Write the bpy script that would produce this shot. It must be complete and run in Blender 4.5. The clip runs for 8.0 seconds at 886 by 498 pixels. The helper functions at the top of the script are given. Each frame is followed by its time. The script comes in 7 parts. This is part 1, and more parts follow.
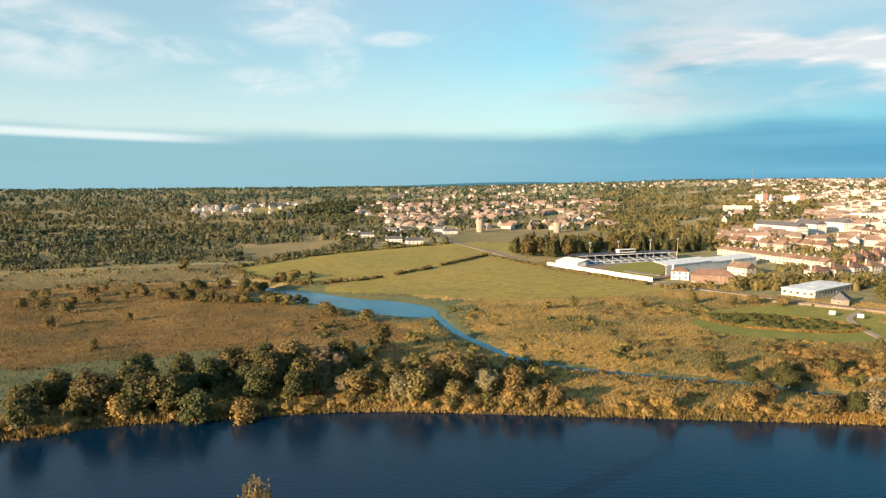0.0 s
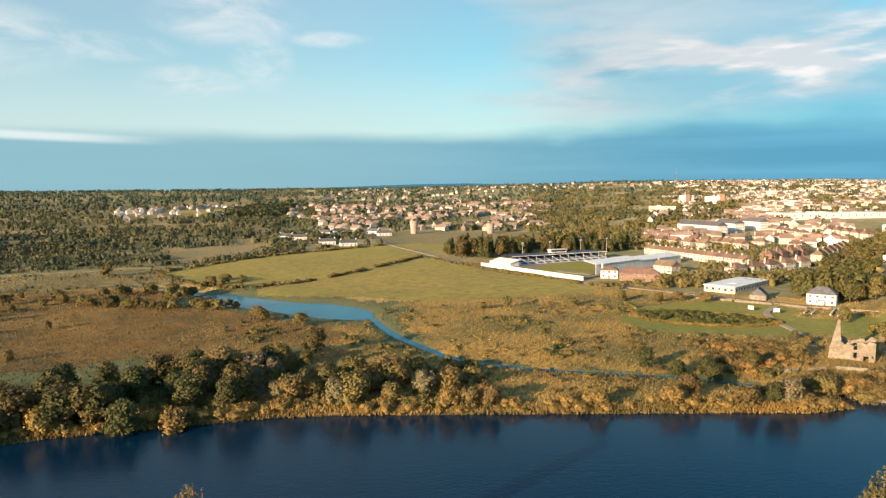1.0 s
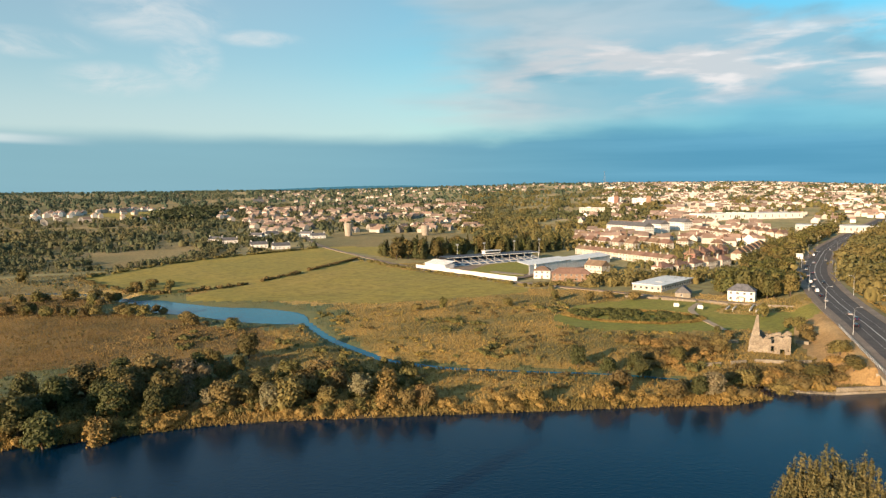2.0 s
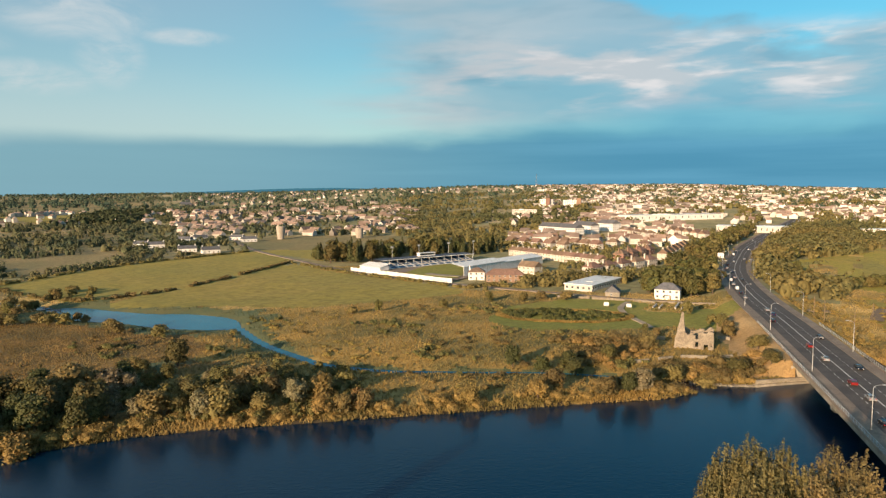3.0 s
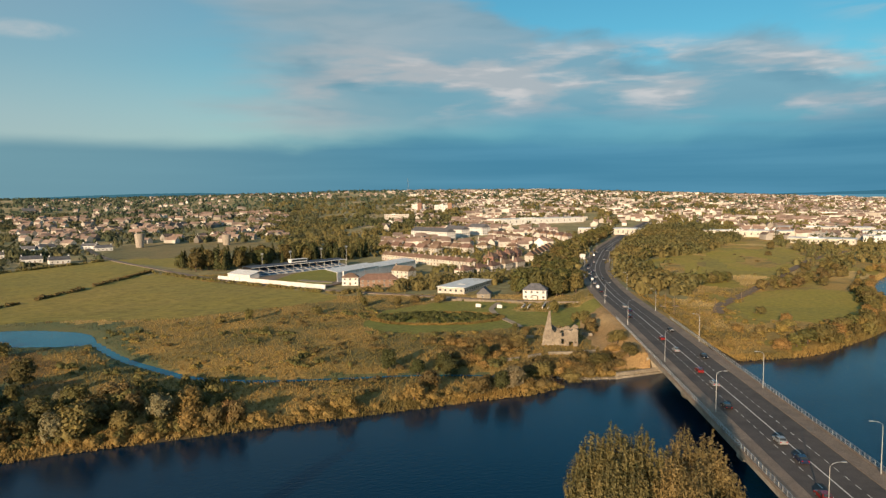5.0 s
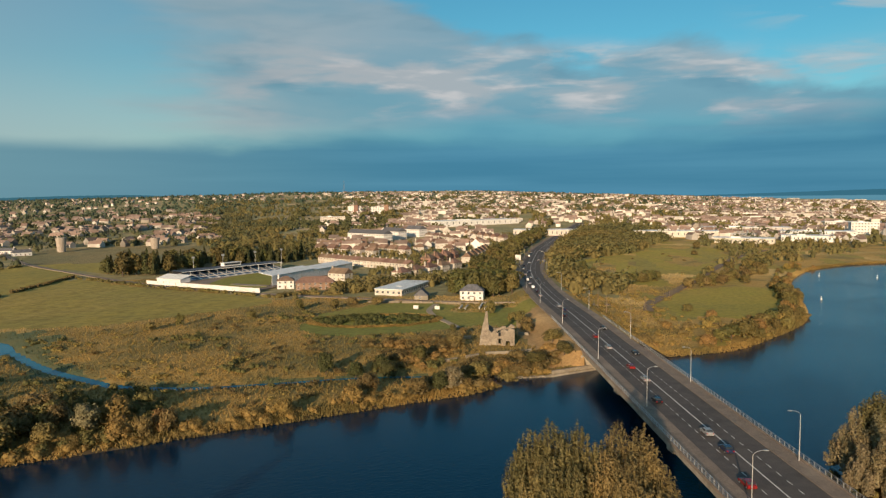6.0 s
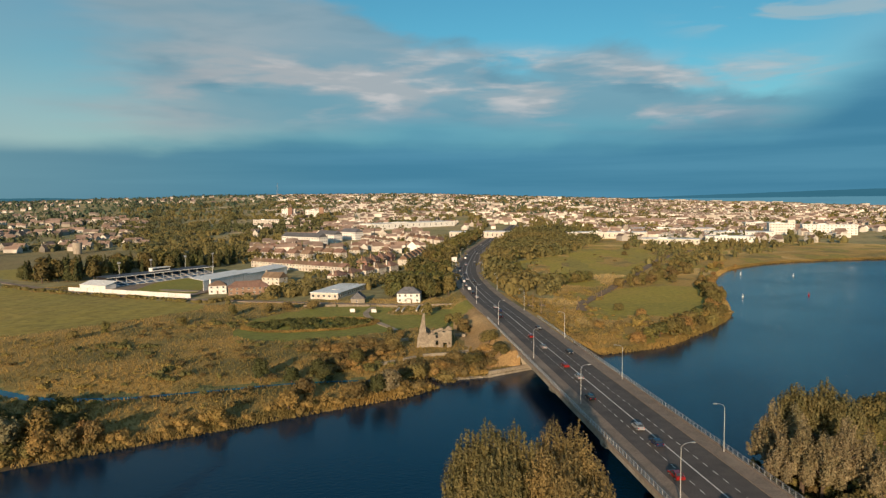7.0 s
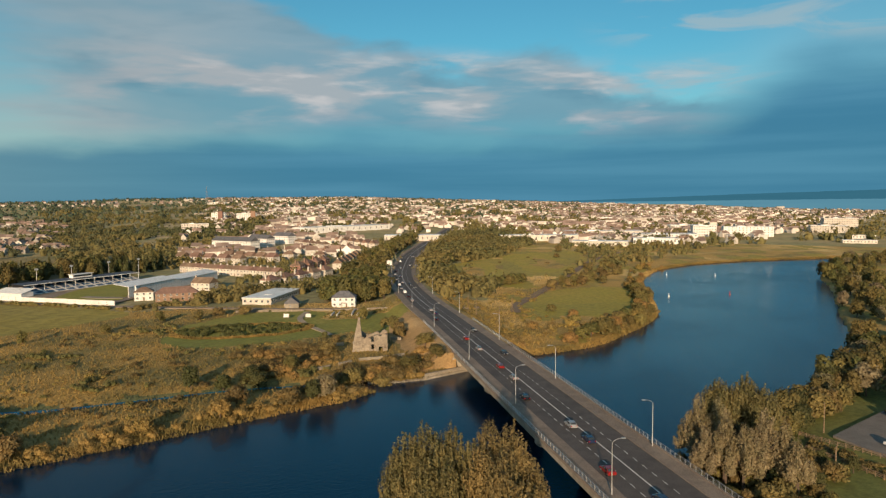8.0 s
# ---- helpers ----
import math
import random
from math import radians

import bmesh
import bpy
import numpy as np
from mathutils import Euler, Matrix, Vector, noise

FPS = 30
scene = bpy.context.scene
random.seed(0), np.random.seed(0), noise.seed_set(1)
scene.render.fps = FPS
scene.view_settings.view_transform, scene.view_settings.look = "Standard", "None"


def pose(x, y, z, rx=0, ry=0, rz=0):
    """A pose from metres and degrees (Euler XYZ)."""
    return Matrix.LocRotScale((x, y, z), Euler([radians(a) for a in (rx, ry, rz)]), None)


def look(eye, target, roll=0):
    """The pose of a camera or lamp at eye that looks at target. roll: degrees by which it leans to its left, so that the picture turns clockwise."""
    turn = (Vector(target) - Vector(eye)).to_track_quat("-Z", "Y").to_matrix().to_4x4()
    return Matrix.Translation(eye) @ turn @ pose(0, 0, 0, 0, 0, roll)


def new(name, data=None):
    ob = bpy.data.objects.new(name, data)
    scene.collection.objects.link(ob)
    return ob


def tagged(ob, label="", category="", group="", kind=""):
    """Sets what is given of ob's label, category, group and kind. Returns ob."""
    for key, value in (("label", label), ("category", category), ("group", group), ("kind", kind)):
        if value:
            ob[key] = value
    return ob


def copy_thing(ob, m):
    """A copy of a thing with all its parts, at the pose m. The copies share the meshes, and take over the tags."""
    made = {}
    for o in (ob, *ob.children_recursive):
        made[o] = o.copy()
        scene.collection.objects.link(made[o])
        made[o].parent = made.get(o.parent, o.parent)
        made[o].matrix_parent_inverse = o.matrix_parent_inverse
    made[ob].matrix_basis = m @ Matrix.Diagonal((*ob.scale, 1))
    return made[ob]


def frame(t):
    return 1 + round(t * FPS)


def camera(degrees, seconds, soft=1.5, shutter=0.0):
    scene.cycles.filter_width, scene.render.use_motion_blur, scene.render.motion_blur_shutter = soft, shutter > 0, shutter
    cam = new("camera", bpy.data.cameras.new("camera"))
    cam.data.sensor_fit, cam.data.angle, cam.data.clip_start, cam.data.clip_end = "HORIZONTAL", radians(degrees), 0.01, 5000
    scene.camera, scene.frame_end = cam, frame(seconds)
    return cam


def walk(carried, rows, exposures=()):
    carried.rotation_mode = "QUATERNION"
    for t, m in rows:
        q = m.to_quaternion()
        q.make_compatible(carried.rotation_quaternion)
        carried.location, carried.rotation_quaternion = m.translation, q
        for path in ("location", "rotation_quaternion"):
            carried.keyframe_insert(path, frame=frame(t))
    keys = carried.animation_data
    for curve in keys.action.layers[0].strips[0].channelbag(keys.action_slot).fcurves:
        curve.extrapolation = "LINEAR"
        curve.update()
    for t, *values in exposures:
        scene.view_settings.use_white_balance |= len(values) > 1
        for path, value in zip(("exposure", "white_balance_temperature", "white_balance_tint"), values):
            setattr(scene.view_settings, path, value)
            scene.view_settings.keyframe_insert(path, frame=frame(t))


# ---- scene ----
# ---- camera: it hovers over the near bank, drifts a little and turns to the right ----
EYE, DRIFT = Vector((0.0, 0.0, 62.0)), Vector((-2.4, -1.54, -0.48))     # the place at half time, and the way gone in all
cam = camera(65.3, 8.0, 1.3)
# seconds, yaw (to the left), pitch (up), roll (picture clockwise)
TURNS = [
    (0.0, 0.053, -5.160, -0.037),
    (0.5, -2.689, -5.103, -0.110),
    (1.0, -5.420, -5.035, -0.154),
    (1.5, -8.129, -4.962, -0.171),
    (3.0, -16.294, -4.703, -0.233),
    (3.5, -18.960, -4.602, -0.245),
    (4.0, -21.581, -4.503, -0.269),
    (4.5, -24.215, -4.412, -0.301),
    (6.0, -32.082, -4.218, -0.391),
    (6.5, -34.724, -4.139, -0.436),
    (7.0, -37.374, -4.039, -0.470),
    (7.5, -40.064, -3.920, -0.480),
    (8.0, -42.769, -3.805, -0.485),
]
EXPOSURES = [(0.0, 1.18, 6920, 13), (1.5, 1.0, 6850, 13), (3.0, 0.74, 6740, 12), (4.5, 0.45, 6620, 11), (6.0, 0.27, 6560, 10), (8.0, 0.24, 6560, 10)]
walk(cam, [(t, pose(*(EYE + DRIFT * (t / 8 - 0.5)), 90 + p, 0, y) @ pose(0, 0, 0, 0, 0, r)) for t, y, p, r in TURNS], EXPOSURES)

# ---- light ----
SUN_HEADING, SUN_HEIGHT = 229.5, 11.8      # degrees clockwise from +y; above the horizon
sun_data = bpy.data.lights.new("sun", "SUN")
sun_data.energy, sun_data.angle, sun_data.color = 5.0, radians(0.6), (1.0, 0.735, 0.475)
sun = new("sun", sun_data)
sun_way = Vector((math.sin(radians(SUN_HEADING)) * math.cos(radians(SUN_HEIGHT)),
                  math.cos(radians(SUN_HEADING)) * math.cos(radians(SUN_HEIGHT)), math.sin(radians(SUN_HEIGHT))))
sun.matrix_world = look(sun_way * 300, (0, 0, 0))


class Nodes:
    """A short hand for building node trees."""

    def __init__(self, tree):
        self.tree = tree
        tree.nodes.clear()

    def add(self, kind, **values):
        n = self.tree.nodes.new(kind)
        for key, v in values.items():
            setattr(n, key, v)
        return n

    def link(self, a, b):
        self.tree.links.new(a, b)

    def put(self, socket, v):
        if hasattr(v, "is_output"):
            self.link(v, socket)
        else:
            socket.default_value = v

    def math(self, op, a, b=0.0, c=0.0, clamp=False):
        n = self.add("ShaderNodeMath", operation=op, use_clamp=clamp)
        for k, v in enumerate((a, b, c)):
            self.put(n.inputs[k], v)
        return n.outputs[0]

    def mix(self, f, a, b, blend="MIX"):
        n = self.add("ShaderNodeMix", data_type="RGBA", blend_type=blend)
        self.put(n.inputs[0], f), self.put(n.inputs[6], a), self.put(n.inputs[7], b)
        return n.outputs[2]

    def noise(self, vec, scale, detail=4.0, rough=0.55, warp=0.0):
        n = self.add("ShaderNodeTexNoise")
        self.link(vec, n.inputs["Vector"])
        n.inputs["Scale"].default_value, n.inputs["Detail"].default_value = scale, detail
        n.inputs["Roughness"].default_value, n.inputs["Distortion"].default_value = rough, warp
        return n.outputs["Fac"]

    def ramp(self, f, lo, hi, a=0.0, b=1.0):
        n = self.add("ShaderNodeMapRange", interpolation_type="SMOOTHSTEP")
        self.put(n.inputs[0], f)
        for k, v in enumerate((lo, hi, a, b)):
            self.put(n.inputs[k + 1], v)
        return n.outputs[0]


def rgb(r, g, b):
    return (r, g, b, 1.0)


def build_sky():
    world = bpy.data.worlds.new("sky")
    scene.world = world
    world.use_nodes = True
    n = Nodes(world.node_tree)
    coord = n.add("ShaderNodeTexCoord").outputs["Generated"]
    xyz = n.add("ShaderNodeSeparateXYZ")
    n.link(coord, xyz.inputs[0])
    x, y, z = xyz.outputs
    sky = n.add("ShaderNodeTexSky", sky_type="NISHITA", sun_disc=False, sun_elevation=radians(SUN_HEIGHT),
                sun_rotation=radians(SUN_HEADING), air_density=1.0, dust_density=0.6, ozone_density=2.0)
    blue = n.mix(1.0, sky.outputs[0], rgb(0.50, 1.06, 1.06), "MULTIPLY")
    az = n.math("ARCTAN2", x, y)
    veil = n.math("MULTIPLY", n.ramp(az, 0.5, -0.15), 0.33)
    blue = n.mix(veil, blue, rgb(4.3, 4.7, 5.2))
    el = n.math("ARCSINE", z)

    def at(ka, ke):
        v = n.add("ShaderNodeCombineXYZ")
        n.link(n.math("MULTIPLY", az, ka), v.inputs[0])
        n.link(n.math("MULTIPLY", el, ke), v.inputs[1])
        return v.outputs[0]

    def stretched(ka, ke, scale, detail=5, rough=0.5, warp=0.2):
        return n.noise(at(ka, ke), scale, detail, rough, warp)

    def both(*masks):
        out = masks[0]
        for m in masks[1:]:
            out = n.math("MULTIPLY", out, m)
        return out

    # upper edge of the long cloud bank on the horizon, which softens and climbs to the east
    side = n.ramp(az, 0.10, 0.34)
    wave = n.math("MULTIPLY", n.math("SUBTRACT", stretched(3.0, 10.0, 1.5, 5, 0.5, 0.15), 0.5), n.math("MULTIPLY_ADD", side, 0.04, 0.022))
    edge = n.math("ADD", n.math("MULTIPLY_ADD", n.ramp(az, 0.26, 0.5), 0.03, 0.072), n.math("MULTIPLY", n.ramp(az, 1.08, 1.26), 0.075))
    over = n.math("ADD", n.math("SUBTRACT", el, edge), wave)
    # separate thin white patches to the north-west, broken up by noise
    tuft = None
    for a0, e0, wa, we in ((-0.50, 0.178, 0.16, 0.055), (-0.20, 0.225, 0.12, 0.045), (-0.155, 0.172, 0.05, 0.045), (-0.245, 0.142, 0.09, 0.026),
                           (-0.065, 0.204, 0.07, 0.014), (-0.35, 0.180, 0.10, 0.022), (-0.62, 0.21, 0.2, 0.06)):
        da = n.math("MULTIPLY", n.math("SUBTRACT", az, a0), 1 / wa)
        de = n.math("MULTIPLY", n.math("SUBTRACT", el, e0), 1 / we)
        spot = n.ramp(n.math("MULTIPLY_ADD", da, da, n.math("MULTIPLY", de, de)), 1.0, 0.0)
        tuft = spot if tuft is None else n.math("MAXIMUM", tuft, spot)
    tuft = both(tuft, n.ramp(stretched(6.0, 15.0, 2.0, 6, 0.6, 0.5), 0.28, 0.72))
    col = n.mix(n.math("MULTIPLY", tuft, 0.6), blue, rgb(4.9, 5.2, 5.3))
    # pale glow low over the bank
    col = n.mix(n.math("MULTIPLY", n.ramp(over, 0.12, 0.0), n.math("MULTIPLY_ADD", side, -0.3, 0.55)), col, rgb(3.9, 4.6, 4.85))
    # thin streaks on the open blue to the east
    streaks = both(n.ramp(stretched(3.2, 15.0, 1.9, 6, 0.55, 0.7), 0.48, 0.68), n.ramp(az, 0.92, 1.1), n.ramp(over, 0.0, 0.04))
    col = n.mix(n.math("MULTIPLY", streaks, 0.7), col, rgb(4.1, 4.7, 4.9))
    # the wide grey cloud, ragged at its western end, sinking to the east
    ragged = n.math("MULTIPLY_ADD", n.math("SUBTRACT", stretched(2.0, 15.0, 1.5, 5, 0.5, 0.2), 0.5), 0.34, az)
    lifted = n.math("MULTIPLY_ADD", n.math("SUBTRACT", stretched(4.0, 11.0, 1.5, 5, 0.55, 0.2), 0.5), 0.13, el)
    top = n.math("SUBTRACT", n.math("MULTIPLY_ADD", n.ramp(az, 0.42, 0.74), -0.10, 0.30), n.math("MULTIPLY", n.ramp(az, 0.85, 1.12), 0.06))
    under = n.ramp(n.math("SUBTRACT", top, lifted), -0.015, 0.025)
    mass = both(n.ramp(ragged, 0.10, 0.30), under, n.ramp(over, -0.03, 0.03))
    light = both(n.ramp(stretched(1.8, 7.0, 1.4, 4, 0.5, 0.3), 0.26, 0.6), n.ramp(az, 0.85, 0.3, 0.25, 1.0))
    col = n.mix(n.math("MULTIPLY", mass, 0.82), col, n.mix(light, rgb(1.5, 3.0, 3.8), n.mix(n.ramp(az, 0.6, 0.25), rgb(3.0, 3.65, 4.05), rgb(3.7, 4.05, 4.25))))
    dark = both(n.ramp(stretched(2.6, 10.0, 1.9, 4, 0.5, 0.2), 0.52, 0.72), mass)
    col = n.mix(n.math("MULTIPLY", dark, 0.55), col, rgb(1.1, 2.55, 3.4))
    # sunlit heads along the middle of the grey cloud
    mid = n.math("MULTIPLY_ADD", n.ramp(az, 0.7, 1.05), -0.025, 0.158)
    belt = both(n.ramp(n.math("SUBTRACT", el, mid), -0.065, -0.02), n.ramp(n.math("SUBTRACT", el, mid), 0.07, 0.025), n.ramp(ragged, 0.14, 0.3), n.ramp(az, 1.2, 1.0))
    heads = both(n.ramp(stretched(3.4, 15.0, 1.8, 5, 0.5, 0.25), 0.41, 0.61), belt, n.ramp(az, 0.12, 0.45, 0.4, 1.0))
    col = n.mix(n.math("MULTIPLY", heads, 0.75), col, rgb(4.6, 4.45, 4.5))
    crests = both(n.ramp(stretched(5.2, 26.0, 1.9, 4, 0.5, 0.2), 0.48, 0.64), heads, n.ramp(az, 0.25, 0.6, 0.15, 1.0))
    col = n.mix(n.math("MULTIPLY", crests, 0.85), col, rgb(6.0, 5.6, 5.5))
    # the bank itself
    soft = n.math("MULTIPLY_ADD", n.ramp(az, 0.2, 0.6), 0.032, 0.012)
    bank = n.ramp(n.math("DIVIDE", over, soft), 1.0, -1.0)
    bank_colour = n.mix(n.ramp(stretched(1.6, 30.0, 1.2, 4, 0.5), 0.3, 0.72), rgb(0.50, 1.95, 3.1), rgb(0.82, 2.5, 3.7))
    bank_colour = n.mix(n.ramp(az, 0.6, -0.1, 0.0, 0.8), bank_colour, rgb(1.35, 2.85, 3.45))
    col = n.mix(n.math("MULTIPLY", bank, n.ramp(az, -0.35, 0.3, 0.86, 0.95)), col, bank_colour)
    # a bright rift in the bank to the north-west
    rift = both(n.ramp(n.math("MULTIPLY_ADD", az, 0.02, el), 0.049, 0.056), n.ramp(n.math("MULTIPLY_ADD", az, 0.02, el), 0.066, 0.059), n.ramp(az, -0.25, -0.42))
    col = n.mix(n.math("MULTIPLY", rift, 0.8), col, rgb(4.6, 5.3, 5.4))
    col = n.mix(n.ramp(az, 0.2, 0.7, 0.0, 1.0), col, n.mix(1.0, col, rgb(0.90, 1.0, 1.05), "MULTIPLY"))
    back = n.add("ShaderNodeBackground")
    n.link(col, back.inputs[0])
    back.inputs[1].default_value = 0.085
    out = n.add("ShaderNodeOutputWorld")
    n.link(back.outputs[0], out.inputs[0])


build_sky()


# ---- materials ----
def material(name, base, other=None, third=None, scale=1.0, fine=8.0, rough=0.9, bump=0.0, bump_scale=4.0, metal=0.0,
             spread=0.0, per_object=0.0, translucent=0.0, stretch=(1, 1, 1), local=False, specular=0.3, lo=0.35, hi=0.65, sheen=0.0):
    """A surface of two or three real colours mixed at two scales, with relief."""
    m = bpy.data.materials.new(name)
    m.use_nodes = True
    n = Nodes(m.node_tree)
    tc = n.add("ShaderNodeTexCoord")
    if local:
        vec = tc.outputs["Object"]
    else:
        vec = n.add("ShaderNodeNewGeometry").outputs["Position"]
    mp = n.add("ShaderNodeMapping")
    mp.inputs["Scale"].default_value = stretch
    n.link(vec, mp.inputs[0])
    vec = mp.outputs[0]
    col = rgb(*base)
    if other:
        col = n.mix(n.ramp(n.noise(vec, scale, 5), lo, hi), col, rgb(*other))
    if third:
        col = n.mix(n.ramp(n.noise(vec, scale * 0.23, 4, 0.6, 0.6), 0.5, 0.66), col, rgb(*third))
    grain = n.ramp(n.noise(vec, fine, 4, 0.65), 0.25, 0.75, 0.72, 1.28)
    hsv = n.add("ShaderNodeHueSaturation")
    n.put(hsv.inputs["Color"], col)
    value = grain
    if spread:
        value = n.math("MULTIPLY", value, n.math("MULTIPLY_ADD", n.add("ShaderNodeNewGeometry").outputs["Random Per Island"], spread, 1 - spread / 2))
    if per_object:
        rnd = n.add("ShaderNodeObjectInfo").outputs["Random"]
        value = n.math("MULTIPLY", value, n.math("MULTIPLY_ADD", rnd, per_object, 1 - per_object / 2))
        n.link(n.math("MULTIPLY_ADD", n.math("FRACT", n.math("MULTIPLY", rnd, 7.3)), 0.035, 0.483), hsv.inputs["Hue"])
    n.link(value, hsv.inputs["Value"])
    p = n.add("ShaderNodeBsdfPrincipled")
    n.link(hsv.outputs[0], p.inputs["Base Color"])
    p.inputs["Roughness"].default_value, p.inputs["Metallic"].default_value = rough, metal
    p.inputs["Specular IOR Level"].default_value = specular
    if sheen:      # the fuzz of upright blades
        p.inputs["Sheen Weight"].default_value, p.inputs["Sheen Roughness"].default_value = sheen, 0.6
        n.link(hsv.outputs[0], p.inputs["Sheen Tint"])
    if bump:
        b = n.add("ShaderNodeBump")
        b.inputs["Distance"].default_value = bump
        b.inputs["Strength"].default_value = 0.7
        n.link(n.noise(vec, bump_scale, 5, 0.6), b.inputs["Height"])
        n.link(b.outputs[0], p.inputs["Normal"])
    shader = p.outputs[0]
    if translucent:
        tr = n.add("ShaderNodeBsdfTranslucent")
        n.link(hsv.outputs[0], tr.inputs[0])
        mx = n.add("ShaderNodeMixShader")
        mx.inputs[0].default_value = translucent
        n.link(shader, mx.inputs[1]), n.link(tr.outputs[0], mx.inputs[2])
        shader = mx.outputs[0]
    out = n.add("ShaderNodeOutputMaterial")
    n.link(shader, out.inputs[0])
    return m


def water_material(name, base, ripple, gloss=0.5):
    m = bpy.data.materials.new(name)
    m.use_nodes = True
    n = Nodes(m.node_tree)
    pos = n.add("ShaderNodeNewGeometry").outputs["Position"]
    col = n.mix(n.noise(pos, 0.02, 3), rgb(*base), rgb(*[c * 1.35 for c in base]))
    p = n.add("ShaderNodeBsdfPrincipled")
    n.link(col, p.inputs["Base Color"])
    wind = n.ramp(n.noise(pos, 0.012, 4, 0.6, 1.0), 0.35, 0.7, 0.10, 0.2)
    n.link(wind, p.inputs["Roughness"])
    p.inputs["IOR"].default_value = 1.33
    p.inputs["Specular IOR Level"].default_value = gloss
    p.inputs["Specular Tint"].default_value = rgb(0.45, 0.84, 1.0)
    b = n.add("ShaderNodeBump")
    b.inputs["Distance"].default_value, b.inputs["Strength"].default_value = ripple, 0.5
    n.link(n.noise(pos, 0.9, 5, 0.6, 0.4), b.inputs["Height"])
    n.link(b.outputs[0], p.inputs["Normal"])
    out = n.add("ShaderNodeOutputMaterial")
    n.link(p.outputs[0], out.inputs[0])
    return m


MARSH = material("dry_marsh", (0.325, 0.210, 0.062), (0.165, 0.132, 0.044), (0.47, 0.330, 0.128), 0.03, 0.8, bump=0.6, bump_scale=0.9, sheen=0.3, lo=0.40, hi=0.62)
RUSHES = material("brown_rush_heath", (0.225, 0.130, 0.040), (0.130, 0.092, 0.033), (0.320, 0.202, 0.070), 0.035, 0.9, bump=0.7, bump_scale=0.9, sheen=0.2, lo=0.38, hi=0.62)
SOIL = material("tan_embankment_soil", (0.38, 0.237, 0.103), (0.29, 0.187, 0.082), (0.45, 0.297, 0.137), 0.12, 1.2, bump=0.2, bump_scale=1.0, sheen=0.2)
REED = material("green_reed_bed", (0.088, 0.105, 0.048), (0.125, 0.118, 0.048), (0.072, 0.095, 0.048), 0.09, 1.5, bump=0.6, bump_scale=1.0, sheen=0.4)
PASTURE = material("pasture_grass", (0.238, 0.188, 0.040), (0.198, 0.168, 0.040), (0.27, 0.195, 0.055), 0.012, 0.25, bump=0.05, sheen=0.26)
EASTGRASS = material("bright_field_grass", (0.245, 0.205, 0.034), (0.27, 0.205, 0.042), (0.205, 0.180, 0.034), 0.03, 0.4, bump=0.05, sheen=0.24)
LAWN = material("mown_lawn", (0.172, 0.170, 0.032), (0.205, 0.182, 0.038), (0.150, 0.155, 0.032), 0.05, 0.6, bump=0.03, sheen=0.22)
# deep green grass, darkened further so the colour carries the trees' shade
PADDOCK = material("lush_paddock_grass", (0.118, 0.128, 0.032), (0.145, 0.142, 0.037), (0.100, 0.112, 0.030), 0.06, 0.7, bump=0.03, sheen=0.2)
SCRUB = material("rough_scrub", (0.165, 0.130, 0.060), (0.105, 0.102, 0.048), (0.22, 0.165, 0.080), 0.012, 0.3, bump=0.6, bump_scale=0.4, sheen=0.4)
TOWNGROUND = material("town_ground", (0.22, 0.18, 0.09), (0.15, 0.145, 0.07), (0.30, 0.235, 0.135), 0.012, 0.1, bump=0.3, bump_scale=0.2, sheen=0.35)
MUD = material("river_bed", (0.05, 0.038, 0.022), (0.07, 0.055, 0.032), None, 0.3, 3.0)
WATER = water_material("river_water", (0.001, 0.017, 0.041), 0.14, 0.26)
STREAMWATER = water_material("stream_water", (0.003, 0.115, 0.185), 0.12, 0.1)
SEAWATER = water_material("sea_water", (0.01, 0.03, 0.05), 0.25)
ASPHALT = material("asphalt", (0.098, 0.084, 0.076), (0.116, 0.099, 0.089), (0.080, 0.070, 0.064), 0.4, 6.0, rough=0.85, bump=0.01, bump_scale=20)
FOOTPATH = material("concrete_footpath", (0.265, 0.203, 0.155), (0.215, 0.168, 0.130), (0.30, 0.235, 0.18), 0.3, 4.0, bump=0.01, bump_scale=8)
CONCRETE = material("weathered_concrete", (0.30, 0.26, 0.20), (0.22, 0.19, 0.15), (0.36, 0.31, 0.25), 0.5, 5.0, bump=0.02)
PAINT = material("road_paint", (0.75, 0.72, 0.66), (0.55, 0.53, 0.48), None, 1.5, 8.0, rough=0.7)
GALV = material("galvanised_steel", (0.42, 0.43, 0.43), (0.5, 0.5, 0.5), None, 2.0, 9.0, rough=0.45, metal=0.7)
STONE = material("castle_limestone", (0.270, 0.222, 0.168), (0.195, 0.162, 0.125), (0.33, 0.28, 0.215), 0.8, 3.0, bump=0.22, bump_scale=1.6)
RENDERW = material("white_render", (0.74, 0.72, 0.69), (0.66, 0.635, 0.60), None, 0.25, 2.0, per_object=0.12)
RENDERC = material("cream_render", (0.60, 0.545, 0.475), (0.52, 0.465, 0.40), None, 0.25, 2.0, per_object=0.25)
BRICK = material("red_brick", (0.30, 0.18, 0.13), (0.24, 0.145, 0.105), None, 0.8, 5.0, per_object=0.2)
TILE = material("brown_roof_tile", (0.220, 0.138, 0.097), (0.162, 0.106, 0.078), (0.255, 0.170, 0.124), 0.4, 3.0, per_object=0.3, bump=0.04, bump_scale=3)
SLATE = material("grey_slate", (0.15, 0.15, 0.16), (0.10, 0.10, 0.11), None, 0.5, 3.0, per_object=0.3)
METALROOF = material("pale_metal_roof", (0.86, 0.84, 0.80), (0.78, 0.76, 0.72), None, 0.1, 1.0, rough=0.5)
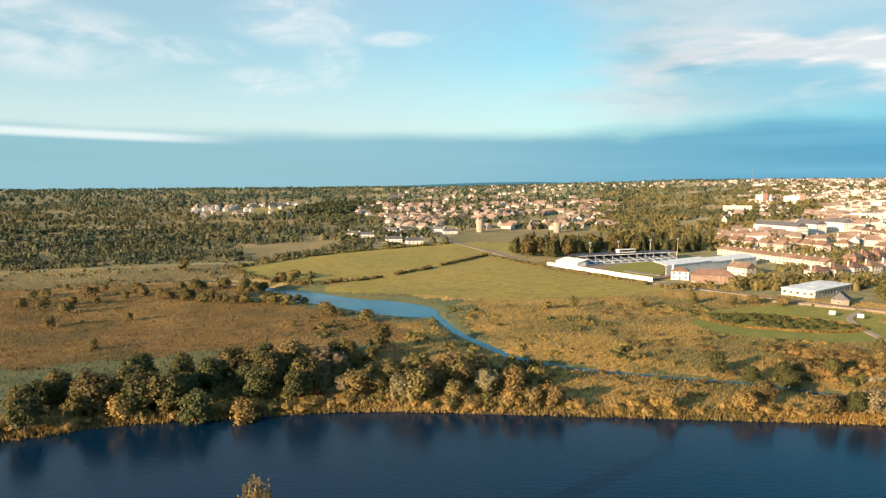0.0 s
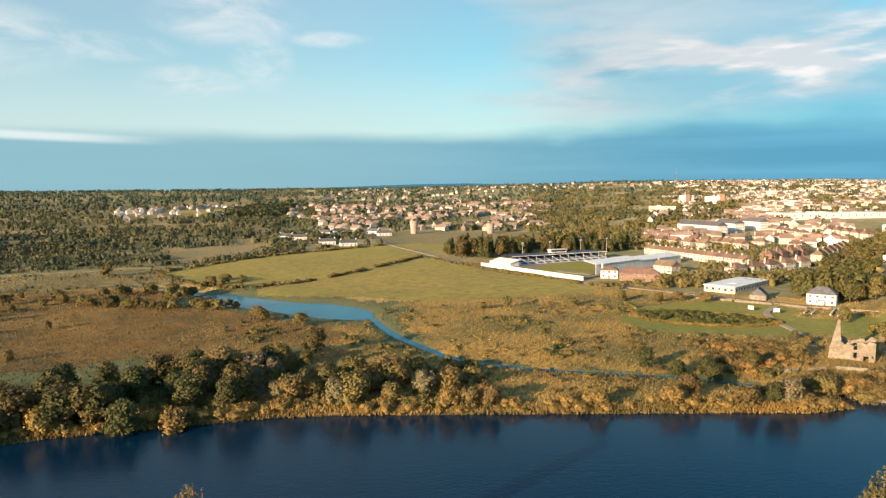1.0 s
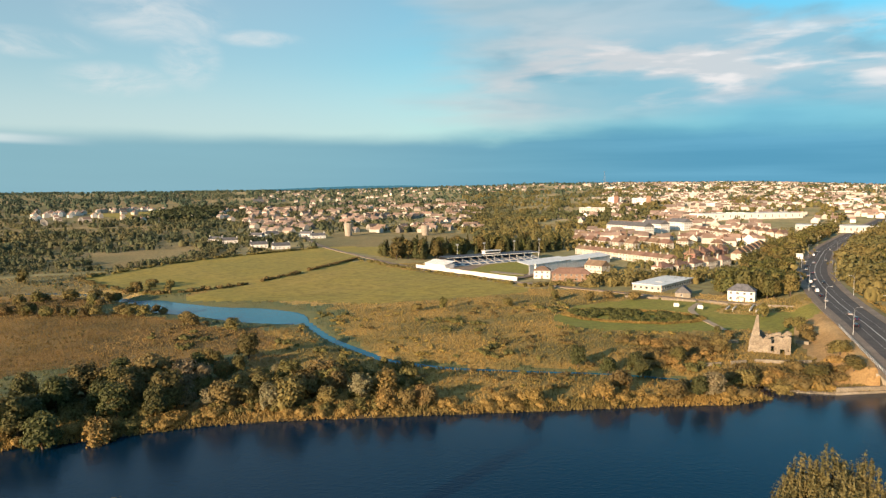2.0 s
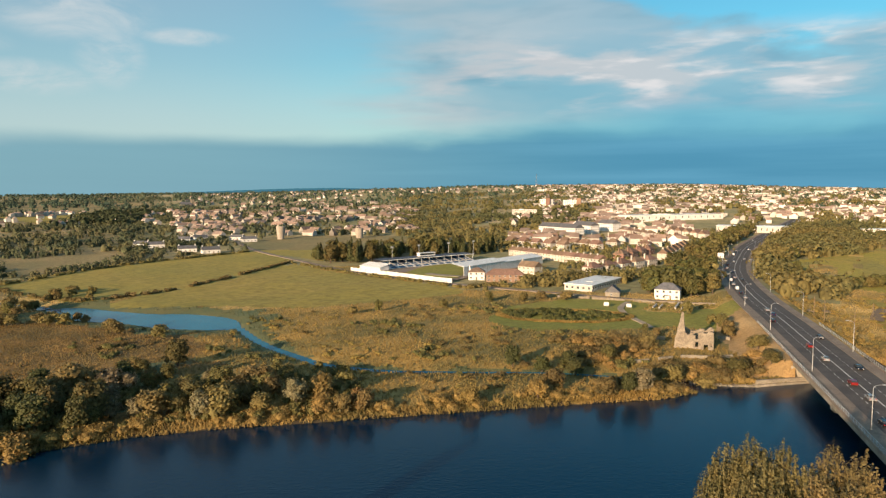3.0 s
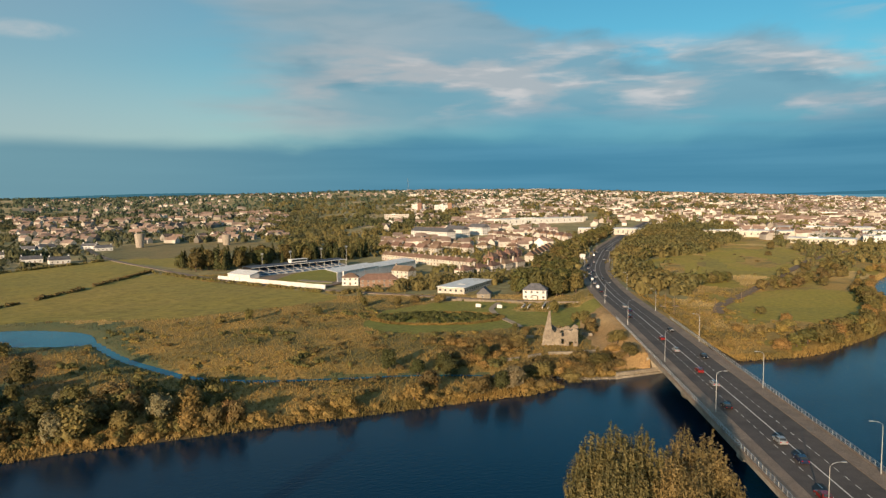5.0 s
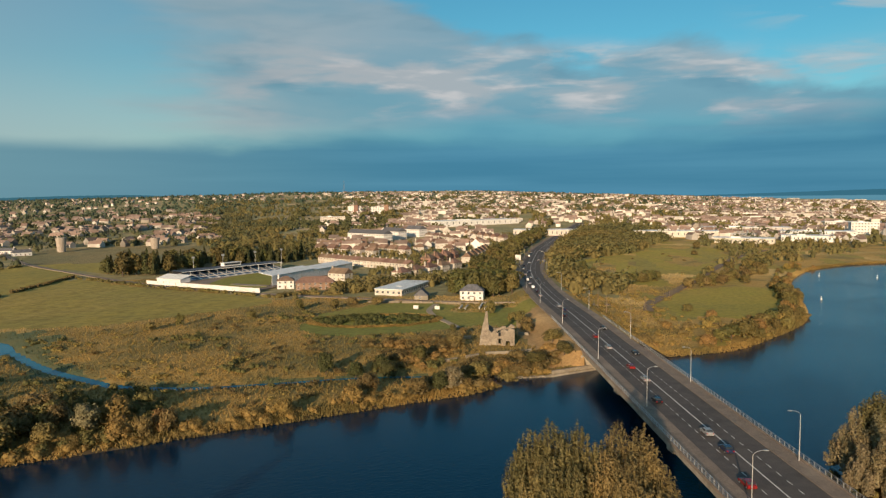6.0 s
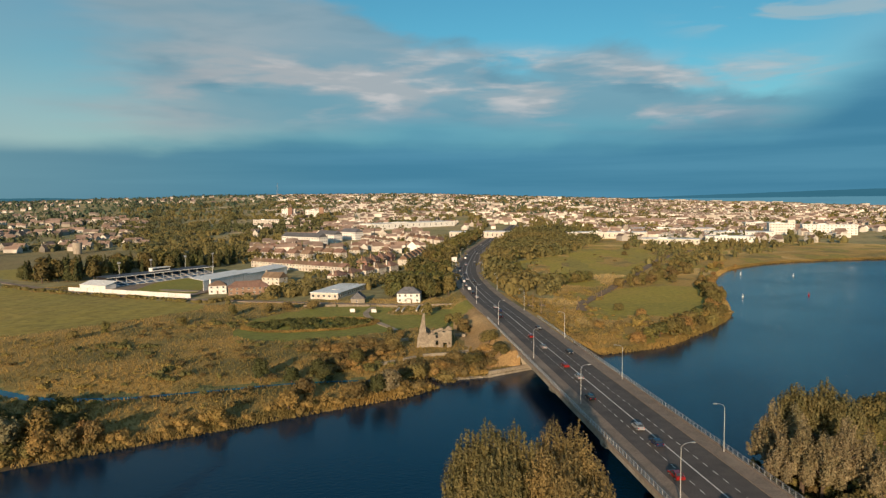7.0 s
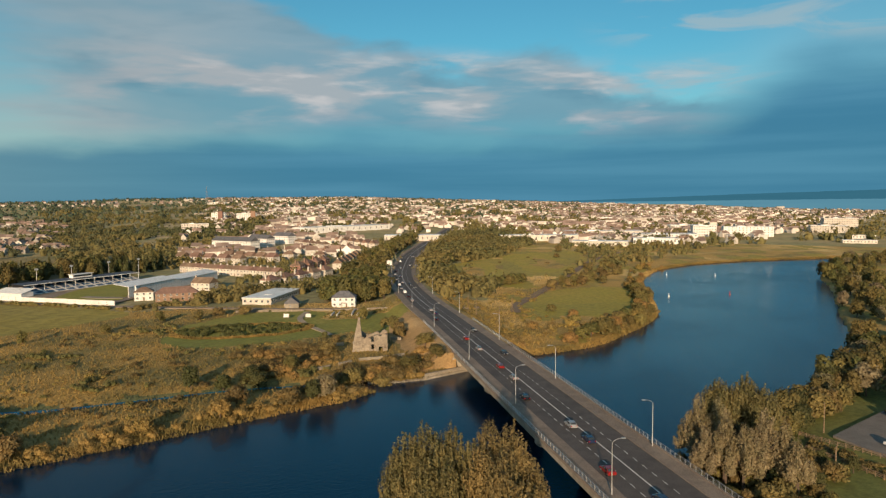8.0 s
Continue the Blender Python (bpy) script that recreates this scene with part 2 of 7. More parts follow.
DARKSTEEL = material("dark_steel", (0.06, 0.065, 0.08), (0.09, 0.09, 0.10), None, 0.4, 3.0, rough=0.6)
GLASS = material("window_glass", (0.03, 0.04, 0.05), (0.05, 0.06, 0.07), None, 0.6, 2.0, rough=0.08, specular=0.6)
WOOD = material("weathered_timber", (0.24, 0.17, 0.11), (0.17, 0.12, 0.08), None, 1.0, 6.0)
BARK = material("bark", (0.11, 0.08, 0.055), (0.07, 0.05, 0.04), None, 1.5, 8.0, local=True)
LEAF_OLIVE = material("olive_leaves", (0.212, 0.158, 0.054), (0.145, 0.116, 0.043), None, 0.5, 3.0, rough=0.7, spread=0.4, per_object=0.4, translucent=0.22, local=True)
LEAF_BANK = material("bank_tree_leaves", (0.152, 0.118, 0.040), (0.100, 0.086, 0.031), None, 0.5, 3.0, rough=0.7, spread=0.4, per_object=0.45, translucent=0.2, local=True)
LEAF_BANKGREEN = material("dark_bank_leaves", (0.092, 0.092, 0.03), (0.064, 0.068, 0.024), None, 0.5, 3.0, rough=0.7, spread=0.4, per_object=0.4, translucent=0.2, local=True)
LEAF_GREEN = material("green_leaves", (0.132, 0.125, 0.038), (0.094, 0.095, 0.032), None, 0.5, 3.0, rough=0.7, spread=0.4, per_object=0.35, translucent=0.2, local=True)
LEAF_GOLD = material("autumn_leaves", (0.325, 0.212, 0.068), (0.230, 0.158, 0.053), None, 0.5, 3.0, rough=0.7, spread=0.4, per_object=0.35, translucent=0.25, local=True)
LEAF_SILVER = material("silvery_willow_leaves", (0.255, 0.205, 0.118), (0.180, 0.150, 0.082), None, 0.6, 3.0, rough=0.7, spread=0.4, per_object=0.3, translucent=0.22, local=True)
LEAF_DARK = material("conifer_needles", (0.088, 0.088, 0.032), (0.064, 0.068, 0.026), None, 0.6, 3.0, rough=0.8, spread=0.4, per_object=0.3, translucent=0.1, local=True)
LEAF_FAR = material("distant_foliage", (0.130, 0.122, 0.046), (0.180, 0.142, 0.050), (0.095, 0.100, 0.043), 0.012, 0.15, rough=0.8, spread=0.4, translucent=0.15)
LEAF_WEST = material("woodland_foliage", (0.080, 0.091, 0.045), (0.118, 0.107, 0.048), (0.060, 0.078, 0.044), 0.02, 0.15, rough=0.8, spread=0.4, translucent=0.12)
LEAF_FARDARK = material("distant_pine_foliage", (0.040, 0.052, 0.022), (0.055, 0.062, 0.025), None, 0.03, 0.3, rough=0.8, spread=0.7, translucent=0.1)
LEAF_WOOD = material("woodland_leaves", (0.178, 0.142, 0.044), (0.118, 0.102, 0.035), None, 0.5, 3.0, rough=0.7, spread=0.4, per_object=0.35, translucent=0.2, local=True)
REEDTUFT = material("reed_stems", (0.315, 0.206, 0.064), (0.180, 0.140, 0.047), (0.46, 0.322, 0.124), 0.03, 0.6, rough=0.8, spread=0.35, translucent=0.2)
RUSHTUFT = material("brown_rush_stems", (0.238, 0.145, 0.046), (0.150, 0.106, 0.037), (0.335, 0.218, 0.080), 0.03, 0.6, rough=0.8, spread=0.35, translucent=0.2)


# ---- mesh helpers ----
def mesh_of(name, verts, faces, mats, index=None, smooth=False):
    me = bpy.data.meshes.new(name)
    me.from_pydata([tuple(v) for v in verts], [], [tuple(f) for f in faces])
    for m in (mats if isinstance(mats, (list, tuple)) else [mats]):
        me.materials.append(m)
    if index is not None:
        me.polygons.foreach_set("material_index", np.asarray(index, np.int32))
    if smooth:
        me.polygons.foreach_set("use_smooth", np.ones(len(me.polygons), bool))
    me.update()
    return me


def fast_mesh(name, verts, tris, mat):
    """A mesh from arrays of points and triangles."""
    verts, tris = np.asarray(verts, np.float32), np.asarray(tris, np.int32)
    me = bpy.data.meshes.new(name)
    me.vertices.add(len(verts)), me.loops.add(tris.size), me.polygons.add(len(tris))
    me.vertices.foreach_set("co", verts.ravel())
    me.loops.foreach_set("vertex_index", tris.ravel())
    me.polygons.foreach_set("loop_start", np.arange(0, tris.size, tris.shape[1], dtype=np.int32))
    me.polygons.foreach_set("loop_total", np.full(len(tris), tris.shape[1], np.int32))
    me.materials.append(mat)
    me.update(calc_edges=True)
    return me


def part(name, me, parent=None, label="", m=None):
    ob = new(name, me)
    if parent:
        ob.parent = parent
    if m is not None:
        ob.matrix_basis = m
    if label:
        ob["label"] = label
    return ob


def thing(name, label, category, m=None, group="", kind=""):
    ob = new(name)
    ob.empty_display_size = 0.5
    if m is not None:
        ob.matrix_basis = m
    return tagged(ob, label, category, group, kind)


class Shape:
    """Collects boxes, prisms and tubes into one mesh."""

    def __init__(self):
        self.v, self.f = [], []

    def face(self, *pts):
        k = len(self.v)
        self.v += [tuple(p) for p in pts]
        self.f.append(tuple(range(k, k + len(pts))))
        return self

    def box(self, x0, y0, z0, x1, y1, z1):
        k = len(self.v)
        self.v += [(x, y, z) for z in (z0, z1) for y in (y0, y1) for x in (x0, x1)]
        self.f += [tuple(k + i for i in q) for q in ((0, 2, 3, 1), (4, 5, 7, 6), (0, 1, 5, 4), (2, 6, 7, 3), (0, 4, 6, 2), (1, 3, 7, 5))]
        return self

    def prism(self, outline, z0, z1):
        k, n = len(self.v), len(outline)
        self.v += [(x, y, z0) for x, y in outline] + [(x, y, z1) for x, y in outline]
        self.f += [tuple(range(k + n - 1, k - 1, -1)), tuple(range(k + n, k + 2 * n))]
        self.f += [(k + i, k + (i + 1) % n, k + n + (i + 1) % n, k + n + i) for i in range(n)]
        return self

    def tube(self, path, radii, sides=8):
        """A tapering round tube through the points of path."""
        path = [Vector(p) for p in path]
        if not hasattr(radii, "__len__"):
            radii = [radii] * len(path)
        k = len(self.v)
        for i, p in enumerate(path):
            d = (path[min(i + 1, len(path) - 1)] - path[max(i - 1, 0)]).normalized()
            a = d.orthogonal().normalized()
            b = d.cross(a)
            for s in range(sides):
                w = 2 * math.pi * s / sides
                self.v.append(tuple(p + (a * math.cos(w) + b * math.sin(w)) * radii[i]))
        for i in range(len(path) - 1):
            for s in range(sides):
                t = (s + 1) % sides
                self.f.append((k + i * sides + s, k + i * sides + t, k + (i + 1) * sides + t, k + (i + 1) * sides + s))
        self.f.append(tuple(k + s for s in range(sides - 1, -1, -1)))
        self.f.append(tuple(k + (len(path) - 1) * sides + s for s in range(sides)))
        return self

    def mesh(self, name, mats, index=None, smooth=False):
        return mesh_of(name, self.v, self.f, mats, index, smooth)


# ---- plan: smooth lines through a few places ----
def curve(pts, step=4.0):
    """A smooth line through pts, with a point about every step metres."""
    p = np.array(pts, float)
    p = np.vstack([2 * p[0] - p[1], p, 2 * p[-1] - p[-2]])
    out = []
    for i in range(1, len(p) - 2):
        n = max(1, int(np.linalg.norm(p[i + 1] - p[i]) / step))
        t = (np.arange(n) / n)[:, None]
        out.append(0.5 * (2 * p[i] + (p[i + 1] - p[i - 1]) * t + (2 * p[i - 1] - 5 * p[i] + 4 * p[i + 1] - p[i + 2]) * t**2
                          + (3 * p[i] - p[i - 1] - 3 * p[i + 1] + p[i + 2]) * t**3))
    return np.vstack(out + [p[-2:-1]])


def inside(poly, x, y):
    x, y = np.asarray(x, float), np.asarray(y, float)
    if x.size < 50:
        a, b = poly, np.roll(poly, 1, axis=0)
        px, py = x.reshape(-1, 1), y.reshape(-1, 1)
        rise = np.where(b[:, 1] == a[:, 1], 1e-9, b[:, 1] - a[:, 1])
        cross = ((a[:, 1] > py) != (b[:, 1] > py)) & (px < (b[:, 0] - a[:, 0]) * (py - a[:, 1]) / rise + a[:, 0])
        return (cross.sum(1) % 2 == 1).reshape(x.shape)
    c = np.zeros(x.shape, bool)
    box = np.flatnonzero((x > poly[:, 0].min()) & (x < poly[:, 0].max()) & (y > poly[:, 1].min()) & (y < poly[:, 1].max()))
    px, py, q = x.flat[box], y.flat[box], np.zeros(len(box), bool)
    j = len(poly) - 1
    for i in range(len(poly)):
        (xi, yi), (xj, yj) = poly[i], poly[j]
        if yi != yj:
            q ^= ((yi > py) != (yj > py)) & (px < (xj - xi) * (py - yi) / (yj - yi) + xi)
        j = i
    c.flat[box] = q
    return c


def distance(line, x, y, reach=90.0):
    """The distance from a line (far off: at least reach), and how far along it."""
    x, y = np.asarray(x, float), np.asarray(y, float)
    a, d = line[:-1], np.diff(line, axis=0)
    length = np.maximum(np.linalg.norm(d, axis=1), 1e-6)
    run = np.concatenate([[0], np.cumsum(length)[:-1]])
    if x.size < 50:
        t = np.clip(((x.reshape(-1, 1) - a[:, 0]) * d[:, 0] + (y.reshape(-1, 1) - a[:, 1]) * d[:, 1]) / length**2, 0, 1)
        r = np.hypot(x.reshape(-1, 1) - a[:, 0] - t * d[:, 0], y.reshape(-1, 1) - a[:, 1] - t * d[:, 1])
        k = r.argmin(1)
        pick = np.arange(len(k)), k
        return r[pick].reshape(x.shape), (run[k] + t[pick] * length[k]).reshape(x.shape)
    best, far = np.full(x.shape, 1e3), np.zeros(x.shape)
    for i in range(len(a)):
        lo, hi = np.minimum(a[i], a[i] + d[i]) - reach, np.maximum(a[i], a[i] + d[i]) + reach
        m = np.flatnonzero((x > lo[0]) & (x < hi[0]) & (y > lo[1]) & (y < hi[1]))
        if len(m):
            px, py = x.flat[m] - a[i, 0], y.flat[m] - a[i, 1]
            t = np.clip((px * d[i, 0] + py * d[i, 1]) / length[i] ** 2, 0, 1)
            r = np.hypot(px - t * d[i, 0], py - t * d[i, 1])
            nearer = r < best.flat[m]
            best.flat[m[nearer]] = r[nearer]
            far.flat[m[nearer]] = run[i] + t[nearer] * length[i]
    return best, far


FAR_SHORE = curve([(-900, -60), (-420, 60), (-200, 130), (-108, 164), (-87, 175), (-57, 181), (-21, 187), (18, 185), (63, 181), (100, 178),
                   (118, 175.8), (127, 176.6), (134, 178.4), (128, 182), (130, 189), (137, 191), (146, 184), (157, 179), (177, 178), (195, 178), (212, 176), (242, 169), (269, 173), (300, 180),
                   (332, 191), (367, 212), (433, 258), (478, 287), (552, 318), (629, 323), (697, 304), (779, 262), (900, 205), (1200, 120)], 5)
NEAR_SHORE = curve([(1180, 70), (880, 150), (740, 222), (608, 203), (516, 166), (395, 122), (329, 96), (265, 82), (200, 76), (150, 76), (112, 82),
                    (80, 94), (40, 104), (-30, 106), (-120, 90), (-300, 30), (-800, -200)], 6)
RIVER = np.vstack([FAR_SHORE, NEAR_SHORE])
POND = np.vstack([curve([(-100, 408), (-86, 411), (-66, 394), (-45, 378), (-26, 371), (-7, 354), (-2, 342)], 6),
                  curve([(-1, 330), (-6, 322), (-23, 328), (-37, 336), (-54, 352), (-74, 366), (-95, 384)], 6)])
INLET = curve([(-175, 452), (-145, 447), (-120, 432), (-100, 410)], 6)
STREAM = curve([(-4, 334), (0, 318), (4, 300), (11, 279), (19, 262), (26, 248), (35, 239), (49, 230), (65, 224), (76, 220), (97, 213), (117, 202), (131, 190)], 4)
ROAD = curve([(61.8, -21.3), (114, 64), (166.2, 149.3), (218.4, 234.6), (258, 299), (302, 364), (347, 424), (402, 488), (485, 578), (590, 676), (723, 795), (900, 950)], 4)
DYKE_ROAD = curve([(-10, 900), (10, 744), (48, 612), (76, 526), (106, 466), (137, 420), (165, 385), (205, 338), (246, 300), (280, 270)], 6)
FIELD_UPPER = curve([(-156, 508), (-145, 530), (-98, 613), (9, 716), (40, 603), (-32, 470), (-66, 433), (-88, 424), (-127, 461), (-156, 508)], 8)
FIELD_LOWER = curve([(41, 590), (74, 505), (113, 440), (130, 400), (118, 383), (66, 369), (26, 365), (-14, 383), (-60, 396), (-68, 415), (-32, 466), (41, 590)], 8)
LAWN_EDGE = curve([(109, 302), (139, 337), (190, 346), (213, 313), (244, 296), (215, 262), (196, 248), (186, 262), (166, 262), (138, 268), (115, 280), (109, 302)], 6)
MOUND = np.array([(194, 304), (206, 290), (214, 297), (240, 297), (252, 309), (236, 322), (212, 322)], float)     # rough bank between the lane and the lawn
FIELD_EAST = curve([(300, 208), (284, 226), (300, 250), (352, 284), (392, 285), (414, 268), (408, 250), (360, 218), (320, 201), (300, 208)], 8)
FIELD_EAST_FAR = curve([(350, 350), (428, 462), (562, 506), (652, 548), (665, 500), (640, 462), (600, 425), (440, 335), (372, 305), (350, 350)], 8)
MEADOW = curve([(2, 770), (50, 640), (80, 600), (130, 640), (196, 812), (180, 880), (60, 925), (24, 880), (2, 770)], 12)
VILLAS = [(-88, 797, 10), (-104, 812, -25), (-52, 734, 12), (-29, 714, 14), (-64, 868, -20), (-48, 890, 30), (9, 846, 15), (-4, 880, -30)]
HEATH = np.array([(-152, 556), (-192, 640), (-186, 700), (-128, 805), (-104, 745), (-108, 655)], float)
HAMLET = np.array([(-520, 1320), (-560, 1420), (-405, 1730), (-340, 1690), (-290, 1410), (-335, 1265), (-430, 1310)], float)
SHED = np.array([(590, 900), (800, 930), (810, 1050), (590, 1040)], float)
APARTMENTS = np.array([(356, 872), (384, 748), (420, 752), (505, 800), (505, 880)], float)
BRIDGE_START, BRIDGE_END = 96.0, 229.0      # metres along ROAD at the two abutments

AZIMUTHS = [-180, -80, -70, -62, -55, -45, -35, -20, -10, 0, 30, 180]
RISES = [5, 3, 16, 34, 48, 70, 91, 90, 70, 55, 38, 5]


def hills(x, y):
    """The lie of the land, without river, road and ripples."""
    r, az = np.hypot(x, y), np.degrees(np.arctan2(-x, y))
    s = np.clip((r - 400) / 3600, 0, 1)
    return 2.2 + np.interp(az, AZIMUTHS, RISES) * s * s * (3 - 2 * s)


def road_height(s):
    return np.interp(s, [0, 300, 480, 700], [7.0, 7.0, 5.0, 3.4]) + 0.0


def ripple(x, y, size):
    """A cheap smooth roughness of the ground."""
    a, b = x / size, y / size
    return (np.sin(a * 1.7 + 1.3 * np.sin(b * 0.9)) + np.sin(b * 2.1 + 1.7 * np.sin(a * 1.1 + 2)) + np.sin(a * 3.7 - b * 2.9)) / 3


def ground_height(x, y):
    x, y = np.asarray(x, float), np.asarray(y, float)
    wet = inside(RIVER, x, y)
    shore, _ = distance(RIVER, x, y)
    z = hills(x, y) + 0.25 * ripple(x, y, 9) * np.clip(shore / 20, 0, 1)
    z = np.where(shore < 25, np.minimum(z, -0.15 + 1.6 * np.clip(shore / 3.5, 0, 1) ** 0.7 + (z - 1.45) * np.clip((shore - 3.5) / 20, 0, 1)), z)
    ds, _ = distance(STREAM, x, y)
    dp, _ = distance(POND, x, y)
    di, _ = distance(INLET, x, y)
    z = np.where(inside(POND, x, y) | (ds < 1.9) | (di < 3.5), 0.1, np.minimum(z, 0.75 + 0.09 * np.minimum(np.minimum(ds - 1.9, dp), di - 3.5)))
    dr, s = distance(ROAD, x, y)
    bank = road_height(s) - 0.35 - np.clip(dr - 14.5, 0, 99) * 0.6
    land = (s < BRIDGE_START) | (s > BRIDGE_END)
    z = np.where(land, np.maximum(z, bank), z)
    r, az = np.hypot(x, y), np.degrees(np.arctan2(-x, y))
    z = np.where((az < -65) & (az > -130) & (r > np.maximum(2300, 3500 + (az + 76) * 70) + 120 * ripple(x, y, 160)), -3.0, z)
    return np.where(wet, -1.6 - np.clip(shore, 0, 10) * 0.1, z)


def build_ground():
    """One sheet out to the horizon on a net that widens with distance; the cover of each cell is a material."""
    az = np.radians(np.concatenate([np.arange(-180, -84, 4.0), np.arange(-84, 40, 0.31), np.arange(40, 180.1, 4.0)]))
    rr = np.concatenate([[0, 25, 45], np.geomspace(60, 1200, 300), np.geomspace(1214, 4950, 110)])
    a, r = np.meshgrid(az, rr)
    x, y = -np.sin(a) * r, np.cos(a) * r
    z = ground_height(x.ravel(), y.ravel()).reshape(x.shape)
    rows, cols = x.shape
    k = np.arange(rows * cols).reshape(rows, cols)
    quads = np.stack([k[:-1, :-1], k[:-1, 1:], k[1:, 1:], k[1:, :-1]], -1).reshape(-1, 4)[:, ::-1]
    me = fast_mesh("ground", np.stack([x, y, z], -1).reshape(-1, 3), quads, MARSH)
    cx, cy = [(v[:-1, :-1] + v[1:, 1:]).ravel() / 2 for v in (x, y)]
    jx, jy = cx + 2.0 * ripple(cx, cy, 5), cy + 2.0 * ripple(cy, cx, 6)
    cover = cover_of(jx, jy)
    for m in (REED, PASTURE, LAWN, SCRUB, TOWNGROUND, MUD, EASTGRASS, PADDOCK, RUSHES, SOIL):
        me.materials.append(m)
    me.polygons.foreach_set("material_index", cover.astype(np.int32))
    me.polygons.foreach_set("use_smooth", np.ones(len(me.polygons), bool))
    tagged(new("ground", me), "flat autumn riverside land of reed marsh, pasture and town", "ground", kind="structure")


def cover_of(x, y):
    r, az = np.hypot(x, y), np.degrees(np.arctan2(-x, y))
    shore, _ = distance(FAR_SHORE, x, y)
    pond, _ = distance(POND, x, y)
    brook, _ = distance(STREAM, x, y)
    c = np.zeros(x.shape, int)
    c[(x < -14 + 12 * ripple(y, x, 21)) & (y < 400 - 0.3 * (x + 60)) & (pond > 4)] = 9
    c[((shore > 18) & (shore < 66 + 10 * ripple(x, y, 14)) & (x < -22)) | (pond < 16 + 8 * ripple(x, y, 11)) | (brook < np.where(x > 20, 2.5, 7) + 4 * ripple(x, y, 9))] = 1
    c[(r > 470) & (az > 6)] = 4
    c[(r > 560) | ((r > 420) & (az < -14))] = 5
    c[(r > 575) & (az > 6)] = 4
    c[inside(HAMLET, x, y) & (x > -0.55 * y + 400)] = 2
    c[(x > 240) & (y < x * 1.05 - 30) & (x < 1000) & (r < 1000)] = 0
    c[(x > 240) & (y < x * 1.05 - 30) & (r < 1000) & (ripple(x, y, 26) > 0.3)] = 2
    c[inside(FIELD_UPPER, x, y) | inside(FIELD_LOWER, x, y) | inside(FIELD_EAST, x, y) | inside(FIELD_EAST_FAR, x, y)] = 2
    c[inside(FIELD_EAST_FAR, x, y)] = np.where(ripple(x, y, 30) > 0.1, 7, np.where(ripple(y, x, 34) > 0.15, 0, 2))[inside(FIELD_EAST_FAR, x, y)]
    c[inside(FIELD_EAST, x, y)] = 7
    c[inside(LAWN_EDGE, x, y)] = 3
    c[inside(MOUND, x, y)] = 0
    slope, _ = distance(ROAD, x, y)
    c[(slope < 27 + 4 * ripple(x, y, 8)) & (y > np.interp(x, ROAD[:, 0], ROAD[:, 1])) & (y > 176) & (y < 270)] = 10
    # the near-bank lawn gets the grass with tree shade in its colour
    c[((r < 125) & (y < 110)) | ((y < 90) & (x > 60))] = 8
    c[inside(MEADOW, x, y)] = 4
    c[inside(MEADOW, x, y) & (y < 735 - 0.3 * x)] = 2
    c[(shore < 2.0) | inside(RIVER, x, y)] = 6
    return c


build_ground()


def sheet(name, outline, z, mat, label, category):
    s = Shape()
    s.face(*[(x, y, z) for x, y in outline])
    return tagged(new(name, s.mesh(name, mat)), label, category, kind="structure")


sheet("river_water", [(-900, -400), (1300, -400), (1300, 420), (-900, 420)], 0.0, WATER, "deep blue river water with faint wind ripples", "river")


def strip(line, left, right, z, name, mat, thick=0.0):
    """A ribbon along a line, from left to right of it (metres, right is positive)."""
    p = np.asarray(line, float)
    d = np.gradient(p, axis=0)
    d /= np.linalg.norm(d, axis=1)[:, None]
    nrm = np.stack([d[:, 1], -d[:, 0]], 1)
    z = np.broadcast_to(np.asarray(z, float), (len(p),))
    s = Shape()
    lo, hi = p + nrm * left, p + nrm * right
    for i in range(len(p) - 1):
        s.face((*lo[i], z[i]), (*hi[i], z[i]), (*hi[i + 1], z[i + 1]), (*lo[i + 1], z[i + 1]))
        if thick:
            for q in (lo, hi):
                s.face((*q[i], z[i]), (*q[i + 1], z[i + 1]), (*q[i + 1], z[i + 1] - thick), (*q[i], z[i] - thick))
            s.face((*lo[i], z[i] - thick), (*lo[i + 1], z[i + 1] - thick), (*hi[i + 1], z[i + 1] - thick), (*hi[i], z[i] - thick))
    return s.mesh(name, mat)


tagged(new("pond", Shape().face(*[(x, y, 0.55) for x, y in POND]).mesh("pond", STREAMWATER)), "still sky-blue pond winding through the reed marsh", "pond", kind="structure")
STREAM_HALF = np.interp(np.arange(len(STREAM)), [0, 22, 30, len(STREAM) - 1], [2.2, 2.2, 1.1, 0.8])[:, None]      # it narrows between the reeds
tagged(new("stream", strip(STREAM, -STREAM_HALF, STREAM_HALF, 0.50, "stream", STREAMWATER)), "narrow blue stream through the marsh", "stream", kind="structure")
tagged(new("pond_arm", strip(INLET, -4, 4, 0.50, "pond_arm", STREAMWATER)), "narrow arm of still water at the head of the pond", "pond", kind="structure")


# ---- the dual carriageway and its bridge ----
def offset(line, k):
    d = np.gradient(line, axis=0)
    d /= np.linalg.norm(d, axis=1)[:, None]
    return line + np.stack([d[:, 1], -d[:, 0]], 1) * k


def along(line):
    return np.concatenate([[0], np.cumsum(np.linalg.norm(np.diff(line, axis=0), axis=1))])


ROAD_S = along(ROAD)
ROAD_Z = np.maximum(road_height(ROAD_S), hills(ROAD[:, 0], ROAD[:, 1]) + 0.4)
DRIVE = (ROAD_S > 20)


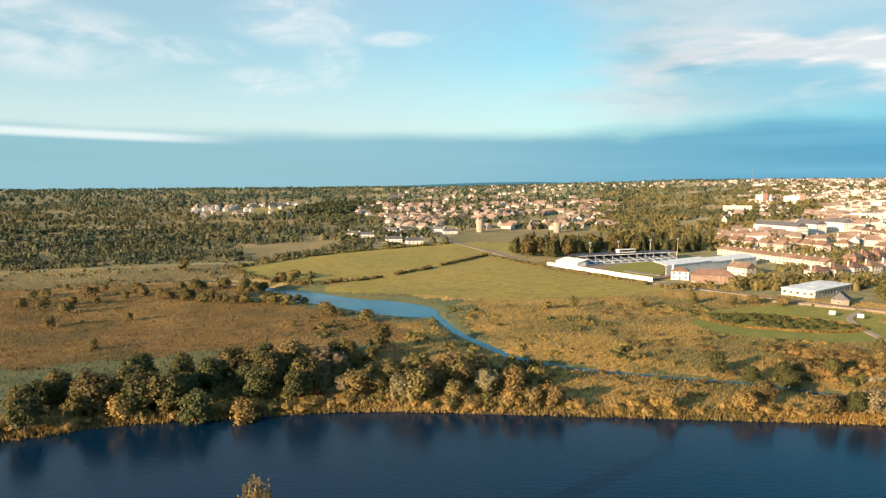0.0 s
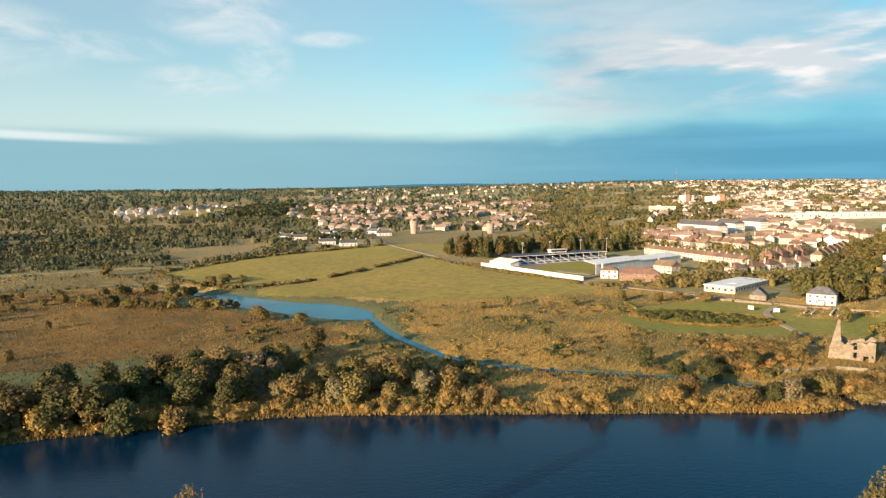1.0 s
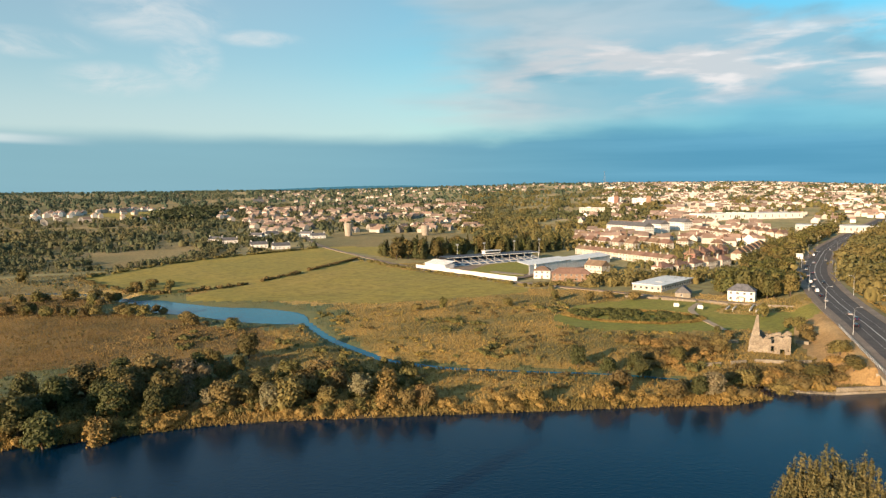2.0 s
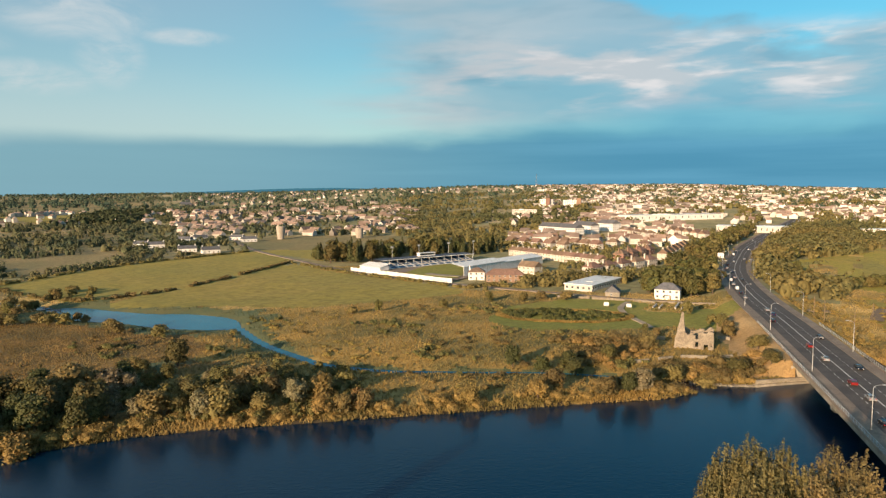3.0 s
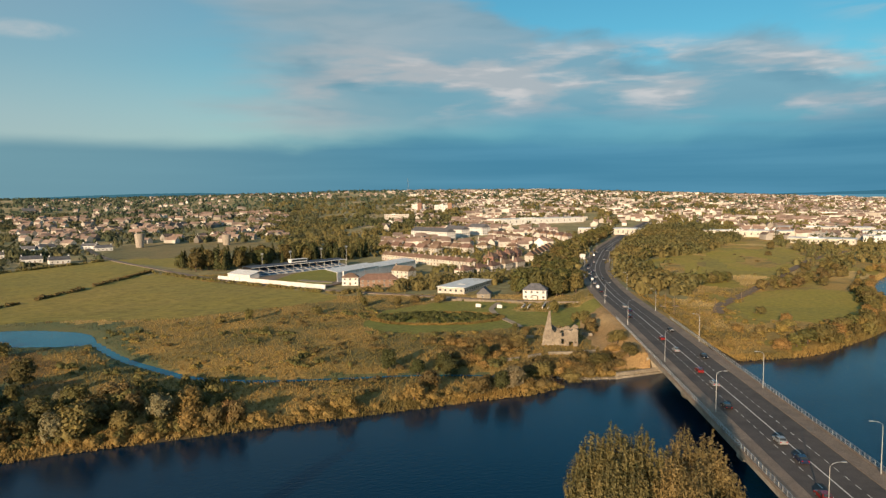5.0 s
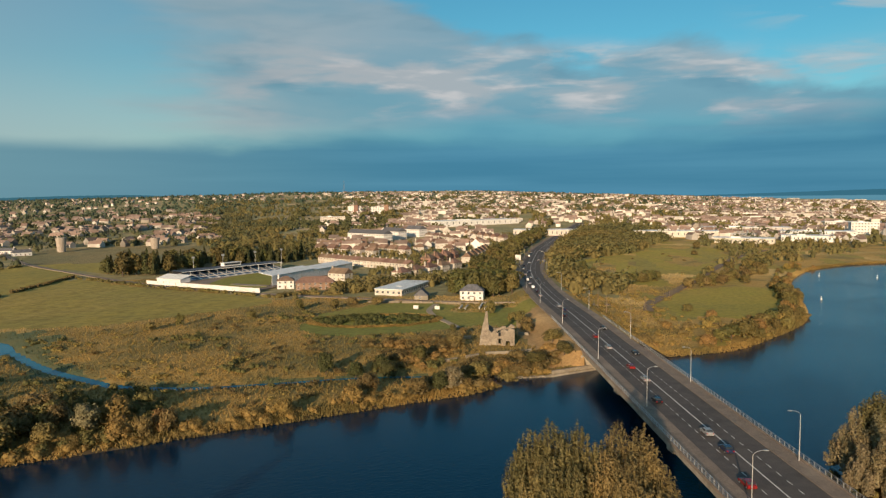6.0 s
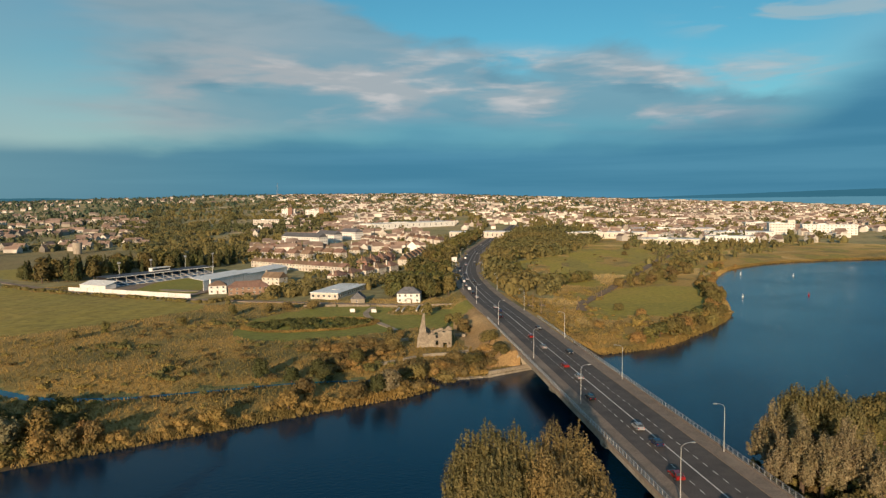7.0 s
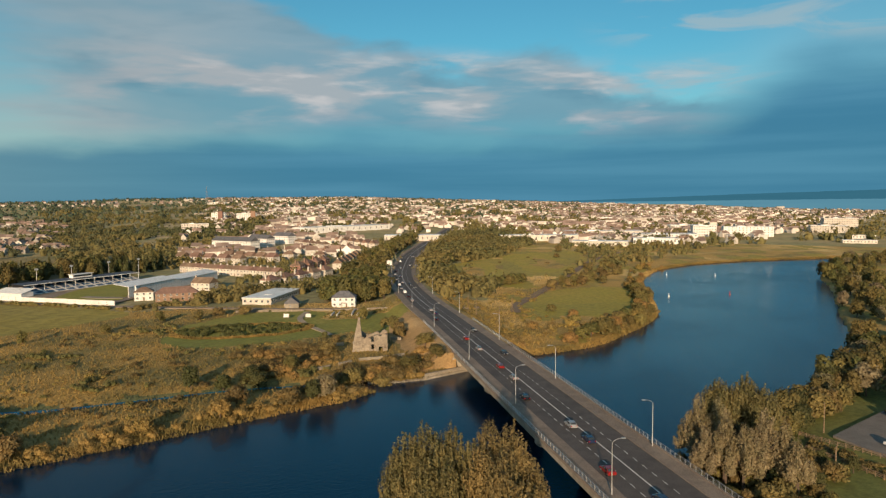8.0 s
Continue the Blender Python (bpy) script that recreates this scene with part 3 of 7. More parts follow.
def road_point(s, k, up=0.0):
    """A place on the road: s metres along, k to the right of the middle line; and its heading."""
    side = offset(ROAD, k)
    x, y, z = [float(np.interp(s, ROAD_S, v)) for v in (side[:, 0], side[:, 1], ROAD_Z)]
    i = int(np.clip(np.searchsorted(ROAD_S, s), 1, len(ROAD) - 1))
    d = ROAD[i] - ROAD[i - 1]
    return Vector((x, y, z + up)), math.degrees(math.atan2(d[1], d[0]))


def stretch_of(a, b, step=4.0):
    """The road's middle line from a to b metres along it, with its heights."""
    s = np.linspace(a, b, max(2, int((b - a) / step) + 1))
    return np.stack([np.interp(s, ROAD_S, ROAD[:, 0]), np.interp(s, ROAD_S, ROAD[:, 1])], 1), np.interp(s, ROAD_S, ROAD_Z)


def build_road():
    line, z = stretch_of(0, ROAD_S[-1] - 1)
    tagged(new("road", strip(line, -7.2, 7.8, z, "road", ASPHALT, 0.3)), "dark asphalt dual carriageway curving away from the bridge", "road", kind="structure")
    tagged(new("pavement", strip(line, -11.4, -7.2, z + 0.13, "pavement", FOOTPATH, 0.5)), "worn brown concrete footpath beside the road", "pavement", kind="structure")
    tagged(new("pavement", strip(line, 7.8, 11.4, z + 0.13, "pavement", FOOTPATH, 0.5)), "wide sunlit concrete footpath beside the road", "pavement", kind="structure")
    mark = tagged(new("road_marking", strip(line, -0.16, 0.16, z + 0.02, "road_marking", PAINT)), "solid white line along the middle of the road", "road marking", kind="structure")
    for k in (-3.45, 3.4):
        for s in np.arange(62, 362, 4.2):
            l, zz = stretch_of(s, s + 2.1, 3)
            part("lane_dash", strip(l, k - 0.09, k + 0.09, zz + 0.02, "lane_dash", PAINT), mark)
        dashes = Shape()
        for s in np.arange(362, 1000, 6.0):
            (a, ha), (b, hb) = road_point(s, k), road_point(s + 3, k)
            side = Vector((b.y - a.y, a.x - b.x, 0)).normalized() * 0.1
            up = Vector((0, 0, 0.02))
            dashes.face(a - side + up, a + side + up, b + side + up, b - side + up)
        part("lane_dashes", dashes.mesh("lane_dashes", PAINT), mark)["kind"] = "stuff"


build_road()


def build_bridge():
    bridge = thing("road_bridge", "long concrete road bridge on piers over the river", "bridge")
    line, z = stretch_of(BRIDGE_START - 4, BRIDGE_END + 4)
    part("deck", strip(line, -11.9, 12.0, z - 0.34, "deck", CONCRETE, 1.1), bridge)
    for k in (-8.5, -3.0, 3.0, 8.5):
        part("beam", strip(line, k - 0.6, k + 0.6, z - 1.4, "beam", CONCRETE, 1.0), bridge)
    for k in (-11.75, 11.75):
        part("edge_beam", strip(line, k - 0.25, k + 0.25, z + 0.28, "edge_beam", FOOTPATH, 0.6), bridge)
    for s in (138, 185):
        p, h = road_point(s, 0)
        pier = Shape()
        n = 24
        pier.prism([(0.9 * math.cos(w) * 1.0, 4.6 * max(-1, min(1, 1.25 * math.sin(w)))) for w in np.linspace(0, 2 * math.pi, n, endpoint=False)], -3, 4.4)
        pier.box(-0.9, -11.7, 4.5, 0.9, 11.7, 5.54)
        pier.prism([(-0.9, -11.0), (0.9, -11.0), (0.9, 11.0), (-0.9, 11.0)], 3.9, 4.5)
        part("pier", pier.mesh("pier", CONCRETE), bridge, m=pose(p.x, p.y, 0, 0, 0, h))
    for s, sign in ((BRIDGE_START, -1), (BRIDGE_END, 1)):
        p, h = road_point(s, 0)
        a = Shape()
        a.box(-0.5, -12.4, -2.5, 0.5, 12.4, 5.4)
        a.prism([(0.5 * sign, -12.6), (9 * sign, -14.5), (9 * sign, -14.0), (0.5 * sign, -12.0)][::sign], -2, 5.8)
        a.prism([(0.5 * sign, 12.0), (9 * sign, 14.0), (9 * sign, 14.5), (0.5 * sign, 12.6)][::sign], -2, 5.8)
        part("abutment", a.mesh("abutment", CONCRETE), bridge, m=pose(p.x, p.y, 0, 0, 0, h))
    # railings
    post = Shape().box(-0.05, -0.06, 0, 0.05, 0.06, 1.12).box(-0.12, -0.1, 0, 0.12, 0.1, 0.04).mesh("post", GALV)
    for k in (-11.75, 11.75):
        rail = Shape()
        pts = [road_point(s, k, 0.32)[0] for s in np.arange(40, 300, 4.0)]
        for up, r in ((1.1, 0.05), (0.78, 0.03), (0.46, 0.03), (0.16, 0.03)):
            rail.tube([p + Vector((0, 0, up)) for p in pts], r, 6)
        railing = part("railing", rail.mesh("railing", GALV), bridge)
        for s in np.arange(40, 298, 2.0):
            p, h = road_point(s, k, 0.32)
            part("post", post, railing, m=pose(p.x, p.y, p.z, 0, 0, h))


build_bridge()


def quay():
    q = thing("quay_wall", "pale concrete quay wall at the foot of the bridge", "wall", pose(156, 179.4, 0, 0, 0, -4))
    part("wall", Shape().box(0, -0.9, -2, 20, 0.9, 0.7).box(0.4, -0.2, 0.7, 20, 0.5, 1.75).mesh("wall", CONCRETE), q)
    for i in range(8):
        part("coping", Shape().box(0.4 + i * 2.45, -0.3, 1.75, i * 2.45 + 2.82, 0.6, 1.95).mesh("coping", CONCRETE), q)


quay()


# ---- street lamps ----
def street_lamp_model(height, reach):
    lamp = thing("street_lamp", "tall galvanised street lamp with a curved arm beside the carriageway", "street lamp", group="lamps along the carriageway")
    part("base", Shape().tube([(0, 0, 0), (0, 0, 1.4)], [0.16, 0.15], 8).mesh("base", GALV), lamp)
    part("pole", Shape().tube([(0, 0, 1.4), (0, 0, height - 1.0)], [0.115, 0.07], 8).mesh("pole", GALV), lamp)
    bend = [(0, 0, height - 1.0)] + [(0, -(reach) * (1 - math.cos(w)), height - 1.0 + 1.0 * math.sin(w)) for w in np.linspace(0.25, math.pi / 2, 6)]
    part("arm", Shape().tube(bend, 0.06, 6).mesh("arm", GALV), lamp)
    head = part("lamp_head", Shape().box(-0.16, -reach - 0.75, height - 0.08, 0.16, -reach + 0.05, height + 0.1).mesh("lamp_head", GALV), lamp, "flat grey lantern")
    part("lens", Shape().box(-0.12, -reach - 0.68, height - 0.13, 0.12, -reach - 0.1, height - 0.08).mesh("lens", GLASS), head)
    return lamp


lamp_model = street_lamp_model(10.6, 1.9)
first = True
for s, k, turn in [(102, -9.2, 0), (162, -9.2, 0), (216, -9.2, 0), (282, -9.2, 0), (345, -9.2, 0), (410, -9.2, 0), (480, -9.2, 0), (560, -9.2, 0), (650, -9.2, 0), (750, -9.2, 0),
                   (124, 10.8, 180), (185, 10.8, 180), (248, 10.8, 180), (320, 10.8, 180), (400, 10.8, 180), (490, 10.8, 180), (590, 10.8, 180), (700, 10.8, 180)]:
    p, h = road_point(s, k, 0.13)
    m = pose(p.x, p.y, p.z, 0, 0, h + turn)
    if first:
        lamp_model.matrix_basis, first = m, False
    else:
        copy_thing(lamp_model, m)


# ---- cars ----
def car_paint(name, base):
    m = material(name, base, tuple(c * 0.85 for c in base), None, 0.8, 3.0, rough=0.25, specular=0.6, local=True)
    return m


RUBBER = material("rubber", (0.02, 0.02, 0.02), (0.03, 0.03, 0.03), None, 2.0, 9.0, local=True)
TAIL = material("red_lamp_glass", (0.35, 0.01, 0.01), (0.25, 0.01, 0.01), None, 2.0, 9.0, rough=0.2, local=True)
HEADLAMP = material("clear_lamp_glass", (0.7, 0.7, 0.68), (0.6, 0.6, 0.6), None, 2.0, 9.0, rough=0.1, local=True)


def car_model(paint, label, van=False):
    car = thing("car", label, "car", group="cars on the carriageway")
    prof = [(-2.15, 0.35), (-2.2, 0.75), (-2.0, 0.98), (-1.75, 1.02), (-1.25, 1.42), (0.35, 1.46), (1.05, 0.98), (1.95, 0.86), (2.15, 0.62), (2.12, 0.35)]
    if van:
        prof = [(-2.4, 0.4), (-2.42, 1.1), (-2.35, 1.9), (-1.0, 1.98), (1.1, 1.93), (1.7, 1.15), (2.35, 1.0), (2.45, 0.7), (2.42, 0.4)]
    def hull(pr, w, inset):
        v, f, n = [], [], len(pr)
        top = max(z for _, z in pr)
        for sgn in (-1, 1):
            for x, z in pr:
                v.append((x, sgn * (w - inset * max(0, (z - 0.9)) / (top - 0.9 + 1e-6)), z))
        f.append(tuple(range(n))), f.append(tuple(range(2 * n - 1, n - 1, -1)))
        f += [(i, n + i, n + (i + 1) % n, (i + 1) % n) for i in range(n)]
        return v, f
    v, f = hull(prof, 0.88, 0.16)
    me = mesh_of("body", v, f, paint)
    body = part("body", me, car)
    if van:
        part("windscreen", Shape().face((1.14, -0.7, 1.88), (1.14, 0.7, 1.88), (1.7, 0.78, 1.18), (1.7, -0.78, 1.18)).mesh("windscreen", GLASS), car, m=pose(0.02, 0, 0.02))
    else:
        part("windscreen", Shape().face((0.4, -0.66, 1.43), (0.4, 0.66, 1.43), (1.02, 0.78, 1.0), (1.02, -0.78, 1.0)).mesh("windscreen", GLASS), car, m=pose(0.02, 0, 0.02))
        part("rear_window", Shape().face((-1.3, -0.66, 1.4), (-1.3, 0.66, 1.4), (-1.72, 0.78, 1.05), (-1.72, -0.78, 1.05)).mesh("rear_window", GLASS), car, m=pose(-0.02, 0, 0.02))
        for sgn in (-1, 1):
            part("side_window", Shape().face((-1.3, sgn * 0.86, 1.03), (0.85, sgn * 0.86, 1.03), (0.3, sgn * 0.74, 1.39), (-1.1, sgn * 0.74, 1.37)).mesh("side_window", GLASS), car, m=pose(0, sgn * 0.025, 0))
    xl, xr = (2.4, -2.42) if van else (2.1, -2.18)
    for sgn in (-1, 1):
        part("headlight", Shape().box(xl - 0.12, sgn * 0.62 - 0.16, 0.62, xl + 0.04, sgn * 0.62 + 0.16, 0.78).mesh("headlight", HEADLAMP), car)
        part("tail_light", Shape().box(xr - 0.03, sgn * 0.68 - 0.13, 0.7, xr + 0.1, sgn * 0.68 + 0.13, 0.92).mesh("tail_light", TAIL), car)
        for x in (-1.35, 1.35):
            wheel = part("wheel", Shape().tube([(0, -0.1, 0), (0, 0.1, 0)], 0.33, 14).mesh("wheel", RUBBER), car, m=pose(x, sgn * 0.8, 0.33))
            part("rim", Shape().tube([(0, -0.11, 0), (0, 0.11, 0)], 0.2, 10).mesh("rim", GALV), wheel)
    return car


CARS = [car_model(car_paint("black_paint", (0.015, 0.016, 0.02)), "black saloon car with dark windows on the asphalt carriageway"),
        car_model(car_paint("silver_paint", (0.30, 0.31, 0.32)), "silver car with dark windows on the asphalt carriageway"),
        car_model(car_paint("red_paint", (0.22, 0.02, 0.018)), "red hatchback car on the asphalt carriageway"),
        car_model(car_paint("navy_paint", (0.02, 0.03, 0.07)), "dark blue car with dark windows on the asphalt carriageway"),
        car_model(car_paint("white_paint", (0.75, 0.75, 0.74)), "white van on the asphalt carriageway", True)]
# kind of car, metres along, metres right of the middle, heading back
TRAFFIC = [(3, 97, -1.9, 0), (2, 112, -5.4, 0), (3, 130, -1.8, 0), (1, 141, -1.7, 0), (0, 166, -5.3, 0), (1, 188, -1.7, 0), (2, 203, -1.8, 0), (0, 222, 5.2, 180), (1, 232, -1.7, 0), (2, 252, -1.8, 0),
           (0, 268, 5.2, 180), (0, 300, -5.2, 0), (3, 318, -1.8, 0), (1, 331, -1.8, 0), (1, 372, -5.3, 0), (0, 390, -5.3, 0), (4, 410, -5.3, 0), (1, 432, -5.3, 0), (0, 455, 1.8, 180), (4, 452, -5.3, 0),
           (1, 470, -1.8, 0), (1, 492, -5.3, 0), (3, 512, -1.8, 0), (1, 534, -5.3, 0), (0, 560, -5.3, 0), (1, 590, -1.8, 0), (1, 620, 5.2, 180), (4, 660, -5.3, 0), (1, 700, -5.3, 0), (3, 730, 1.8, 180)]
used = set()
for kind, s, k, turn in TRAFFIC:
    p, h = road_point(s, k, 0.0)
    m = pose(p.x, p.y, p.z, 0, 0, h + turn)
    if kind in used:
        copy_thing(CARS[kind], m)
    else:
        CARS[kind].matrix_basis = m
        used.add(kind)


# ---- road sign ----
SIGNGREEN = material("sign_green", (0.02, 0.16, 0.08), (0.02, 0.14, 0.07), None, 1.0, 5.0, rough=0.4)
sign_place, sign_turn = road_point(600, -12.5, 0)
sign = thing("road_sign", "large green and white direction sign beside the road", "sign", pose(*sign_place, 0, 0, sign_turn + 90))
part("panel", Shape().box(-2.4, -0.06, 2.2, 2.4, 0.06, 6.6).mesh("panel", RENDERW), sign)
part("field", Shape().box(-2.2, -0.1, 2.4, 2.2, -0.065, 4.6).mesh("field", SIGNGREEN), sign, "green lower field")
for k in (-1.6, 1.6):
    part("post", Shape().tube([(k, 0.15, -1), (k, 0.15, 6.4)], 0.09, 6).mesh("post", GALV), sign)


# ---- trees and bushes ----
def leaves(lobes, count, size, seed, upright=0.0, core=0.7, low=0.3, hearts=None, loose=1.14):
    """Many small tilted leaf sprays over rounded lobes, round a dark core: points and four-sided faces.

    The sprays turn outwards both from their own lobe and from the heart of the plant that it belongs to."""
    rng = np.random.default_rng(seed)
    lobes = np.array(lobes, float)
    area = (lobes[:, 3] * lobes[:, 4] + lobes[:, 4] * lobes[:, 5] + lobes[:, 3] * lobes[:, 5])
    which = rng.choice(len(lobes), count, p=area / area.sum())
    d = rng.normal(size=(count, 3))
    d /= np.linalg.norm(d, axis=1)[:, None]
    d[:, 2] = np.where(d[:, 2] < -0.35, -d[:, 2], d[:, 2])
    c = lobes[which, :3] + d * lobes[which, 3:] * rng.uniform(0.7, loose, (count, 1))
    heart = np.array(hearts, float)[which] if hearts is not None else np.average(lobes[:, :3], axis=0, weights=area)
    keep = c[:, 2] > low
    c, d, out = c[keep], d[keep], (c - heart)[keep]
    n = len(c)
    out /= np.linalg.norm(out, axis=1)[:, None] + 1e-6
    nrm = d * 0.62 + out * 0.55 + rng.normal(size=(n, 3)) * 0.42
    nrm /= np.linalg.norm(nrm, axis=1)[:, None]
    ref = rng.normal(size=(n, 3)) * (1 - upright) + np.array([0, 0, 2.5]) * upright
    t1 = ref - nrm * (ref * nrm).sum(1)[:, None]
    t1 /= np.linalg.norm(t1, axis=1)[:, None] + 1e-9
    t2 = np.cross(nrm, t1)
    s = size * rng.uniform(0.55, 1.35, (n, 1))
    long = 1 + upright * 0.9
    v = np.stack([c - t1 * s * long, c + t2 * s * 0.75, c + t1 * s * long, c - t2 * s * 0.75 + nrm * s * 0.4], 1).reshape(-1, 3)
    f = np.arange(n * 4).reshape(-1, 4)
    # cores
    cv, cf = [], []
    for x, y, z, a, b, h in lobes:
        k = len(cv)
        for j in range(3):
            w = math.pi * (j + 0.5) / 3
            for i in range(5):
                u = 2 * math.pi * i / 5 + j
                cv.append((x + core * a * math.sin(w) * math.cos(u), y + core * b * math.sin(w) * math.sin(u), max(low * 0.5, z + core * h * math.cos(w))))
        cf += [(k + j * 5 + i, k + (j + 1) * 5 + i, k + (j + 1) * 5 + (i + 1) % 5, k + j * 5 + (i + 1) % 5) for j in range(2) for i in range(5)]
    return np.vstack([v, np.array(cv)]), np.vstack([f, np.array(cf) + len(v)])


def trunk(height, radius, spread, seed, limbs=5):
    rng = random.Random(seed)
    s = Shape()
    lean = rng.uniform(-0.04, 0.04) * height
    s.tube([(0, 0, -0.4), (0.1 * lean, 0, height * 0.3), (lean * 0.5, 0.2 * lean, height * 0.6), (lean, 0.4 * lean, height)], [radius * 1.35, radius, radius * 0.7, radius * 0.25], 7)
    for i in range(limbs):
        a, z = 2.4 * i + rng.random(), height * rng.uniform(0.3, 0.7)
        r = spread * rng.uniform(0.5, 0.85)
        s.tube([(0, 0, z), (math.cos(a) * r * 0.5, math.sin(a) * r * 0.5, z + height * 0.12), (math.cos(a) * r, math.sin(a) * r, z + height * 0.26)], [radius * 0.5, radius * 0.32, radius * 0.1], 5)
    return s.mesh("trunk", BARK)


def round_lobes(height, radius, n, seed, base=0.25):
    rng = random.Random(seed)
    out = [(0, 0, height * (0.5 + base / 2), radius * 0.78, radius * 0.78, height * (0.5 - base / 2) * 0.95)]
    for i in range(int(n * 1.5)):
        a, q = 2.39996 * i + rng.random(), rng.random()
        r = radius * rng.uniform(0.45, 0.78)
        z = height * (base + 0.14 + (0.74 - base) * q)
        k = radius * rng.uniform(0.22, 0.42)
        out.append((math.cos(a) * r * (1 - 0.4 * q), math.sin(a) * r * (1 - 0.4 * q), z, k, k, k * rng.uniform(0.8, 1.1)))
    return out


def tree_model(name, label, height, radius, lobes_n, count, size, mat, seed, base=0.25, category="tree", group="", upright=0.0, lobes=None):
    t = thing(name, label, category, group=group)
    part("trunk", trunk(height * 0.8, height * 0.022 + 0.03, radius, seed, 5 if height > 9 and size < 0.5 else 2), t)
    v, f = leaves(lobes or round_lobes(height, radius, lobes_n, seed, base), count, size, seed, upright, core=0.58)
    part("crown", fast_mesh("crown", v, f, mat), t)
    return t


def conifer_lobes(i):
    q = random.Random(i)
    return [(q.uniform(-.4, .4), q.uniform(-.4, .4), 2.5 + 1.9 * k, 3.6 * (1 - k / 10.5), 3.6 * (1 - k / 10.5), 1.8) for k in range(10)]


BANK, SWAMP, STAND, PINES = "trees on the bank", "bushes in the marsh", "woodland by the road", "conifers behind the stadium"
OLIVE_LABEL, GREEN_LABEL = "olive-green broadleaf tree with an uneven crown", "deep green broadleaf tree with a dense rounded crown"
TALL_LABEL = "tall mixed-green woodland tree in a dense stand"
MODELS = {
    "olive": [tree_model("broadleaf_tree", OLIVE_LABEL, 10, 4.6, 22, 1900, 0.35, LEAF_BANK, i, 0.12, group=BANK) for i in (1, 2, 3)],
    "green": [tree_model("broadleaf_tree", GREEN_LABEL, 10, 4.4, 22, 1800, 0.35, LEAF_BANKGREEN, i, 0.14, group=BANK) for i in (11, 12)],
    "gold": [tree_model("bush", "golden autumn bush among dry reeds", 4, 2.5, 11, 1050, 0.195, LEAF_GOLD, i, 0.0, "bush", SWAMP) for i in (21, 22, 23)],
    "bush": [tree_model("bush", "rounded olive bush standing in the marsh", 4, 2.7, 11, 1050, 0.20, LEAF_OLIVE, i, 0.0, "bush", SWAMP) for i in (31, 32, 33)],
    "silver": [tree_model("willow_bush", "pale silvery willow bush on the river bank", 6, 3.0, 14, 1300, 0.25, LEAF_SILVER, i, 0.02, "bush", SWAMP) for i in (41, 42)],
    "pine": [tree_model("conifer", "tall dark conifer in a row behind the stadium", 20, 4.2, 0, 850, 0.75, LEAF_DARK, i, group=PINES, upright=0.3, lobes=conifer_lobes(i)) for i in (51, 52)],
    "tall": [tree_model("woodland_tree", TALL_LABEL, 16, 5.2, 13, 1050, 0.70, m, i, 0.1, group=STAND) for i, m in ((61, LEAF_WOOD), (62, LEAF_GREEN), (63, LEAF_OLIVE))],
    # the same kinds with fewer, larger sprays for distant places
    "olive far": [tree_model("broadleaf_tree", OLIVE_LABEL, 10, 5.0, 12, 650, 0.54, LEAF_WOOD, i, 0.0, group=BANK) for i in (71, 72)],
    "green far": [tree_model("broadleaf_tree", GREEN_LABEL, 10, 4.8, 10, 700, 0.58, LEAF_GREEN, i, 0.1, group=BANK) for i in (73, 74)],
    "bush far": [tree_model("bush", "rounded olive bush standing in the marsh", 4, 2.7, 9, 650, 0.27, LEAF_OLIVE, i, 0.0, "bush", SWAMP) for i in (75, 76)],
    "tall far": [tree_model("woodland_tree", TALL_LABEL, 16, 6.2, 15, 900, 0.74, m, i, 0.02, group=STAND) for i, m in ((81, LEAF_WOOD), (82, LEAF_GREEN), (83, LEAF_WOOD))],
}
CLEARINGS = [(206, 377, 14), (217, 386, 15), (228, 394, 13), (226, 322, 13), (206, 343, 11), (214, 370, 8)]
taken = set()


def plant(kind, x, y, height, width=1.0, z=None, seed=None):
    """Stands a tree of that kind at a place; its height in metres."""
    if any(math.hypot(x - a, y - b) < r for a, b, r in CLEARINGS):
        return
    rng = random.Random(seed if seed is not None else int(x * 31 + y * 17))
    models = MODELS.get(kind + " far", MODELS[kind]) if math.hypot(x, y) > 290 else MODELS[kind]
    mod = models[rng.randrange(len(models))]
    full = {"olive": 10, "green": 10, "gold": 4, "bush": 4, "silver": 6, "pine": 20, "tall": 16}[kind]
    k = height / full
    zz = float(ground_height(x, y)) - 0.05 if z is None else z
    m = pose(x, y, zz, 0, 0, rng.uniform(0, 360)) @ Matrix.Diagonal((k * width, k * width, k, 1))
    if mod.name in taken:
        o = copy_thing(mod, m)
        o.matrix_basis = m
    else:
        taken.add(mod.name)
        mod.matrix_basis = m


def band(n, seed, place, kinds, low, high, ok=lambda x, y: True, width=(0.85, 1.25)):
    rng = random.Random(seed)
    for _ in range(n):
        x, y = place(rng)
        if ok(x, y):
            plant(rng.choice(kinds), x, y, rng.uniform(low, high), rng.uniform(*width), seed=rng.random())


def near_line(line, lo, hi, a=0.0, b=1.0):
    """Random places between lo and hi metres to the left of a stretch of a line."""
    s = along(line)
    def pick(rng):
        t, k = s[-1] * rng.uniform(a, b), rng.uniform(lo, hi)
        i = int(np.clip(np.searchsorted(s, t), 1, len(line) - 1))
        d = (line[i] - line[i - 1]) / np.linalg.norm(line[i] - line[i - 1])
        p = line[i - 1] + d * (t - s[i - 1])
        return p[0] - d[1] * k, p[1] + d[0] * k
    return pick


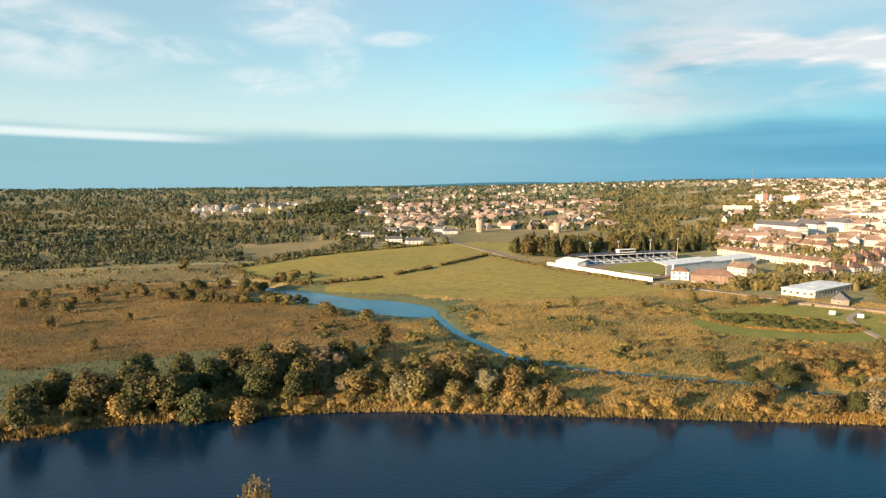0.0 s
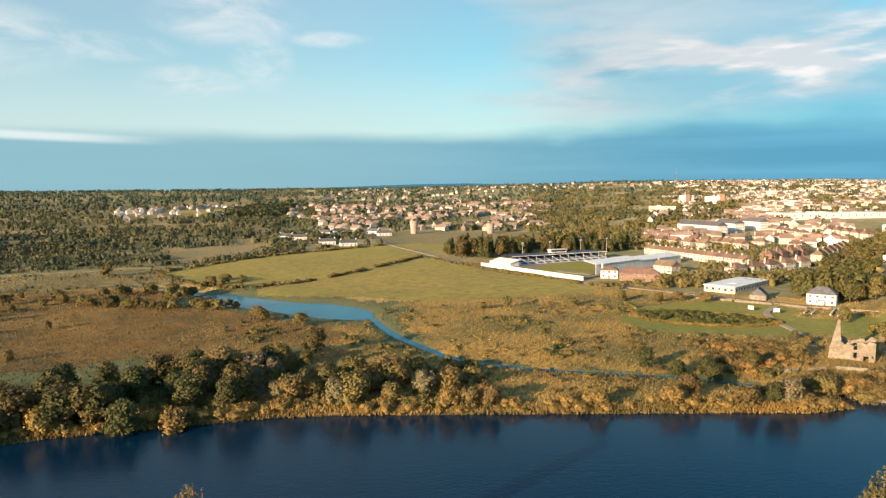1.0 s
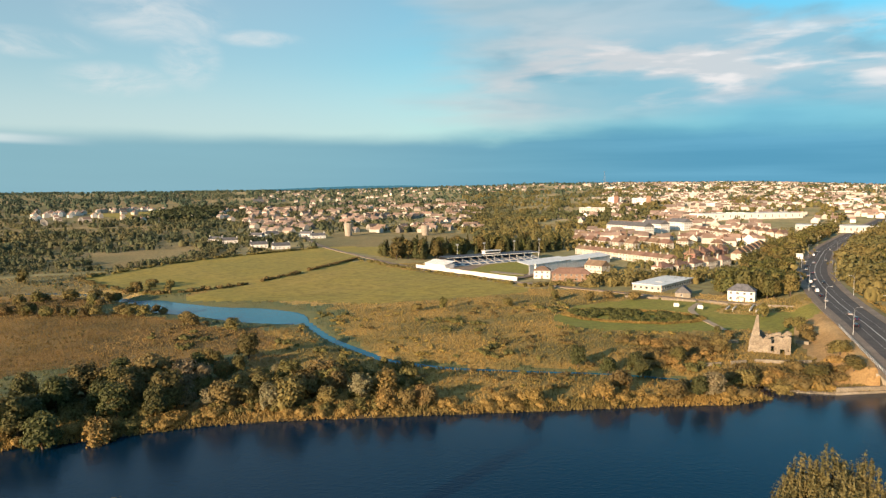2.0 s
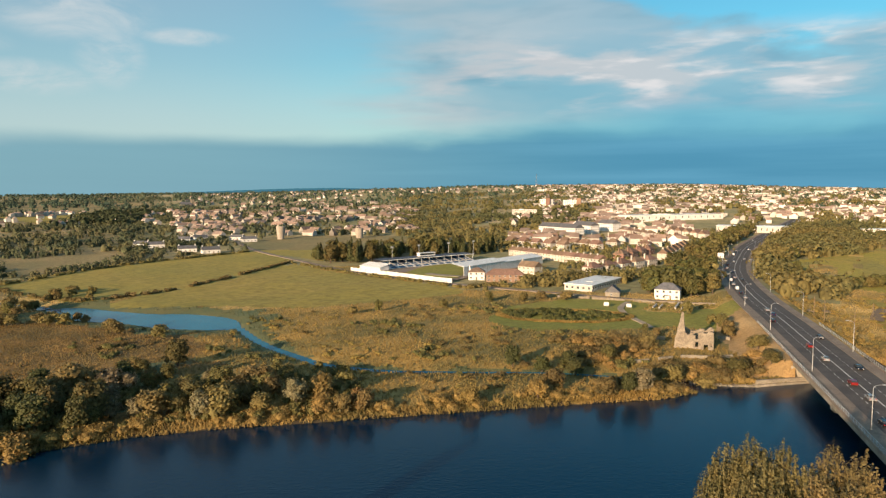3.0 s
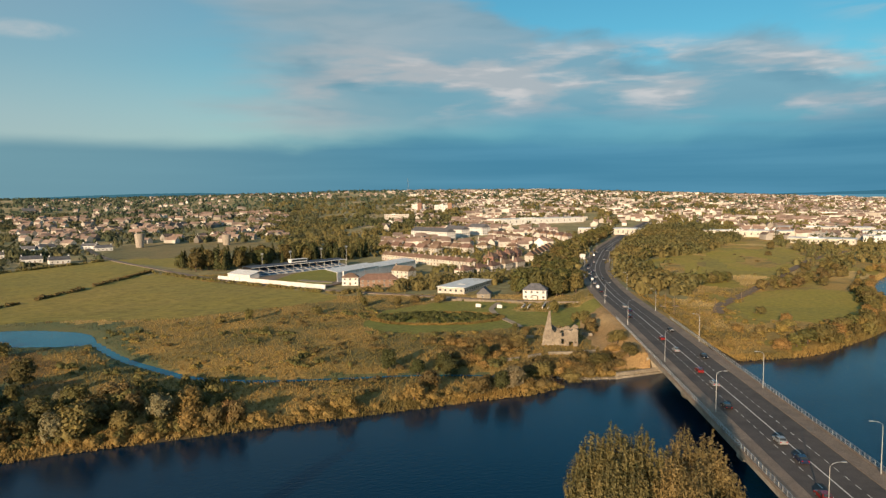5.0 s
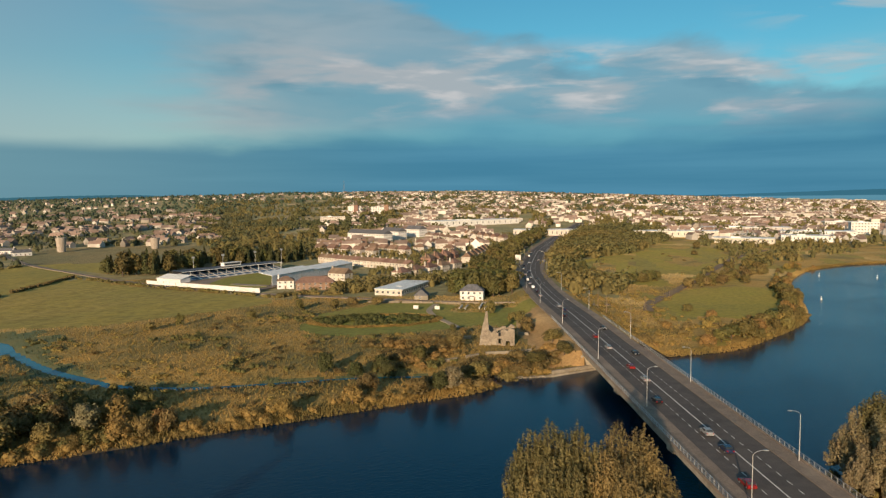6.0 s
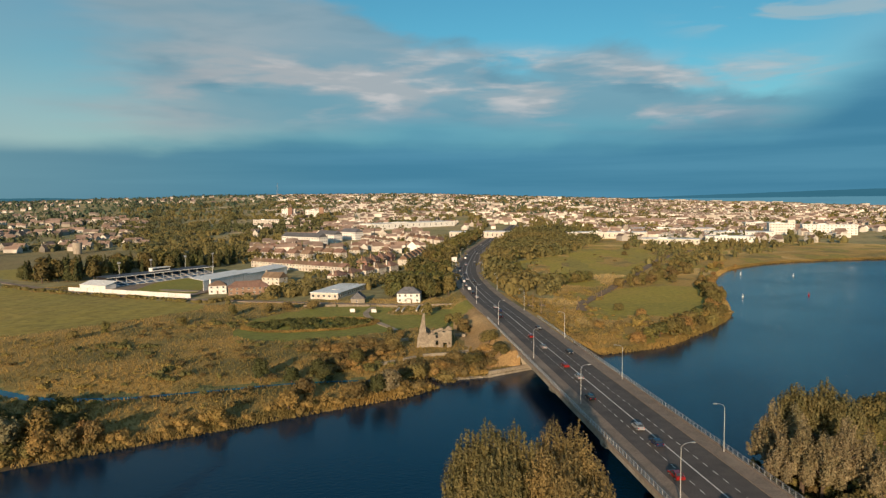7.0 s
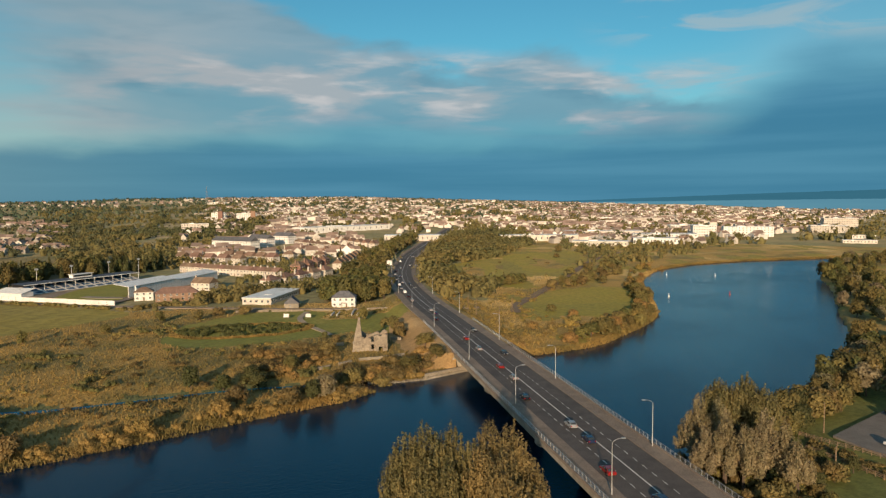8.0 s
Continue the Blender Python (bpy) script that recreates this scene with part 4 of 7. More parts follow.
def dry(x, y, gap=1.0):
    if inside(RIVER, np.array([x]), np.array([y]))[0] or inside(POND, np.array([x]), np.array([y]))[0]:
        return False
    a = np.array([x]), np.array([y])
    return distance(STREAM, *a)[0][0] > 3.5 + gap and distance(POND, *a)[0][0] > 3 and distance(ROAD, *a)[0][0] > 15 and distance(RIVER, *a)[0][0] > gap


# single trees and bushes that stand out
for kind, x, y, h, w in [("green", -103, 168, 9.5, 1.1), ("olive", -91, 181, 10.5, 1.2), ("gold", -84, 178, 6.5, 1.0), ("olive", -76, 184, 10.5, 1.15), ("green", -64, 178, 10.5, 1.05), ("gold", -52, 181, 7.5, 1.05),
                         ("olive", -39, 196, 11.5, 1.0), ("olive", -54, 208, 10, 1.1), ("green", -68, 200, 10, 1.1), ("olive", -22, 252, 9.5, 1.1), ("silver", 14, 196, 8.2, 0.95), ("bush", -2, 201, 8, 1.1), ("olive", -14, 203, 8, 1.1),
                         ("bush", -24, 197, 7.5, 1.1), ("bush", 7, 203, 7, 1.1), ("gold", 20, 188, 6.0, 1.0), ("bush", 26, 187.5, 5.2, 1.0), ("gold", 31, 190, 5.5, 1.0), ("green", 90, 221, 7.8, 0.95), ("green", 98, 214, 5.8, 1.3),
                         ("green", 107, 207, 6.0, 1.3), ("bush", 91, 190, 6.2, 1.1), ("green", 111, 180, 6.5, 1.0), ("silver", 116, 181, 7.0, 1.25), ("bush", 104, 181, 5, 1.2), ("gold", 83, 184, 5, 1.3), ("gold", 62, 184.5, 4.5, 1.3),
                         ("bush", -178, 325, 6, 1.1), ("bush", -140, 307, 3.6, 0.9), ("bush", -128, 251, 4.0, 0.8), ("olive", -184, 491, 9, 1.1), ("bush", -168, 292, 5, 1.1), ("bush", -33, 304, 5.6, 1.1), ("bush", -56, 330, 5.0, 1.2),
                         ("olive", 66, 341, 6, 0.9), ("bush", 52, 337, 4, 1.2), ("bush", 100, 342, 4, 1.3), ("olive", 130, 354, 6, 1.0), ("olive", 147, 346, 5.5, 1.1), ("bush", 172, 345, 5, 1.2), ("bush", 160, 352, 4.4, 1.3), ("bush", -52, 318, 5, 1.3),
                         ("bush", 165, 247, 3.5, 0.9), ("bush", 191, 236, 5, 1.0), ("olive", 199, 250, 7.5, 0.9), ("bush", 196, 242, 5.5, 1.0), ("bush", 203, 262, 4.5, 1.0),
                         ("bush", 149, 229, 5.4, 1.3), ("olive", 125, 217, 5.6, 1.4), ("green", 108, 214, 6.2, 1.3), ("bush", 208, 287, 6.2, 0.9), ("olive", 156, 188, 5.6, 1.7), ("bush", 142, 185, 4.6, 1.5), ("olive", 168, 186, 5.0, 1.7),
                         ("bush", 134, 191, 5.4, 1.3), ("green", 165, 256, 3.6, 1.0), ("bush", 180, 206, 5.0, 1.6), ("olive", 262, 177, 8.0, 1.25), ("green", 255, 179, 6.5, 1.3), ("olive", 310, 189, 7.5, 1.25), ("green", 302, 191, 6.5, 1.3),
                         ("gold", 286, 212, 4.6, 1.2), ("bush", 296, 234, 4.2, 1.2), ("olive", 394, 243, 8.0, 1.2), ("green", 388, 236, 6.0, 1.2), ("olive", 636, 492, 9.0, 1.1), ("bush", 577, 449, 4.6, 1.2), ("bush", 394, 340, 6.0, 1.3),
                         ("bush", 396, 296, 6.4, 1.3), ("bush", 408, 294, 6.0, 1.3), ("olive", 424, 288, 6.0, 1.3),
                         ("gold", 237, 177, 4.6, 1.4), ("olive", 247, 178, 6.0, 1.4), ("bush", 271, 181, 6.0, 1.4), ("gold", 281, 184, 5.2, 1.4), ("bush", 291, 188, 6.0, 1.3), ("olive", 321, 196, 7.0, 1.3), ("gold", 331, 200, 5.6, 1.3),
                         ("olive", 351, 211, 7.0, 1.2), ("bush", 368, 223, 6.6, 1.2), ("olive", 379, 231, 7.4, 1.2), ("gold", 262, 196, 4.2, 1.3), ("bush", 276, 203, 4.2, 1.4), ("gold", 247, 206, 3.8, 1.4)]:
    plant(kind, x, y, h, w)
# thickets along the far bank
band(46, 5, lambda r: (r.uniform(-112, -36), r.uniform(176, 226)), ["olive", "olive", "green", "bush"], 6, 10.5, lambda x, y: dry(x, y, 4) and y < 200 + (x + 112) * 0.55)
band(52, 6, lambda r: (r.uniform(-42, 34), r.uniform(186, 256)), ["olive", "olive", "bush", "bush", "gold", "silver", "green"], 4.5, 9, lambda x, y: dry(x, y, 4) and y < 262 - 0.8 * (x + 42) - 6)
band(34, 9, lambda r: (r.uniform(-150, -60), r.uniform(366, 420)), ["bush", "bush", "olive"], 3.5, 7, lambda x, y: dry(x, y) and y > 352 - 0.42 * (x + 60) and y < 392 - 0.42 * (x + 60))
band(34, 12, near_line(curve([(-170, 384), (-126, 364), (-101, 357), (-70, 358)]), -7, 7), ["bush", "bush", "olive"], 3.2, 5.4, dry)
band(16, 14, lambda r: (r.uniform(-225, -170), r.uniform(330, 400)), ["bush", "olive"], 3, 6, dry)
band(14, 15, lambda r: (r.uniform(-110, -82), r.uniform(428, 470)), ["bush", "olive"], 3, 6)
# headland beyond the bridge
band(60, 16, near_line(FAR_SHORE, 1.5, 14, 0.545, 0.70), ["bush", "gold", "gold", "olive"], 2.5, 6, lambda x, y: dry(x, y, 1.0) and x > 245)
band(26, 17, lambda r: (r.uniform(390, 470), r.uniform(220, 300)), ["olive", "bush"], 5, 9, lambda x, y: dry(x, y, 1.5) and distance(FAR_SHORE, np.array([x]), np.array([y]))[0][0] < 14)
thick_lane = curve([(372, 296), (420, 312), (470, 318), (520, 345), (600, 392)])
band(46, 29, near_line(thick_lane, -12, 4), ["bush", "olive", "bush"], 3, 6.5, lambda x, y: dry(x, y, 2))
band(70, 19, lambda r: (r.uniform(420, 640), r.uniform(290, 400)), ["bush", "olive"], 3, 7, lambda x, y: dry(x, y, 3) and y > 0.47 * x + 95 and not inside(FIELD_EAST_FAR, np.array([x]), np.array([y]))[0] and not inside(FIELD_EAST, np.array([x]), np.array([y]))[0])
# woods beside the road, a belt on either side
def west_of_road(x, y):
    """Metres to the left of the road, as seen on the way north."""
    d = float(distance(ROAD, np.array([x]), np.array([y]))[0][0])
    return d if y > np.interp(x, ROAD[:, 0], ROAD[:, 1]) else -d


band(170, 20, lambda r: (r.uniform(205, 340), r.uniform(325, 470)), ["tall", "tall", "green", "pine"], 10, 15.5, lambda x, y: dry(x, y) and y > 348 - (x - 205) * 0.6 + 12 and 0 < west_of_road(x, y) < (58 if y < 400 else 44))
band(70, 21, near_line(ROAD, 18, 40, 0.42, 0.75), ["tall", "olive"], 9, 13, dry)
band(70, 22, near_line(ROAD, -48, -18, 0.36, 0.52), ["tall", "olive"], 6.5, 10.5, lambda x, y: dry(x, y) and not inside(FIELD_EAST_FAR, np.array([x]), np.array([y]))[0], (0.7, 1.0))
band(46, 23, near_line(ROAD, -120, -18, 0.52, 0.8), ["tall"], 7.5, 10.5, lambda x, y: dry(x, y) and not inside(FIELD_EAST_FAR, np.array([x]), np.array([y]))[0], (0.75, 1.05))
band(26, 26, near_line(curve([(345, 345), (366, 336), (392, 338)]), -5, 5), ["olive", "green"], 5, 7.5, dry)
# conifers behind the stadium
band(90, 24, lambda r: (lambda q, k: (74 + 168 * q - 0.28 * k, 571 + 50 * q + 0.95 * k))(r.random(), r.uniform(0, 50)), ["pine", "pine", "pine", "tall"], 12, 18)
# wooded near bank to the right of the bridge
band(120, 25, near_line(NEAR_SHORE, 1, 38, 0.2, 0.57), ["tall", "tall", "olive", "silver", "tall"], 7, 13, lambda x, y: dry(x, y, 1.0) and x > 205)


# ---- low growth in one piece: thickets, hedges, reeds, distant woods ----
def thicket(name, label, category, spots, mat, per, size, kind="stuff", low=0.05):
    """Shrubs at spots (x, y, height, radius) joined into one mesh."""
    rng = np.random.default_rng(len(spots))
    lobes, hearts = [], []
    z = ground_height([p[0] for p in spots], [p[1] for p in spots])
    for (x, y, h, r), g in zip(spots, np.atleast_1d(z)):
        for _ in range(5):
            q = rng.uniform(0.5, 0.85)
            lobes.append((x + rng.uniform(-.5, .5) * r, y + rng.uniform(-.5, .5) * r, g + h * 0.45 * q, r * q * 0.72, r * q * 0.72, h * 0.55 * q))
            hearts.append((x, y, g + h * 0.1))
    v, f = leaves(lobes, int(per * 1.3) * len(spots), size * 0.82, len(spots), low=-9, hearts=hearts)
    ob = new(name, fast_mesh(name, v, f, mat))
    return tagged(ob, label, category, kind=kind)


def spots_of(n, seed, place, low, high, wide, ok=lambda x, y: True):
    rng = random.Random(seed)
    out = []
    for _ in range(n):
        x, y = place(rng)
        if ok(x, y):
            h = rng.uniform(low, high)
            out.append((x, y, h, h * rng.uniform(*wide)))
    return out


def in_lawn(x, y):
    return bool(inside(LAWN_EDGE, np.array([x]), np.array([y]))[0])


thicket("shore_thicket", "golden sunlit shrubs and reeds along the water's edge", "shrubs",
        spots_of(260, 7, near_line(FAR_SHORE, 1.0, 7, 0.345, 0.50), 0.8, 3.2, (0.8, 1.3), lambda x, y: dry(x, y, 0.9)), LEAF_GOLD, 150, 0.23)
thicket("marsh_thicket", "low brown and olive scrub dotted over the marsh", "shrubs",
        spots_of(300, 10, lambda r: (r.uniform(-60, 135), r.uniform(188, 352)), 0.7, 2.0, (0.8, 1.5), lambda x, y: dry(x, y) and not in_lawn(x, y)
                 and (y < 225 or math.sin(x * 0.09) + math.sin(y * 0.07 + x * 0.03) > 0.35)), LEAF_OLIVE, 70, 0.27)
thicket("hollow_thicket", "low brown-olive bramble filling the hollows of the marsh", "shrubs",
        spots_of(560, 67, lambda r: (r.uniform(-10, 152), r.uniform(196, 350)), 0.5, 1.5, (1.0, 1.9), lambda x, y: dry(x, y) and not in_lawn(x, y)
                 and math.sin(x * 0.055 + y * 0.02 + 0.6) + math.sin(y * 0.085 - x * 0.02) + 0.4 * math.sin(x * 0.21) > 0.75), LEAF_GOLD, 46, 0.26)
thicket("mound_thicket", "dark green clumps of bramble and gorse in the marsh", "shrubs",
        spots_of(560, 61, lambda r: (r.uniform(-70, 150), r.uniform(186, 345)), 0.9, 2.8, (0.8, 1.3), lambda x, y: dry(x, y) and not in_lawn(x, y)
                 and math.sin(x * 0.11 + 1.0) + math.sin(y * 0.10 + x * 0.05) + 0.5 * math.sin(x * 0.31 + y * 0.2) > 0.8), LEAF_GREEN, 60, 0.27)


def below_castle(x, y):
    if 127 < x < 171 and 202.5 < y < 215:      # the low wall and the ground before it stay open
        return False
    return dry(x, y, 1.2) and not in_lawn(x, y) and (y < 214 - 0.1 * (x - 118) or x < 150)


thicket("castle_thicket", "overgrown golden bushes on the bank below the castle ruin", "shrubs",
        spots_of(150, 13, lambda r: (r.uniform(118, 214), r.uniform(180, 252)), 1.2, 3.6, (1.0, 1.5), below_castle), LEAF_GOLD, 190, 0.28)
thicket("castle_thicket", "overgrown olive bushes on the bank below the castle ruin", "shrubs",
        spots_of(170, 63, lambda r: (r.uniform(112, 214), r.uniform(180, 252)), 1.6, 4.4, (0.9, 1.35), below_castle), LEAF_OLIVE, 190, 0.28)
thicket("bank_thicket", "olive undergrowth between the trees of the river bank", "shrubs",
        spots_of(640, 11, lambda r: (r.uniform(-118, 34), r.uniform(170, 262)), 1.6, 4.8, (0.55, 0.9), lambda x, y: dry(x, y, 1.5) and y < 222 + 0.3 * (x + 40)), LEAF_BANK, 90, 0.3)
thicket("headland_thicket", "rough golden scrub on the headland", "shrubs",
        spots_of(260, 18, lambda r: (r.uniform(236, 345), r.uniform(172, 300)), 0.5, 1.7, (0.8, 1.4), lambda x, y: dry(x, y) and not inside(FIELD_EAST, np.array([x]), np.array([y]))[0]), LEAF_GOLD, 60, 0.34)
thicket("headland_thicket", "dense olive bushes on the headland", "shrubs",
        spots_of(110, 68, lambda r: (r.uniform(236, 345), r.uniform(170, 262)), 1.2, 3.6, (0.7, 1.1), lambda x, y: dry(x, y) and y < 232 + 0.25 * (x - 236) and not inside(FIELD_EAST, np.array([x]), np.array([y]))[0]), LEAF_OLIVE, 60, 0.36)
thicket("field_thicket", "scattered low bushes in the rough east field", "shrubs",
        spots_of(90, 95, lambda r: (r.uniform(380, 640), r.uniform(330, 530)), 0.6, 2.2, (0.9, 1.6), lambda x, y: bool(inside(FIELD_EAST_FAR, np.array([x]), np.array([y]))[0]) and math.sin(x * 0.05) + math.sin(y * 0.06) > 0.3), LEAF_OLIVE, 60, 0.4)
thicket("embankment_thicket", "scrub on the road embankment", "shrubs",
        spots_of(120, 19, near_line(ROAD, -34, -16, 0.2, 0.36), 0.6, 2.0, (0.8, 1.3), dry), LEAF_GOLD, 80, 0.26)
thicket("gorse_bed", "dark oval bed of gorse bushes on the lawn", "shrubs",
        spots_of(150, 14, lambda r: (lambda a, q: (149 + 26 * q * math.cos(a) + 4 * q * math.sin(a), 301 + 14 * q * math.sin(a) - 0.42 * 26 * q * math.cos(a)))(r.uniform(0, 6.283), math.sqrt(r.random())), 1.6, 2.6, (0.9, 1.2), lambda x, y: not 157 < x < 161), LEAF_GREEN, 80, 0.36, kind="")
for line, n, h in ((curve([(-88, 424), (-66, 433), (-32, 468), (40, 600)]), 110, 2.3), (curve([(-156, 508), (-127, 461), (-88, 424)]), 50, 2.4), (curve([(41, 592), (76, 510), (113, 446), (134, 404)]), 100, 2.2),
                   (curve([(-152, 512), (-98, 613), (9, 716)]), 90, 2.6), (curve([(134, 404), (152, 410), (172, 396)]), 40, 3.0)):
    thicket("hedge", "clipped dark hedge along the edge of the pasture", "hedge", spots_of(n, n, near_line(line, -1.2, 1.2), h * 0.7, h * 1.3, (0.8, 1.2)), LEAF_OLIVE, 36, 0.5, kind="")


def reeds(name, label, n, seed, place, height, mat, ok):
    """Spiky tufts of reed, three blades each."""
    rng = np.random.default_rng(seed)
    x, y = place(rng, n)
    keep = ok(x, y)
    x, y = x[keep], y[keep]
    z = ground_height(x, y)
    n = len(x)
    base = np.stack([x, y, z - 0.05], 1)
    v = []
    for k in range(3):
        a = rng.uniform(0, 2 * np.pi, n)
        w = rng.uniform(0.12, 0.32, n)[:, None] * height * 0.75
        side = np.stack([np.cos(a), np.sin(a), 0 * a], 1)
        lean = rng.normal(size=(n, 3)) * [0.35, 0.35, 0] * height
        tip = base + lean + np.stack([0 * a, 0 * a, height * rng.uniform(0.55, 1.25, n)], 1)
        v.append(np.stack([base - side * w, base + side * w, tip + side * w * 0.35, tip - side * w * 0.35], 1))
    v = np.concatenate(v, 1).reshape(-1, 3)
    tagged(new(name, fast_mesh(name, v, np.arange(len(v)).reshape(-1, 4), mat)), label, "reeds", kind="stuff")


def marsh_place(rng, n):
    az, r = np.radians(rng.uniform(-52, 36, n)), 165 + 425 * rng.random(n) ** 1.15
    return -np.sin(az) * r, np.cos(az) * r


def on_marsh(wanted):
    def ok(x, y):
        c = cover_of(x, y)
        d, _ = distance(ROAD, x, y)
        s, _ = distance(STREAM, x, y)
        p, _ = distance(POND, x, y)
        return np.isin(c, wanted) & (d > 16) & (s > np.where(x > 30, 1.3, 3.2)) & (p > 5) & ~inside(POND, x, y) & ~inside(RIVER, x, y)
    return ok


GREENTUFT = material("green_reed_stems", (0.085, 0.102, 0.046), (0.120, 0.116, 0.046), (0.068, 0.092, 0.046), 0.06, 1.0, rough=0.8, spread=0.4, translucent=0.2)
reeds("dry_reeds", "dry orange-brown reeds and rushes of the open marsh", 90000, 1, marsh_place, 0.75, REEDTUFT, on_marsh([0, 4]))
reeds("heath_rushes", "red-brown rushes of the wet heath beside the river", 52000, 6, lambda rng, n: (rng.uniform(-270, -4, n), 185 + 235 * rng.random(n) ** 1.1), 0.6, RUSHTUFT, on_marsh([9]))
reeds("green_reeds", "blue-green reed beds beside the pond and the bank", 42000, 2, marsh_place, 0.8, GREENTUFT, on_marsh([1]))
def rim_place(rng, n):
    a, q = rng.uniform(0, 2 * np.pi, n), rng.uniform(1.0, 1.13, n)
    return 149 + 27 * q * np.cos(a) + 4 * q * np.sin(a), 301 + 15 * q * np.sin(a) - 0.42 * 26 * q * np.cos(a)


reeds("gorse_rim", "straw-coloured uncut grass round the gorse bed", 4200, 5, rim_place, 0.9, REEDTUFT, lambda x, y: x > 0)
_s = along(FAR_SHORE)


def shore_place(rng, n):
    t, k = rng.uniform(_s[-1] * 0.30, _s[-1] * 0.94, n), rng.uniform(-0.8, 3.5, n)
    x, y = np.interp(t, _s, FAR_SHORE[:, 0]), np.interp(t, _s, FAR_SHORE[:, 1])
    side = -offset(FAR_SHORE, 1) + FAR_SHORE
    return x + k * np.interp(t, _s, side[:, 0]), y + k * np.interp(t, _s, side[:, 1])


reeds("shore_reeds", "pale golden reeds fringing the river", 26000, 3, shore_place, 0.9, REEDTUFT, lambda x, y: distance(ROAD, x, y)[0] > 14)


def open_land(x, y):
    """Where distant trees and houses may stand."""
    bad = inside(RIVER, x, y) | inside(FIELD_UPPER, x, y) | inside(FIELD_LOWER, x, y) | inside(FIELD_EAST, x, y) | inside(FIELD_EAST_FAR, x, y) | inside(STADIUM, x, y) | inside(MEADOW, x, y) | inside(APARTMENTS, x, y) | inside(SHED, x, y)
    for vx, vy, _ in VILLAS:
        bad |= np.hypot(x - vx, y - vy + 10) < 17
    return ~bad & (distance(ROAD, x, y)[0] > 17) & (distance(DYKE_ROAD, x, y)[0] > 7)


STADIUM = np.array([(70, 530), (132, 428), (200, 440), (262, 520), (252, 600), (200, 612), (76, 572)], float)
rngw = np.random.default_rng(77)


def woods(name, label, az, r, low, high, tris, mat, keep=None):
    x, y = -np.sin(np.radians(az)) * r, np.cos(np.radians(az)) * r
    m = open_land(x, y)
    if keep is not None:
        m &= keep(x, y)
    x, y = x[m], y[m]
    n = len(x)
    h = rngw.uniform(low, high, n)
    w = h * rngw.uniform(0.58, 0.92, n)
    z = ground_height(x, y)
    # leaf sprays on three lobes a tree
    c = np.stack([x, y, z + h * 0.5], 1)
    lob = rngw.normal(size=(n, 3, 3)) * 0.38
    pick = rngw.integers(0, 3, (n, tris))
    d = rngw.normal(size=(n, tris, 3))
    d /= np.linalg.norm(d, axis=2, keepdims=True)
    d[..., 2] = np.where(d[..., 2] < -0.3, -d[..., 2], d[..., 2])
    scale = np.stack([w, w, h * 0.5], 1)[:, None, :]
    p = c[:, None] + (np.take_along_axis(lob, pick[..., None].repeat(3, 2), 1) + d * 0.72) * scale
    p[..., 2] = np.maximum(p[..., 2], z[:, None] + 0.3)
    nrm = d + rngw.normal(size=d.shape) * 0.28
    nrm /= np.linalg.norm(nrm, axis=2, keepdims=True)
    t1 = np.cross(nrm, rngw.normal(size=d.shape))
    t1 /= np.linalg.norm(t1, axis=2, keepdims=True) + 1e-9
    t2 = np.cross(nrm, t1)
    s = (h * 3.0 / tris**0.5 * 0.22)[:, None, None] * rngw.uniform(0.7, 1.5, (n, tris, 1))
    v = np.stack([p - t1 * s, p + t2 * s, p + t1 * s, p - t2 * s], 2).reshape(-1, 3)
    f = np.arange(len(v)).reshape(-1, 4)
    # solid cores
    ring = np.array([(math.cos(a), math.sin(a)) for a in np.linspace(0, 2 * math.pi, 6, endpoint=False)])
    core = np.concatenate([np.stack([x[:, None] + ring[:, 0] * w[:, None] * k, y[:, None] + ring[:, 1] * w[:, None] * k, np.broadcast_to((z + h * q)[:, None], (n, 6))], 2) for k, q in ((0.42, 0.0), (0.5, 0.4), (0.2, 0.75))], 1)
    base = np.arange(n)[:, None, None] * 18 + len(v)
    cf = np.array([(j * 6 + i, j * 6 + (i + 1) % 6, (j + 1) * 6 + (i + 1) % 6, (j + 1) * 6 + i) for j in range(2) for i in range(6)])[None] + base
    me = fast_mesh(name, np.vstack([v, core.reshape(-1, 3)]), np.vstack([f, cf.reshape(-1, 4)]), mat)
    tagged(new(name, me), label, "woodland", kind="stuff")


def sector(n, a0, a1, r0, r1):
    return rngw.uniform(a0, a1, n), rngw.uniform(r0, r1, n)


# leaf greens shifted towards blue: distance haze put into the base colour
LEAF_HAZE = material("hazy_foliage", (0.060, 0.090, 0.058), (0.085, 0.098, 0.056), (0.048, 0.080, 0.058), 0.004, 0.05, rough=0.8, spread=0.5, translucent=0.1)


def gaps(size, level):
    """Leaves clearings of that size, in metres, open."""
    return lambda x, y: ripple(x, y, size) + 0.6 * ripple(y, x, size * 0.37) > level


woods("heath_tussocks", "small dark tussocks and seedlings on the wet heath", rngw.uniform(4, 38, 420), rngw.uniform(225, 430, 420), 0.4, 1.3, 14, LEAF_OLIVE, lambda x, y: (cover_of(x, y) == 9) & (ripple(x, y, 17) > 0.1))
woods("scrubland", "dark low scrub on the heath beyond the marsh", *sector(2300, 3, 37, 575, 790), 1.5, 4.2, 22, LEAF_WEST, lambda x, y: gaps(40, -0.35)(x, y) & ~inside(HEATH, x, y))
woods("heath_scrub", "low dark tussocks on the open heath", *sector(900, 6, 37, 455, 610), 0.7, 2.2, 16, LEAF_WEST, gaps(22, 0.0))
woods("heath_bushes", "low bushes scattered over the tan heath", *sector(620, 3, 37, 600, 850), 3, 7, 30, LEAF_WEST, lambda x, y: gaps(55, -0.15)(x, y) & ~inside(HEATH, x, y))
